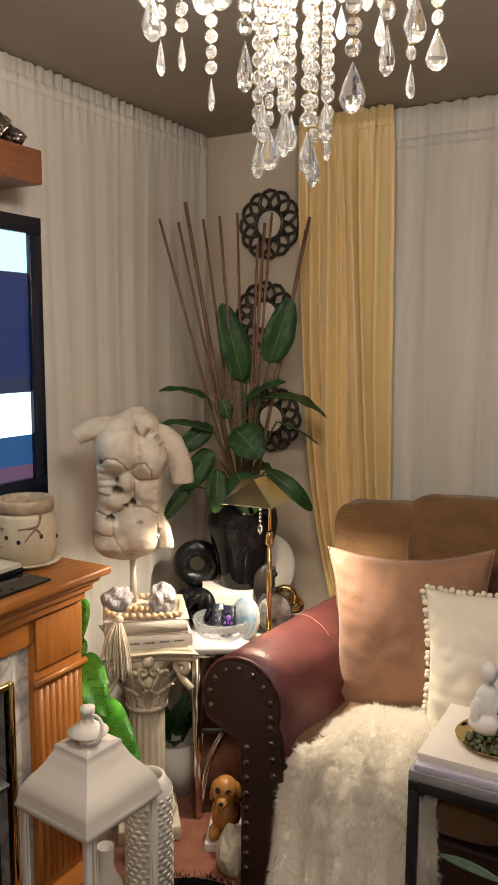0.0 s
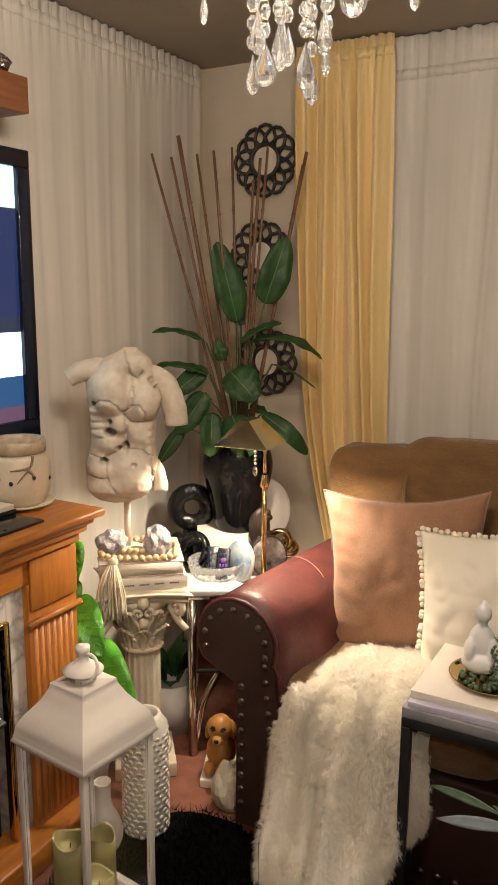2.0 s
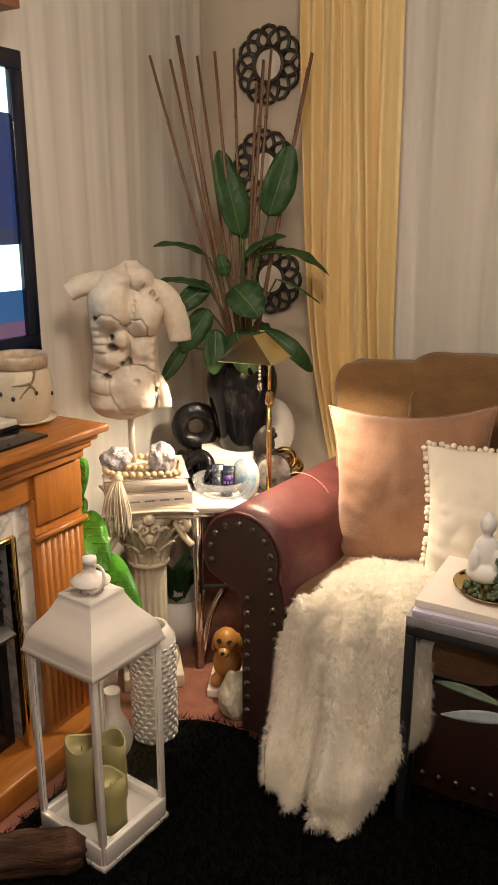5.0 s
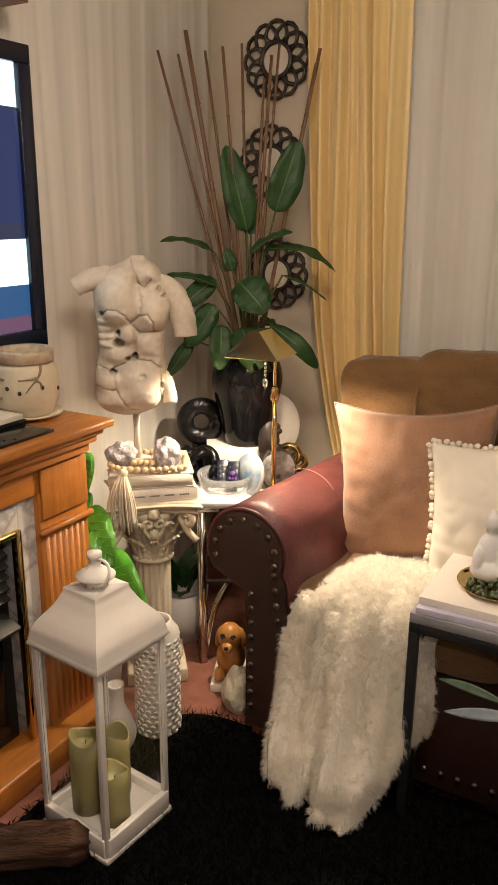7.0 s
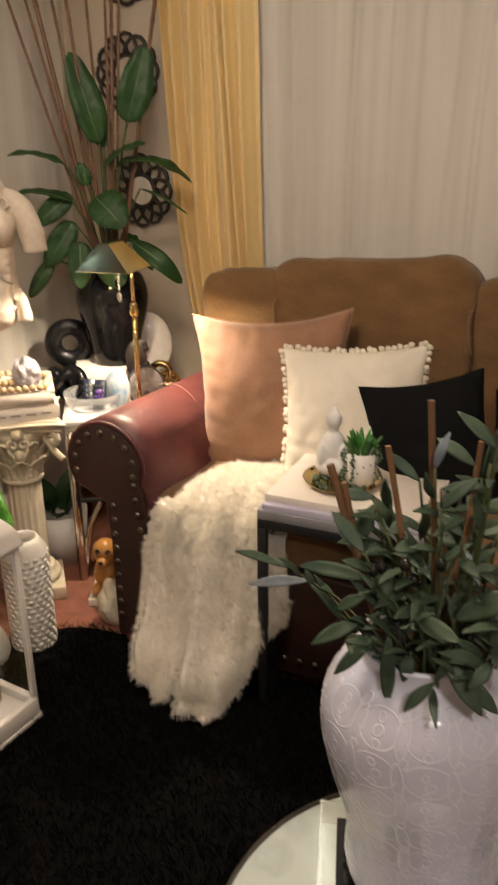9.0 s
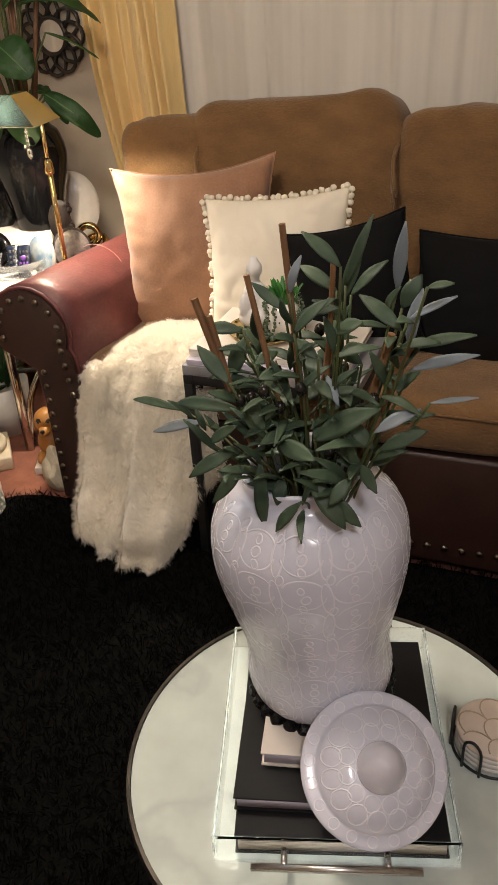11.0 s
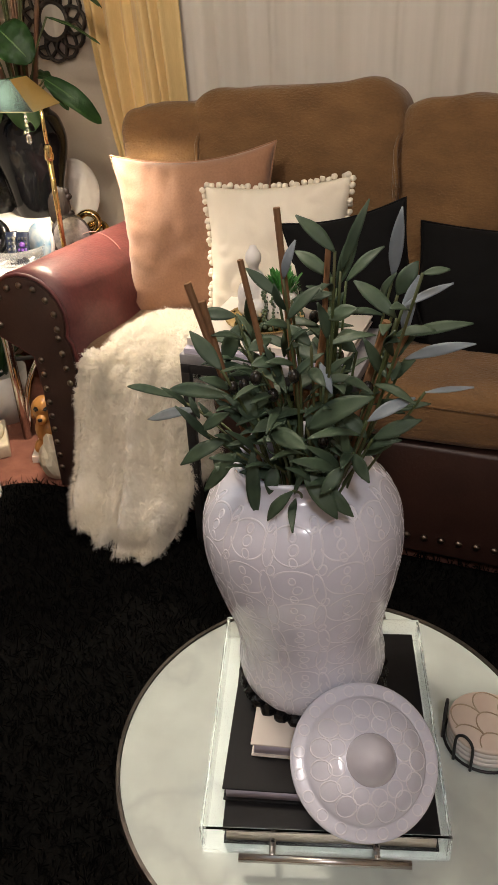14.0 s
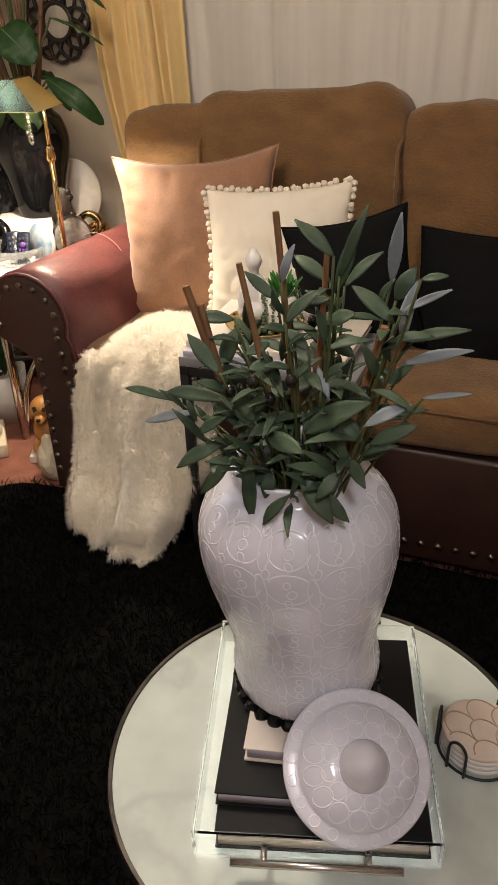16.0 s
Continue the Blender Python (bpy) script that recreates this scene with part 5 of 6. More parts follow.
# glass bowl with remotes
bx, by = on_table(0.105, 0.095)
t = thing("glass_bowl", "pressed clear glass bowl holding remote controls", "bowl", bx, by, 0.604, 0)
pr = smooth_profile([(0.055, 0.004), (0.072, 0.010), (0.088, 0.035), (0.098, 0.074)], 10)
b = lathe([(0, 0.002)] + [tuple(p) for p in pr] + [(0.094, 0.074), (0.083, 0.037), (0.067, 0.014), (0, 0.010)], 60)
for v in b.verts:
    a = math.atan2(v.co.y, v.co.x)
    k = 1 + 0.018 * math.sin(20 * a) * min(1, v.co.z / 0.03)
    v.co.x *= k
    v.co.y *= k
gb = part("bowl", b, M_CUTGLASS, t)
gb.visible_shadow = False
for k, (x, y, z, rx, rz, acc) in enumerate(((-0.012, 0.0, 0.048, 58, 20, False), (0.030, -0.005, 0.050, 62, 8, True), (-0.035, 0.02, 0.040, 40, -30, False))):
    t = thing("remote_control", "black remote control standing in the glass bowl", "remote control", bx + x, by + y, 0.604 + z, 33, group="remotes in the bowl")
    m = pose(0, 0, 0.012, rx, 0, rz - 20)
    part("shell", shifted(box(-0.021, 0.021, -0.055, 0.055, -0.008, 0.008, 0.005), m), M_TVFRAME, t)
    for i in range(5):
        for j in range(3):
            part("button", shifted(box(-0.014 + j * 0.011, -0.007 + j * 0.011, -0.045 + i * 0.018, -0.036 + i * 0.018, 0.008, 0.0105, 0.001), m), M_PURPLE if acc and i == 2 else M_BLACK, t)
    if acc:
        part("button", shifted(blob((0, 0.012, 0.0095), (0.010, 0.010, 0.003)), m), M_PURPLE, t, "purple direction button")

# woven wall rings
def wall_ring(z, x):
    t = thing("woven_ring_mirror", "dark bronze interlaced ring with a small round mirror on the wall", "wall mirror", x, NY - 0.012, z, 0, group="ring mirrors on the wall")
    n, R0, R1 = 12, 0.064, 0.134
    for s in (-1, 1):
        for k in range(n):
            pts = []
            for f in range(9):
                u = f / 8
                a = 6.2832 * k / n + s * (u - 0.5) * 2 * 6.2832 * 1.25 / n
                r = R0 + (R1 - R0) * math.sin(math.pi * u) ** 0.8
                pts.append((r * math.cos(a), -0.006 - 0.003 * s * math.cos(6.28 * u), r * math.sin(a)))
            part("petal", tube(pts, 0.0068, 6), M_BRONZE, t)
    part("inner_ring", ring(0, 0, 0, R0 - 0.002, 0.009, m=pose(0, -0.008, 0, 90, 0, 0)), M_BRONZE, t)
    part("mirror", shifted(lathe([(0, 0), (R0, 0), (R0, 0.003), (0, 0.003)], 40), pose(0, -0.003, 0, 90, 0, 0)), M_MIRROR, t, "small round mirror", False)


M_MIRROR = mat("mirror_silver", (0.85, 0.83, 0.80), (0.84, 0.82, 0.79), 0.02, 1.0, scale=3, rvar=0.01)
for z, x in ((2.065, -1.655), (1.705, -1.672), (1.283, -1.640)):
    wall_ring(z, x)

# floor things between table and sofa
b = None
for at, r, rt in (((0, 0, 0.055), (0.045, 0.055, 0.055), (0, 0, 0)), ((0.0, -0.02, 0.135), (0.037, 0.040, 0.042), (0, 0, 0)), ((0.0, -0.052, 0.120), (0.018, 0.028, 0.015), (15, 0, 0)), ((-0.036, -0.008, 0.125), (0.010, 0.020, 0.034), (0, 12, 0)), ((0.036, -0.008, 0.125), (0.010, 0.020, 0.034), (0, -12, 0)), ((-0.025, -0.05, 0.02), (0.016, 0.03, 0.02), (0, 0, 0)), ((0.025, -0.05, 0.02), (0.016, 0.03, 0.02), (0, 0, 0))):
    b = blob(at, r, b, rt, 3)
for at, r in (((0.0, -0.079, 0.126), (0.0075, 0.006, 0.006)), ((-0.015, -0.056, 0.147), (0.0038, 0.004, 0.0042)), ((0.015, -0.056, 0.147), (0.0038, 0.004, 0.0042))):
    b = blob(at, r, b, (0, 0, 0), 2)
ob = new("dog_figurine", link_mesh("dog_figurine", b, M_DOG))
ob.data.materials.append(M_BLACK)
for p in ob.data.polygons:
    c = ob.matrix_world @ p.center
    if any((c - Vector(q)).length < 0.0070 for q in ((0.0, -0.079, 0.126), (-0.017, -0.055, 0.148), (0.017, -0.055, 0.148))):
        p.material_index = 1
ob.matrix_basis = pose(-1.348, 1.852, 0.028, 0, 0, 20) @ Matrix.Scale(1.1, 4)
tagged(ob, "glossy brown resin dog figurine sitting on a white book", "figurine")
book("floor_book", "white book lying on the carpet under the dog figurine", (-1.335, 1.86, 0.0), 24, 0.075, 0.085, 0.026, M_BOOKW)
for x, y, r, sd in ((-1.243, 1.712, (0.045, 0.05, 0.088), 3),):
    b = blob((0, 0, r[2] * 0.8), r, None, (0, 0, 30), 3, 0.28, 14 + sd)
    for v in b.verts:
        v.co.z = max(0, v.co.z)
    t = thing("white_rock", "rough white stone block on the carpet", "rock", x, y, 0, 10, group="white stones on the carpet")
    part("rock", b, M_STONE, t, "", False)

# ---- sofa ----
SF, SX0, SX1 = 1.605, -1.04, 0.86


def sofa():
    t = thing("sofa", "three-seat sofa in oxblood leather and brown chenille with nailhead trim", "sofa", 0, 0, 0)
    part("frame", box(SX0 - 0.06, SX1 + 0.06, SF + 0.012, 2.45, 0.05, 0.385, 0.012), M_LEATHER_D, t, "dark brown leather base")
    part("back_frame", box(SX0 - 0.10, SX1 + 0.10, 2.40, 2.56, 0.05, 0.95, 0.05), M_LEATHER, t)
    nail = link_mesh("nailhead", blob((0, 0, 0), (0.0100, 0.0065, 0.0100)), M_NAIL)
    for k in range(int((SX1 - SX0 - 0.04) / 0.045)):
        part_at("nailhead", nail, t, Matrix.Translation((SX0 + 0.03 + k * 0.045, SF + 0.010, 0.105)))
    # rolled arms with studded front panels
    for sgn, inner in ((-1, SX0), (1, SX1)):
        cx, cz, R = inner + sgn * 0.115, 0.607, 0.126
        out = [(inner - sgn * 0.030, 0.05), (inner - sgn * 0.028, 0.42), (inner - sgn * 0.018, 0.54)]
        for k in range(15):
            a = math.radians(-20 + k * 16.5)
            out.append((cx - sgn * R * math.cos(a), cz + R * math.sin(a)))
        out += [(inner + sgn * 0.118, 0.49), (inner + sgn * 0.112, 0.40), (inner + sgn * 0.112, 0.05)]
        arm = part("arm", bmesh.new(), M_LEATHER, t)
        b = bmesh.new()
        rows = []
        for i in range(13):
            f = i / 12
            y = SF + 0.022 + f * (2.47 - SF)
            sc = 1.0 - 0.07 * f
            row = []
            for x, z in out:
                zz = z * (1 - 0.06 * f * (z > 0.4))
                px = inner + (x - inner) * (1.04 if f < 0.02 else sc * 1.03)
                if (x - inner) * sgn < 0.03:
                    px -= sgn * 0.055 * min(1, f * 5) * (1 if z < 0.6 else 0.6)
                row.append(b.verts.new((px + 0.003 * noise.noise(Vector((x * 14, y * 9, z * 14))), y, zz + 0.006 * (z > 0.4) + 0.004 * noise.noise(Vector((x * 9, y * 7, z * 9 + 4))))))
            rows.append(row)
        for p, q in zip(rows, rows[1:]):
            for k in range(len(out)):
                b.faces.new((p[k], p[(k + 1) % len(out)], q[(k + 1) % len(out)], q[k]))
        b.faces.new(rows[0])
        b.faces.new(rows[-1][::-1])
        bmesh.ops.recalc_face_normals(b, faces=b.faces)
        b.to_mesh(arm.data)
        b.free()
        arm.data.polygons.foreach_set("use_smooth", [True] * len(arm.data.polygons))
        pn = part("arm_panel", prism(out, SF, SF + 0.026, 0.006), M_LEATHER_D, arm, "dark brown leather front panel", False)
        # piping round the panel
        part("piping", tube([(x, SF + 0.010, z) for x, z in out[1:-1]], 0.0055, 8), M_LEATHER, arm)
        part("stitch", tube([(cx - sgn * (R + 0.004) * math.cos(math.radians(a)), SF + 0.36 + 0.0006 * a, cz + 0.004 + (R - 0.004) * math.sin(math.radians(a))) for a in range(0, 130, 10)], 0.0011, 6), M_CUSHSTITCH, arm, "pale seam stitching")
        studs = []
        for k in range(9):
            a = math.radians(-12 + k * 26)
            studs.append((cx - sgn * (R - 0.028) * math.cos(a), cz + (R - 0.028) * math.sin(a)))
        studs += [(inner + sgn * (0.020 - 0.018 * min(1, k / 4)), 0.560 - k * 0.0455) for k in range(11)]
        studs += [(inner + sgn * 0.092, 0.485 - k * 0.0455) for k in range(9)]
        for x, z in studs:
            part_at("nailhead", nail, arm, Matrix.Translation((x, SF - 0.001, z)))
        part("foot", box(inner + sgn * 0.06 - 0.04, inner + sgn * 0.06 + 0.04, SF + 0.02, SF + 0.10, 0.0, 0.05, 0.008), M_SHELF, t, "turned wooden foot")
        part("foot", box(inner + sgn * 0.06 - 0.04, inner + sgn * 0.06 + 0.04, 2.34, 2.42, 0.0, 0.05, 0.008), M_SHELF, t, "turned wooden foot")
    # seat cushions
    n = 3
    w = (SX1 - SX0) / n
    for k in range(n):
        c = part("seat_cushion", superbox((SX0 + w * (k + 0.5), 1.955, 0.458), (w / 2 - 0.003, 0.345, 0.075), 0.28, None, (0, 0, 0), 40, 22, 0.006, 0.16), M_CHENILLE, t, "brown chenille seat cushion")
        part("piping", tube([(SX0 + w * k + 0.10, 1.613, 0.500), (SX0 + w * (k + 1) - 0.10, 1.613, 0.500)], 0.004, 6), M_CHENILLE, c)
    # back cushions: a narrow wing at each end, three wide ones between
    backs = [(-1.010, 0.142, 0.805, 0.252, -4), (-0.590, 0.345, 0.838, 0.275, -4), (0.045, 0.335, 0.818, 0.268, 0), (0.56, 0.215, 0.83, 0.265, 0), (0.87, 0.125, 0.80, 0.245, 4)]
    for x, hw, z, hh, lean in backs:
        part("back_cushion", superbox((x, 2.36, z), (hw, 0.135, hh), 0.27, None, (-9, lean, 0), 48, 32, 0.020), M_CHENILLE, t, "plump brown chenille back cushion")
    part("side_wing", shifted(box(-0.022, 0.022, -0.11, 0.11, -0.17, 0.17, 0.016, None, 3), pose(-1.128, 2.36, 0.80, -9, -5, 0)), M_LEATHER, t)
    for x in (-0.880, -0.262):
        for k in range(3):
            part("pleat", tube(curve_through([(x + 0.01 * k, 2.30 + 0.02 * k, 1.02 - 0.03 * k), (x - 0.012, 2.235, 0.96 - 0.03 * k), (x + 0.004, 2.215, 0.86 - 0.04 * k)], 6), 0.006, 6), M_CHENILLE, t)
    return t


sofa()


def scatter_cushion(name, label, at, rot, half, puff, material, seed, extras=None, pinch=0.10, crease=0.003, box_edge=0.55):
    """A knife-edge cushion: two puffed faces with pulled corners and creases."""
    t = thing(name, label, "cushion", *at)
    t.matrix_basis = pose(*at, *rot)
    hx, hz = half
    n = 60
    b = bmesh.new()

    def edge(u, v):
        return Vector((hx * u * (1 - pinch * (1 - v * v) * u * u), 0, hz * v * (1 - pinch * (1 - u * u) * v * v)))

    for side in (-1, 1):
        def fn(i, j, side=side):
            u, v = i * 2 - 1, j * 2 - 1
            p = edge(u, v)
            d = ((1 - u * u) * (1 - v * v)) ** box_edge
            cr = 0.012 * noise.noise(Vector((p.x * 26, p.z * 5 + seed, side + 3))) * (abs(v) ** 2.5) + 0.004 * noise.noise(Vector((p.x * 7 + seed, p.z * 9, 2))) + 0.012 * noise.noise(Vector((p.x * 4 + seed, p.z * 30 + p.x * 8, side))) * (abs(u) ** 3.5) + crease * abs(noise.noise(Vector((p.x * 14 + p.z * 9, p.z * 14 - p.x * 6, seed + 8)))) + 0.003 * noise.noise(Vector((p.x * 16, seed, p.z * 16)))
            p.y = side * (puff * d + (cr if d > 0.05 else 0) * min(1, d * 3))
            return p
        b = sheet(fn, n, n, 0, b)
    bmesh.ops.remove_doubles(b, verts=b.verts, dist=1e-4)
    part("cover", b, material, t)
    if extras == "pompom":
        pom = link_mesh("pompom", blob((0, 0, 0), (0.0088, 0.0088, 0.0088), sub=2, rough=0.35, freq=40), M_CREAM)
        for s in range(4):
            for k in range(24):
                f = -1 + 2 * (k + 0.5 + 0.5 * noise.noise(Vector((k * 1.7, s * 3.1, 0)))) / 24
                u, v = [(f, -1), (f, 1), (-1, f), (1, f)][s]
                p = edge(u, v)
                o = Vector((u if s > 1 else 0, 0, v if s < 2 else 0)) * 0.005
                part_at("pompom", pom, t, pose(p.x + o.x, 0.006 * math.sin(k * 2.3 + s), p.z + o.z + 0.003 * math.sin(k * 3.7), 40 * k, 70 * k, 0))
    elif extras:
        pts = [edge(-1 + k / 8, -1) for k in range(16)] + [edge(1, -1 + k / 8) for k in range(16)] + [edge(1 - k / 8, 1) for k in range(16)] + [edge(-1, 1 - k / 8) for k in range(17)]
        part("piping", tube(pts, 0.0035, 6), material, t)
    return t


scatter_cushion("scatter_cushion", "large tan velvet cushion lit from one side on the sofa", (-0.820, 2.052, 0.720), (-15, -4, 12), (0.252, 0.262), 0.122, M_VELVET, 3, "piping", 0.15, 0.003, 0.44)
scatter_cushion("scatter_cushion", "cream cotton cushion edged with pompoms", (-0.530, 1.945, 0.722), (-20, -5, 6), (0.210, 0.205), 0.085, M_CREAM, 9, "pompom", 0.09, 0.014)
scatter_cushion("scatter_cushion", "black velvet cushion against the sofa back", (-0.296, 1.878, 0.700), (-20, -12, 12), (0.165, 0.180), 0.065, M_BLACKCLOTH, 5, "piping", 0.12)
scatter_cushion("scatter_cushion", "wide black velvet cushion against the sofa back", (0.076, 1.975, 0.640), (-22, 2, 4), (0.232, 0.19), 0.095, M_BLACKCLOTH, 7, "piping", 0.08)


# ---- fur throw over the seat and its front ----
def throw():
    t = thing("fur_throw", "ivory faux fur throw draped over the seat down to the rug", "throw blanket", -0.815, 1.60, 0.0)
    keys = curve_through([(0.30, 0.548), (0.18, 0.566), (0.055, 0.552), (-0.022, 0.505), (-0.050, 0.41), (-0.085, 0.28), (-0.145, 0.14), (-0.205, 0.040)], 42)
    m = len(keys) - 1

    def fn(u, v):
        k = min(m - 1, int(v * m))
        p = keys[k].lerp(keys[k + 1], v * m - k)
        f = max(0, (v - 0.36) / 0.64)
        g = min(1, max(0, (v - 0.22) / 0.5))
        g = g * g * (3 - 2 * g)
        x = -0.200 + 0.425 * u + 0.055 * (1 - g) * max(0, 0.6 - u) / 0.6
        y, z = p.x, p.y
        if v < 0.36:
            # the top slopes down to the arm and back under the cushions
            z -= 0.30 * max(0, 0.30 - u) ** 1.5
            y += 0.22 * (0.36 - v) * (u - 0.4)
        fold = 0.040 * math.sin(u * 15 + 0.3 + 0.7 * math.sin(v * 4)) + 0.020 * math.sin(u * 33 + 2 + v * 3) + 0.016 * noise.noise(Vector((u * 6, v * 9, 4)))
        back = max(0, u - 0.72) / 0.28
        y -= fold * (0.12 + 1.30 * f) * (1 - 0.85 * back)
        # beside the table leg the cloth stays close to the seat and ends higher
        y += back * f * (0.07 + 0.18 * f)
        z += back * 0.16 * f * f
        x += 0.015 * math.sin(v * 7 + u * 3) * f - 0.02 * back * f
        if u < 0.25:
            q = (0.25 - u) / 0.25
            y += 0.13 * q * f
            z += 0.07 * q * f * f
        z += 0.014 * noise.noise(Vector((u * 5, v * 6, 1))) + 0.020 * math.sin(u * 15 + 1) * f * (1 - back)
        # a turned-back hem fold low down
        y -= 0.020 * math.exp(-(((f - 0.80) / 0.07) ** 2)) * (1 - back)
        z = max(0.03, z)
        return Vector((x, y, z))
    part("backing", sheet(fn, 60, 64, 0.012), M_THROW, t)
    rng = np.random.default_rng(5)
    P, N = [], []
    for u, v in rng.uniform(0, 1, (90000, 2)):
        p = fn(u, v)
        du, dv = fn(min(1, u + 0.02), v) - fn(max(0, u - 0.02), v), fn(u, min(1, v + 0.03)) - fn(u, max(0, v - 0.03))
        nn = du.cross(dv)
        if nn.length < 1e-9:
            continue
        nn.normalize()
        if nn.y > 0.3 or nn.z < -0.3:
            nn = -nn
        P.append(tuple(p + nn * 0.004))
        N.append(tuple(nn))
    V, F = strands(P, N, 0.018, 0.00055, 0.55, 6, 0.30, 0.55)
    raw_part("fur", V, F, M_FURW, t, "long ivory pile", "stuff")


throw()


# ---- black frame table at the sofa ----
t = thing("sofa_table", "small black steel frame table with a grey top", "side table", 0, 0, 0)
X0, X1, Y0, Y1, ZT = -0.646, -0.190, 1.525, 1.90, 0.600
part("table_top", box(X0, X1, Y0, Y1, ZT - 0.026, ZT, 0.002), M_GREYTOP, t, "grey stone-look top")
fr = None
for x in (X0, X1 - 0.024):
    fr = box(x, x + 0.024, Y0, Y1, ZT - 0.052, ZT - 0.0265, 0.002, fr)
for y in (Y0 + 0.001, Y1 - 0.024):
    fr = box(X0 + 0.024, X1 - 0.024, y, y + 0.024, ZT - 0.052, ZT - 0.0265, 0.002, fr)
part("top_frame", fr, M_BLACK, t)
for x in (X0, X1 - 0.024):
    part("leg", box(x, x + 0.024, Y0, Y0 + 0.020, 0.0, ZT - 0.052, 0.002), M_BLACK, t)
    part("rear_leg", box(x + 0.001, x + 0.023, 1.578, 1.596, 0.0, ZT - 0.052, 0.002), M_BLACK, t)
    part("runner", box(x, x + 0.024, Y0 + 0.020, 1.578, 0.0, 0.020, 0.002), M_BLACK, t)
book("art_book", "large lilac-grey hardback book on the sofa table", (-0.434, 1.690, ZT + 0.001), 2, 0.205, 0.155, 0.015, M_LILAC)
book("art_book", "white hardback book with a lilac edge on the sofa table", (-0.428, 1.698, ZT + 0.017), 0, 0.205, 0.150, 0.019, M_BOOKW)
BZ = ZT + 0.037
t = thing("round_tray", "small gilt tray with pale moss and pebbles", "tray", -0.476, 1.690, BZ)
part("dish", lathe([(0, 0.002), (0.088, 0.002), (0.098, 0.014), (0.102, 0.016), (0.096, 0.010), (0.086, 0.006), (0, 0.006)], 40), M_BRASS, t, "gilt dish")
rng = random.Random(21)
b = None
for k in range(90):
    a, r = rng.uniform(0, 6.28), 0.082 * rng.uniform(0, 1) ** 0.5
    b = blob((r * math.cos(a), r * math.sin(a), 0.011), (0.007, 0.007, 0.006), b, (0, 0, 0), 1)
tagged(part("moss", b, M_MOSS, t, "grey green moss beads"), kind="stuff")
# seated figure, plain
b = None
for at, r in (((0, 0, 0.030), (0.046, 0.038, 0.030)), ((0, 0.004, 0.078), (0.034, 0.026, 0.050)), ((0, 0.004, 0.132), (0.013, 0.013, 0.016)), ((0, 0.002, 0.156), (0.021, 0.021, 0.025)), ((0, 0.006, 0.178), (0.011, 0.011, 0.010)), ((-0.028, -0.012, 0.062), (0.014, 0.020, 0.034)), ((0.028, -0.012, 0.062), (0.014, 0.020, 0.034))):
    b = blob(at, r, b, (0, 0, 0), 3)
ob = new("seated_statuette", link_mesh("seated_statuette", b, mat("matte_white_plaster", (0.80, 0.78, 0.76), (0.74, 0.72, 0.70), 0.6, scale=12, bump=0.15)))
ob.matrix_basis = pose(-0.508, 1.705, BZ + 0.006, 0, 0, 15)
rm = ob.modifiers.new("fuse", "REMESH")
rm.mode, rm.voxel_size, rm.use_smooth_shade = "VOXEL", 0.0035, True
tagged(ob, "small plain white seated statuette on the gilt tray", "statue")
t = thing("succulent_pot", "white speckled pot with green succulents and trailing beads", "potted plant", -0.428, 1.690, BZ + 0.006)
part("pot", lathe([(0, 0), (0.034, 0), (0.040, 0.012), (0.042, 0.088), (0.037, 0.088), (0.036, 0.07), (0, 0.07)], 32), M_POT, t)
for k in range(26):
    a, z = rng.uniform(0, 6.28), rng.uniform(0.012, 0.078)
    part("speckle", blob((0.0415 * math.cos(a), 0.0415 * math.sin(a), z), (0.0024, 0.0024, 0.0024), sub=1), M_BLACK, t)
for k in range(46):
    a, r = rng.uniform(0, 6.28), 0.036 * rng.uniform(0, 1) ** 0.5
    p = Vector((r * math.cos(a), r * math.sin(a), 0.085))
    part("succulent_leaf", leaf(p, p + Vector((0.020 * math.cos(a), 0.020 * math.sin(a), 0.022 + rng.uniform(0, 0.03))), 0.014, 0.1, n=5), M_SUCC, t)
for a0 in (3.4, 3.9, 4.5, 0.2, 6.0):
    for k in range(9):
        part("trailing_bead", blob(((0.044 + 0.006 * math.sin(k)) * math.cos(a0 + 0.05 * math.sin(k * 2)), (0.044 + 0.006 * math.sin(k)) * math.sin(a0), 0.088 - k * 0.008), (0.005, 0.005, 0.005), None, (0, 0, 0), 1), M_MOSS, t)

# ---- shag rug ----
RX0, RX1, RY0, RY1 = -1.490, 1.25, -0.75, 1.655


def rug_out(x, y):
    r = 0.28
    dx, dy = max(RX0 + r - x, x - (RX1 - r), 0), max(RY0 + r - y, y - (RY1 - r), 0)
    return math.hypot(dx, dy) - r


t = thing("shag_rug", "black long pile shag rug on the carpet before the sofa", "rug", 0, 0, 0)
b = bmesh.new()
f = b.faces.new([b.verts.new((((RX1 if c in (0, 1) else RX0) + (-0.28 if c in (0, 1) else 0.28) + 0.27 * math.cos(a)), ((RY1 if c in (0, 3) else RY0) + (-0.28 if c in (0, 3) else 0.28) + 0.27 * math.sin(a)), 0.004)) for c, a in [(q, math.radians({0: 0, 3: 90, 2: 180, 1: 270}[q] + k * 15)) for q in (0, 3, 2, 1) for k in range(7)]])
r = bmesh.ops.extrude_face_region(b, geom=[f])
for v in [g for g in r["geom"] if isinstance(g, bmesh.types.BMVert)]:
    v.co.z = 0.012
part("backing", b, M_RUG, t, "", False)
rn = np.random.default_rng(9)
pts = [(x, y, 0.011) for x, y in np.column_stack([rn.uniform(RX0, RX1 - 0.5, 80000), rn.uniform(-0.1, RY1, 80000)]) if rug_out(x, y) < 0]
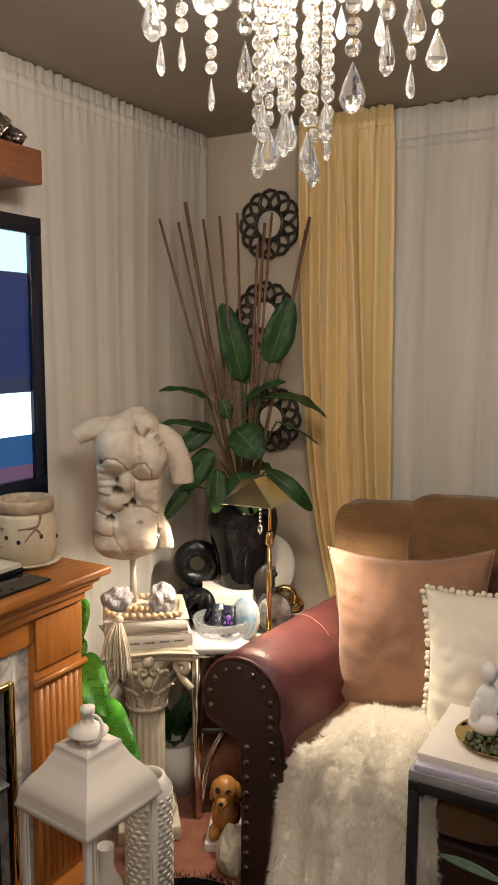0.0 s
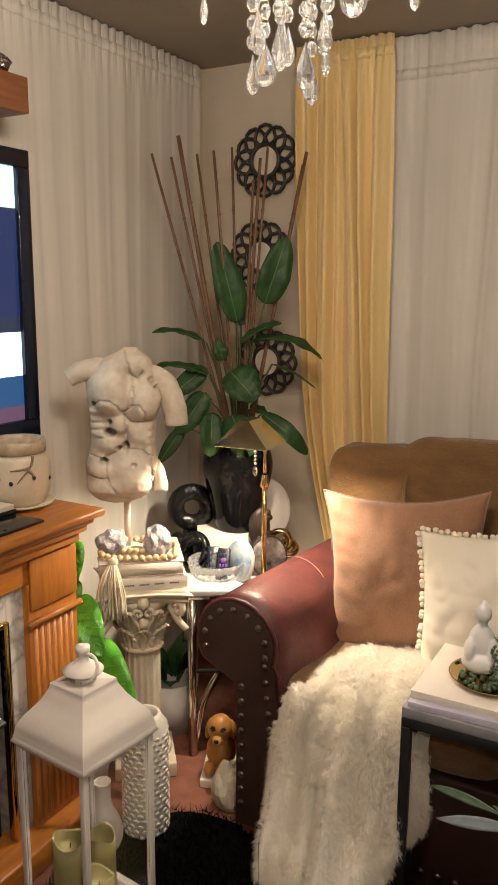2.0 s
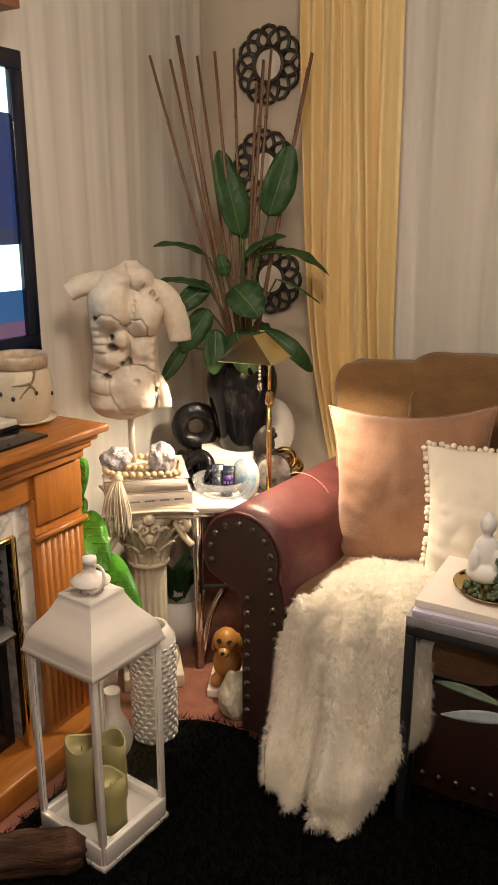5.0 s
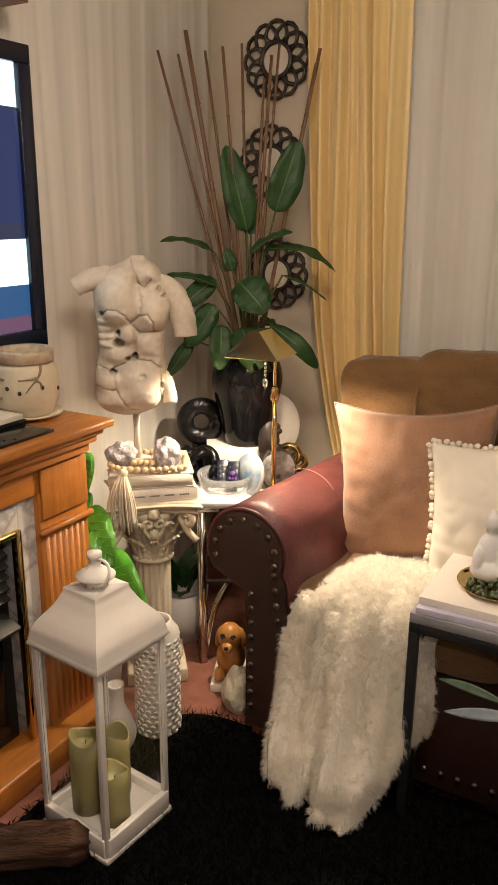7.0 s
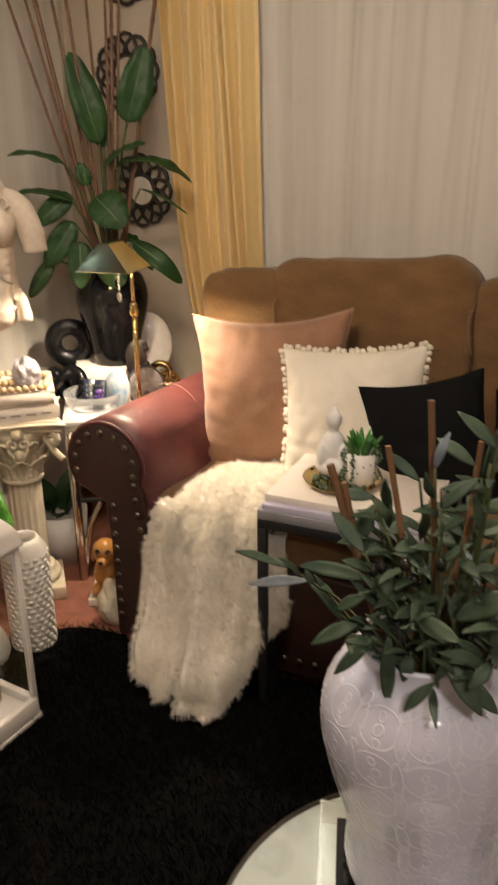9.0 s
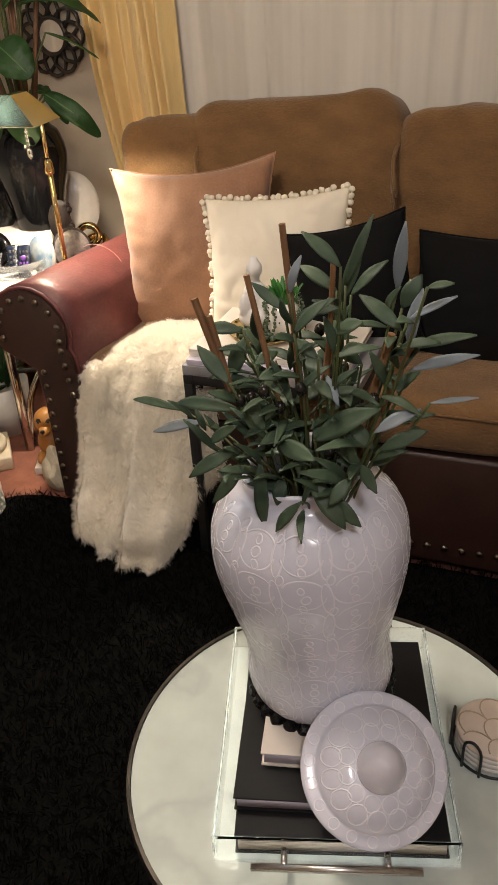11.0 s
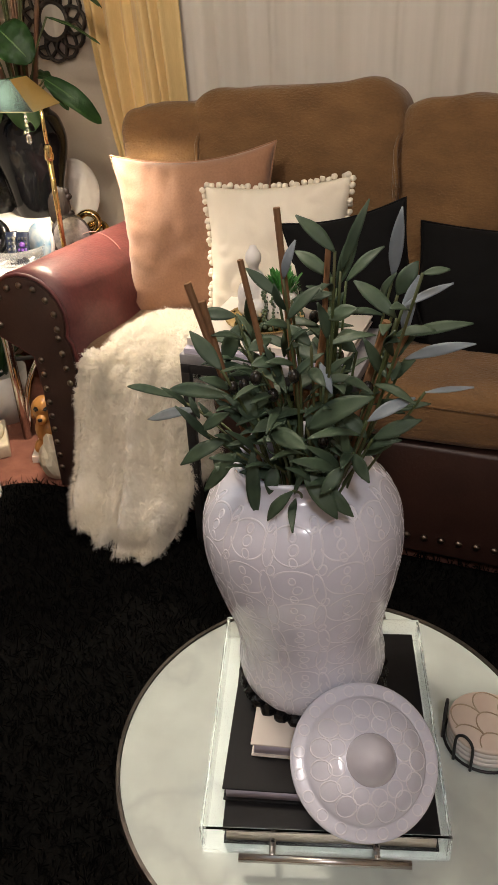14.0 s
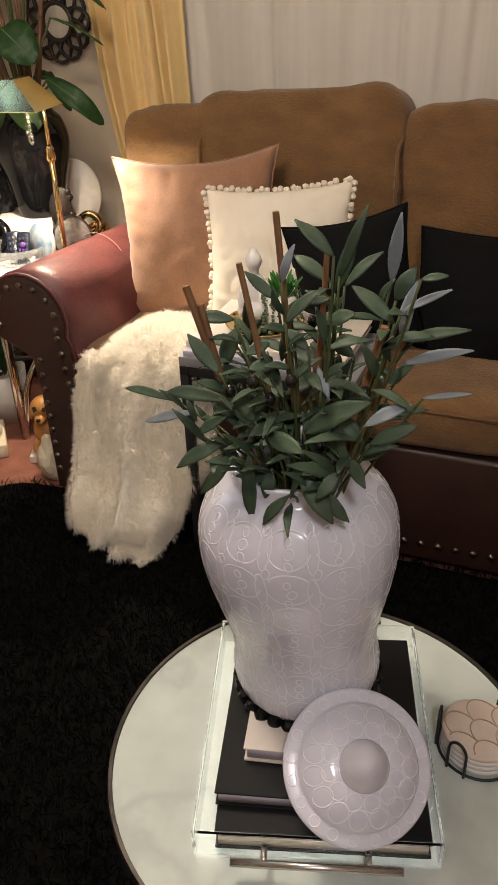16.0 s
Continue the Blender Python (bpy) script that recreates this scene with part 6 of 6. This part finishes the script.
V, F = strands(pts, [(0, 0, 1)] * len(pts), 0.024, 0.0013, 0.1, 10, 0.4, 0.45)
raw_part("shag", V, F, M_FURB, t, "long black pile", "stuff")

# ---- coffee table ----
CT, CZ = (-0.004, 0.665), 0.430
t = thing("coffee_table", "round glass-topped coffee table with a white marble top and dark rim", "coffee table", *CT, 0)
part("table_top", lathe([(0, CZ - 0.022), (0.306, CZ - 0.022), (0.308, CZ - 0.004), (0, CZ - 0.004)], 96), M_TABLETOP, t, "white marble top", False)
part("rim", lathe([(0.308, CZ - 0.026), (0.314, CZ - 0.026), (0.316, CZ - 0.012), (0.314, CZ), (0.309, CZ), (0.308, CZ - 0.026)], 96), M_BRONZE, t, "thin dark metal rim", False)
for k in range(3):
    a = k * 2.094 + 0.5
    part("leg", tube([(0.26 * math.cos(a), 0.26 * math.sin(a), CZ - 0.024), (0.22 * math.cos(a + 0.5), 0.22 * math.sin(a + 0.5), 0.0)], 0.010, 10), M_BRONZE, t)
part("leg_ring", ring(0, 0, 0.03, 0.225, 0.007, seg=60), M_BRONZE, t)

TC, TY = (-0.0195, 0.6850), 17.2
TABLE = CZ - 0.003


def on_tray(x, y):
    v = Matrix.Rotation(radians(TY), 3, "Z") @ Vector((x, y, 0))
    return TC[0] + v.x, TC[1] + v.y


t = thing("acrylic_tray", "clear acrylic tray with brushed steel bar handles", "tray", *TC, TABLE, TY)
hx, hy, th, hh = 0.160, 0.193, 0.0045, 0.050
part("bottom", box(-hx, hx, -hy, hy, 0.0, 0.005, 0.001), M_ACRYL, t, "", False).visible_shadow = False
for x0, x1, y0, y1 in ((-hx, hx, -hy, -hy + th), (-hx, hx, hy - th, hy), (-hx, -hx + th, -hy + th, hy - th), (hx - th, hx, -hy + th, hy - th)):
    part("side", box(x0, x1, y0, y1, 0.0052, hh, 0.001), M_ACRYL, t, "", False).visible_shadow = False
for s in (-1, 1):
    h = part("handle", tube([(-0.108, s * (hy + 0.024), 0.030), (0.108, s * (hy + 0.024), 0.030)], 0.0052, 14), M_STEEL, t, "brushed steel bar handle")
    for x in (-0.066, 0.066):
        part("standoff", tube([(x, s * (hy - 0.002), 0.030), (x, s * (hy + 0.024), 0.030)], 0.0042, 10), M_STEEL, h)

z = TABLE + 0.0055
book("coffee_table_book", "large black hardback book with white pages in the acrylic tray", (*on_tray(0.008, -0.004), z), TY, 0.140, 0.178, 0.030, M_BOOKB, spine="+y")
book("coffee_table_book", "black hardback book with pale pages on the larger book", (*on_tray(-0.024, -0.006), z + 0.031), TY - 2, 0.106, 0.140, 0.026, M_BOOKB, M_LILAC, spine="+y")
book("coffee_table_book", "small white book with lilac pages under the jar", (*on_tray(-0.012, 0.010), z + 0.058), TY - 4, 0.080, 0.108, 0.026, M_BOOKW, M_LILAC, spine="+y")
VZ = z + 0.085
VC = (-0.046, 0.722)

# ginger jar
t = thing("ginger_jar", "pearl white ginger jar with raised curling glaze", "vase", *VC, VZ)
t.matrix_basis = pose(*VC, VZ, 0, -3, 0)
pr = smooth_profile([(0.086, 0.0), (0.099, 0.012), (0.106, 0.04), (0.102, 0.080), (0.106, 0.125), (0.122, 0.19), (0.132, 0.25), (0.128, 0.300), (0.108, 0.336), (0.086, 0.352), (0.080, 0.362), (0.082, 0.378)], 66)
jar = part("jar", lathe([(0, 0)] + [tuple(p) for p in pr] + [(0.074, 0.378), (0.072, 0.355), (0.09, 0.33), (0.0, 0.25)], 72), M_VASE, t)
# raised curls standing proud of the glaze
def jar_r(zz):
    for (r0, z0), (r1, z1) in zip(pr, pr[1:]):
        if z0 <= zz <= z1:
            return r0 + (r1 - r0) * (zz - z0) / max(1e-6, z1 - z0)
    return 0.08


def curl(a0, z0, ra, rz, tw, part_of=(0.0, 1.0)):
    pts = []
    for k in range(21):
        f = 6.2832 * (part_of[0] + (part_of[1] - part_of[0]) * k / 20)
        zz = z0 + rz * math.sin(f)
        r = jar_r(min(max(zz, 0.004), 0.345)) - 0.0015
        a = a0 + (ra * math.cos(f) + tw * math.sin(f)) / r
        pts.append((r * math.cos(a), r * math.sin(a), zz))
    return tube(pts, 0.0020, 6, None, False)


M_CURL = mat("pearl_raised_line", (0.84, 0.84, 0.91), (0.80, 0.80, 0.88), 0.18, scale=20, coat=0.4)
b = bmesh.new()
n = 13
rj = random.Random(31)
for k in range(n):
    a = -math.pi * 0.5 + (k - n / 2) * 2 * math.pi / n
    half = math.pi / n
    for i in range(7):
        zz = 0.030 + i * 0.0475
        if zz > 0.325:
            continue
        w = jar_r(zz) * half
        jx, jz = rj.uniform(-0.03, 0.03), rj.uniform(-0.003, 0.003)
        # two small rings one under the other, a tall lens between columns, and hanging arcs that join them
        b = join(b, curl(a + jx, zz + 0.014 + jz, 0.0042, 0.0048, 0.0))
        b = join(b, curl(a - jx, zz + 0.001 + jz, 0.0058, 0.0060, 0.0012))
        b = join(b, curl(a + 0.6 * jx, zz - 0.013 + jz, 0.0048, 0.0055, -0.0008))
        b = join(b, curl(a + half - jx, zz + 0.024, 0.0050, 0.0065, 0.001))
        b = join(b, curl(a + half + jx, zz + jz, 0.0072, 0.0225, 0.0022 * (-1) ** i))
        b = join(b, curl(a, zz + 0.004, w * 0.86, 0.0205, rj.uniform(-0.002, 0.002), (0.52, 0.98)))
        b = join(b, curl(a, zz + 0.010, w * 0.80, 0.0150, rj.uniform(-0.002, 0.002), (0.06, 0.44)))
tagged(part("raised_relief", b, M_CURL, jar, "fine raised curling lines"), kind="stuff")

# lid leaning on the jar
t = thing("jar_lid", "pearl white domed jar lid with pointed knob leaning there", "lid", 0, 0, 0)
eye_dir = Vector((0.34, -0.51, 0.81)).normalized()
q = eye_dir.to_track_quat("Z", "Y")
t.matrix_basis = Matrix.LocRotScale(Vector((0.070, 0.574, 0.543)), q, None)
lp = smooth_profile([(0.095, -0.010), (0.097, -0.005), (0.094, -0.001), (0.084, 0.001), (0.079, 0.002), (0.074, 0.010), (0.060, 0.022), (0.044, 0.029), (0.030, 0.031)], 34)
lid = part("dome", lathe([(0.0, -0.006), (0.088, -0.010)] + [tuple(p) for p in lp] + [(0, 0.036)], 64), M_VASE, t)
part("knob", lathe([tuple(p) for p in smooth_profile([(0.030, 0.026), (0.0318, 0.033), (0.0300, 0.041), (0.0235, 0.052), (0.014, 0.061), (0.005, 0.066), (0.0001, 0.067)], 24)], 36), mat("pearl_plain_glaze", (0.66, 0.65, 0.71), (0.58, 0.57, 0.64), 0.10, scale=8, coat=0.6), lid, "smooth pointed knob")

b = bmesh.new()
for row, (R, n, ra) in enumerate(((0.044, 12, 0.0090), (0.062, 15, 0.0105), (0.0862, 20, 0.0060))):
    for k in range(n):
        a = 6.2832 * (k + 0.5 * row) / n
        pts = []
        for f in range(15):
            g = 6.2832 * f / 14
            x, y = R * math.cos(a) + ra * math.cos(g) * 1.15, R * math.sin(a) + ra * math.sin(g) * 1.15
            rr = math.hypot(x, y)
            zz = [z0 + (z1 - z0) * (rr - r0) / (r1 - r0 - 1e-9) for (r0, z0), (r1, z1) in zip(lp, lp[1:]) if min(r0, r1) <= rr <= max(r0, r1) and z0 > -0.005]
            if zz:
                pts.append((x, y, max(zz) - 0.0008))
        if len(pts) > 3:
            b = join(b, tube(pts, 0.0014, 6, None, False))
tagged(part("raised_relief", b, M_CURL, lid, "fine raised curling lines"), kind="stuff")

# black beads round the jar's foot
t = thing("lava_beads", "string of black faceted beads round the foot of the jar", "bead string", *VC, VZ)
bead = link_mesh("bead", blob((0, 0, 0), (0.0118, 0.0118, 0.0118), rough=0.3, freq=30), M_LAVA, False)
for k in range(29):
    a = 6.2832 * k / 29
    part_at("bead", bead, t, pose(0.099 * math.cos(a), 0.099 * math.sin(a), 0.006 if abs(a - 4.4) > 1.5 else -0.002, 40 * k, 25 * k, 0))

# coasters
t = thing("coaster_holder", "black wire holder with a stack of coasters", "coaster holder", 0.208, 0.752, TABLE, 30)
for a in (150, 215, 30, 330):
    ca, sa = math.cos(math.radians(a)), math.sin(math.radians(a))
    tx, ty = -sa * 0.014, ca * 0.014
    r = 0.059
    part("wire_loop", tube(curve_through([(r * ca + tx, r * sa + ty, 0.0), (r * ca + tx, r * sa + ty, 0.04), (r * ca + tx * 0.7, r * sa + ty * 0.7, 0.054), (r * ca, r * sa, 0.060), (r * ca - tx * 0.7, r * sa - ty * 0.7, 0.054), (r * ca - tx, r * sa - ty, 0.04), (r * ca - tx, r * sa - ty, 0.0)], 24), 0.0022, 8), M_BLACK, t)
part("wire_base", ring(0, 0, 0.003, 0.058, 0.0022, seg=40), M_BLACK, t)
for k in range(4):
    c = thing("coaster", "round pale coaster with inlaid scallop lines" if k == 3 else "round white stone coaster in the stack", "coaster", 0.208, 0.752, TABLE + 0.006 + k * 0.0092, 30 + k * 7, group="coasters in the holder")
    part("disc", lathe([(0, 0), (0.052, 0), (0.0545, 0.002), (0.0545, 0.007), (0.052, 0.009), (0, 0.009)], 48), M_COASTER if k == 3 else M_CSTONE, c)
    if k == 3:
        for ry, off in ((-0.045, 0.0), (-0.015, 0.021), (0.015, 0.0), (0.045, 0.021)):
            for rx in (-0.063, -0.021, 0.021, 0.063):
                pts = [(rx + off + 0.021 * math.cos(f), ry + 0.030 * math.sin(f), 0.0092) for f in [math.pi * j / 12 for j in range(13)]]
                pts = [q for q in pts if math.hypot(q[0], q[1]) < 0.052]
                if len(pts) > 2:
                    part("inlay", tube(pts, 0.0011, 5), M_BURNRIM, c)


# olive branches in the jar
def olive():
    t = thing("olive_branches", "olive branches with cut twigs and black olives in the jar", "plant", VC[0] - 0.012, VC[1], VZ + 0.25)
    rng = random.Random(17)
    # cut twigs: tip, lower point, radius
    twigs = [
        (-0.13, -0.022, 0.346, -0.085, -0.022, 0.207, 0.0049),
        (-0.113, -0.022, 0.326, -0.085, -0.022, 0.207, 0.0043),
        (-0.063, -0.022, 0.379, -0.026, -0.022, 0.2, 0.0038),
        (-0.019, -0.022, 0.438, 0.002, -0.022, 0.204, 0.0039),
        (0.124, -0.022, 0.32, 0.069, -0.022, 0.159, 0.0057),
        (0.102, -0.022, 0.325, 0.065, -0.022, 0.182, 0.0046),
        (0.035, -0.022, 0.321, 0.02, -0.022, 0.206, 0.0047),
        (0.037, -0.022, 0.399, 0.031, -0.022, 0.281, 0.0033),
    ]
    for x, y, z, x1, y1, z1, r in twigs:
        part("twig", tube([(x1 * 0.3, y1 * 0.3, 0.02), (x1, y1, z1), (x, y, z)], [r, r, r * 0.95], 9), M_TWIG, t, "", False)
    n = 0
    # leaves: base, tip, width, silvery underside or not
    crown = [
        (0.047, -0.008, 0.37, 0.072, 0.009, 0.444, 0.015, 0),
        (0.038, 0.01, 0.344, 0.055, 0.034, 0.411, 0.02, 0),
        (0.05, 0.004, 0.355, 0.086, 0.027, 0.389, 0.017, 0),
        (0.059, -0.074, 0.413, 0.016, -0.065, 0.443, 0.019, 0),
        (0.027, 0.027, 0.35, -0.021, 0.041, 0.372, 0.021, 0),
        (0.097, 0.022, 0.357, 0.104, 0.02, 0.435, 0.019, 1),
        (0.122, -0.025, 0.313, 0.134, -0.023, 0.379, 0.021, 1),
        (0.111, -0.017, 0.353, 0.128, -0.005, 0.387, 0.025, 0),
        (0.145, -0.076, 0.399, 0.17, -0.074, 0.404, 0.011, 0),
        (0.123, -0.046, 0.353, 0.168, -0.024, 0.373, 0.011, 1),
        (0.116, 0.007, 0.297, 0.189, 0.007, 0.319, 0.018, 0),
    ]
    flank = [
        (0.118, 0.011, 0.268, 0.194, 0.01, 0.295, 0.018, 1),
        (0.146, -0.009, 0.24, 0.198, -0.01, 0.254, 0.009, 1),
        (0.123, -0.077, 0.352, 0.074, -0.056, 0.378, 0.021, 0),
        (0.103, -0.101, 0.246, 0.147, -0.077, 0.267, 0.019, 1),
        (0.089, 0.019, 0.193, 0.149, 0.023, 0.209, 0.016, 0),
        (0.106, -0.085, 0.216, 0.154, -0.07, 0.239, 0.021, 0),
        (0.093, -0.065, 0.181, 0.131, -0.049, 0.21, 0.024, 0),
        (0.044, 0.029, 0.245, -0.033, 0.051, 0.247, 0.033, 0),
        (0.036, -0.094, 0.222, 0.11, -0.094, 0.271, 0.033, 0),
        (0.049, -0.061, 0.338, 0.081, -0.064, 0.353, 0.022, 0),
        (0.035, -0.044, 0.278, 0.054, -0.061, 0.25, 0.014, 1),
    ]
    heart = [
        (0.01, -0.077, 0.339, 0.044, -0.061, 0.373, 0.019, 0),
        (0.002, -0.04, 0.345, 0.048, -0.036, 0.355, 0.017, 0),
        (-0.032, 0.013, 0.327, -0.075, 0.022, 0.354, 0.018, 0),
        (-0.006, -0.042, 0.369, 0.006, -0.033, 0.409, 0.014, 1),
        (-0.081, 0.001, 0.302, -0.13, -0.003, 0.299, 0.022, 0),
        (-0.068, 0.03, 0.273, -0.076, 0.026, 0.318, 0.021, 0),
        (-0.102, 0.005, 0.234, -0.085, 0.026, 0.284, 0.028, 0),
        (-0.07, -0.075, 0.269, -0.115, -0.056, 0.303, 0.023, 0),
        (-0.225, 0.105, 0.118, -0.335, 0.152, 0.096, 0.017, 0),
        (-0.200, 0.115, 0.098, -0.336, 0.200, 0.012, 0.024, 1),
        (-0.066, -0.057, 0.226, -0.16, -0.033, 0.209, 0.024, 0),
    ]
    skirt = [
        (-0.037, -0.055, 0.202, -0.075, -0.038, 0.235, 0.028, 0),
        (-0.07, -0.065, 0.176, -0.125, -0.09, 0.141, 0.023, 0),
        (-0.053, -0.086, 0.169, -0.094, -0.097, 0.114, 0.021, 0),
        (-0.037, -0.075, 0.173, -0.031, -0.086, 0.085, 0.023, 0),
        (0.024, -0.11, 0.148, -0.005, -0.117, 0.105, 0.019, 0),
        (0.03, -0.095, 0.175, 0.076, -0.112, 0.122, 0.031, 0),
        (0.052, -0.095, 0.156, 0.092, -0.102, 0.122, 0.022, 0),
        (0.089, -0.096, 0.201, 0.113, -0.122, 0.184, 0.018, 0),
        (-0.002, -0.108, 0.222, 0.05, -0.139, 0.225, 0.026, 0),
        (0.002, -0.062, 0.209, -0.03, -0.092, 0.203, 0.024, 0),
        (0.044, -0.063, 0.187, 0.06, -0.082, 0.146, 0.021, 0),
    ]
    filling = [
        (-0.017, -0.032, 0.266, -0.041, -0.06, 0.27, 0.024, 0),
        (-0.015, -0.012, 0.219, 0.022, 0.008, 0.237, 0.023, 0),
        (-0.031, -0.027, 0.217, -0.06, -0.049, 0.198, 0.023, 0),
        (0.064, -0.071, 0.239, 0.098, -0.078, 0.212, 0.024, 0),
        (0.034, -0.073, 0.311, 0.006, -0.064, 0.327, 0.018, 0),
        (0.061, 0.015, 0.268, 0.027, 0.014, 0.286, 0.021, 0),
        (-0.014, -0.065, 0.147, -0.016, -0.081, 0.116, 0.023, 0),
        (0.081, -0.107, 0.19, 0.062, -0.129, 0.164, 0.02, 0),
        (-0.104, -0.07, 0.183, -0.067, -0.066, 0.21, 0.02, 0),
        (-0.057, -0.027, 0.273, -0.037, -0.002, 0.279, 0.02, 0),
    ]
    for row in crown + flank + heart + skirt + filling:
        base, tip = Vector(row[:3]), Vector(row[3:6])
        low = Vector((base.x * 0.35, base.y * 0.35, 0.06))
        st = part("branch", tube(curve_through([low, low.lerp(base, 0.55) + Vector((0.006, 0, 0.012)), base], 8), 0.0017, 6), M_STEM, t)
        part("leaf", leaf(base, tip, row[6] * 0.78, rng.uniform(0.03, 0.16), (rng.uniform(-0.35, 0.35), -0.75, 0.75), 0.13, 11, None, 0.03, 0.95, 0.8), M_OLIVEB if row[7] else M_OLIVE, st)
        for k in range(2):
            q = low.lerp(base, 0.72 + 0.16 * k)
            d = Vector((rng.uniform(-1, 1), rng.uniform(-1.1, 0.3), rng.uniform(-0.1, 1.0))).normalized()
            part("leaf", leaf(q, q + d * rng.uniform(0.035, 0.065), rng.uniform(0.009, 0.015), 0.14, (rng.uniform(-0.4, 0.4), -0.6, 1), 0.12, 9, None, 0.03, 0.95, 0.8), M_OLIVE, st)
    # shorter leaves inside the bunch
    for s in range(15):
        a = rng.uniform(0, 6.28)
        out = rng.uniform(0.02, 0.11)
        e = Vector((out * math.cos(a), 0.02 + out * math.sin(a) * 0.8, 0.16 + rng.uniform(0.0, 0.12)))
        pts = curve_through([(0.25 * e.x, 0.25 * e.y, 0.06), (0.5 * e.x, 0.5 * e.y, 0.06 + 0.62 * (e.z - 0.06)), tuple(e)], 8)
        br = part("branch", tube(pts, [0.0022 - 0.001 * k / (len(pts) - 1) for k in range(len(pts))], 6), M_STEM, t)
        for k in range(5):
            p = pts[min(len(pts) - 1, int((0.4 + 0.12 * k) * (len(pts) - 1)))]
            b2, el, L = a + rng.uniform(-1.5, 1.5), rng.uniform(-0.3, 0.8), rng.uniform(0.045, 0.08)
            d = Vector((math.cos(b2) * math.cos(el), math.sin(b2) * math.cos(el), math.sin(el)))
            part("leaf", leaf(p, p + d * L, rng.uniform(0.010, 0.016), 0.14, (rng.uniform(-0.4, 0.4), -0.4, 1), 0.12, 9, None, 0.03, 0.95, 0.8), M_OLIVE, br)
    for k in range(17):
        a, r = rng.uniform(0, 6.28), rng.uniform(0.02, 0.11)
        part("olive", blob((r * math.cos(a), r * math.sin(a) - 0.02, rng.uniform(0.15, 0.30)), (0.0066, 0.0066, 0.0088), sub=2), M_FRUIT, t)


olive()


# ---- crystal chandelier ----
def chandelier():
    t = thing("chandelier", "crystal chandelier with strings of clear beads and teardrops", "chandelier", *CHAND, 0)
    part("canopy", lathe([(0, H), (0.07, H), (0.066, H - 0.018), (0.03, H - 0.03), (0, H - 0.03)], 36), M_CHROME, t)
    part("stem", tube([(0, 0, H - 0.03), (0, 0, 2.16)], 0.008, 10), M_CHROME, t)
    part("outer_hoop", ring(0, 0, 2.17, 0.205, 0.006, seg=56), M_CHROME, t)
    part("inner_hoop", ring(0, 0, 2.175, 0.052, 0.005, seg=36), M_CHROME, t)
    for k in range(6):
        a = k * 1.0472
        part("arm", tube(curve_through([(0, 0, 2.19), (0.10 * math.cos(a), 0.10 * math.sin(a), 2.215), (0.205 * math.cos(a), 0.205 * math.sin(a), 2.17)], 10), 0.004, 8), M_CHROME, t)
    for k in range(6):
        a = k * 1.047 + 0.4
        bl = part("bulb", blob((0.12 * math.cos(a), 0.12 * math.sin(a), 2.20 - 0.03 * (k % 2)), (0.014, 0.014, 0.026)), glow("chandelier_bulb", (1.0, 0.92, 0.84), 50.0), t, "warm lit candle bulb")
        bl.visible_shadow = False

    def bead_mesh(r, flat):
        b = bmesh.new()
        bmesh.ops.create_uvsphere(b, u_segments=8, v_segments=5, radius=r)
        for v in b.verts:
            v.co.y *= flat
        return link_mesh("bead", b, M_CRYSTAL, False)

    bead = bead_mesh(0.0104, 0.72)

    def drop_mesh(w, L):
        b = bmesh.new()
        prof = [(0.0001, 0), (w * 0.30, -L * 0.18), (w * 0.72, -L * 0.45), (w, -L * 0.70), (w * 0.78, -L * 0.88), (w * 0.3, -L * 0.985), (0.0001, -L)]
        b = lathe(prof, 9)
        for v in b.verts:
            v.co.y *= 0.62
        return link_mesh("teardrop", b, M_CRYSTAL, False)

    big, slim = drop_mesh(0.0165, 0.058), drop_mesh(0.0100, 0.052)
    link = link_mesh("link", ring(0, 0, 0, 0.0045, 0.0007, seg=10, sides=5, m=pose(0, 0, 0, 90, 0, 0)), M_BRASS)
    rng = random.Random(41)

    def string(x, y, z0, n, drop, step=0.0235):
        a = rng.uniform(0, 180)
        for i in range(n):
            o = part_at("bead", bead, t, pose(x, y, z0 - 0.012 - i * step, 0, 0, a + rng.uniform(-25, 25)))
            o.visible_shadow = False
            part_at("link", link, t, pose(x, y, z0 - i * step - 0.0005, 0, 0, a + 90))
        L = 0.058 if drop is big else 0.052
        o = part_at("teardrop", drop, t, pose(x, y, z0 - n * step - 0.003, 0, 0, rng.uniform(0, 180)))
        o.visible_shadow = False

    # outer circle, uneven lengths: bearing, beads, big drop or slim
    for a, n, wide in ((3.31, 5, 0), (4.08, 5, 1), (3.03, 4, 0), (2.73, 6, 0), (4.75, 5, 1), (4.90, 9, 1), (1.66, 1, 0), (5.52, 10, 1), (5.74, 8, 1), (1.00, 6, 0), (5.97, 6, 1), (0.63, 5, 1), (2.20, 3, 1), (1.32, 2, 0), (3.70, 2, 1), (0.10, 3, 0)):
        string(0.205 * math.cos(a), 0.205 * math.sin(a), 2.165, n, big if wide else slim)
    # middle circle
    for k in range(8):
        a = 6.2832 * k / 8 + 0.3
        string(0.13 * math.cos(a), 0.13 * math.sin(a), 2.17, (2, 1, 3, 1)[k % 4], big if k % 3 else slim)
    # central cascade
    for k in range(9):
        a = 6.2832 * k / 9
        string(0.050 * math.cos(a), 0.050 * math.sin(a), 2.172, 10 + (k % 3), big if k % 2 == 0 else slim)
    for k in range(3):
        a = 6.2832 * k / 3 + 0.4
        string(0.022 * math.cos(a), 0.022 * math.sin(a), 2.172, 9 + k % 3, slim)


chandelier()
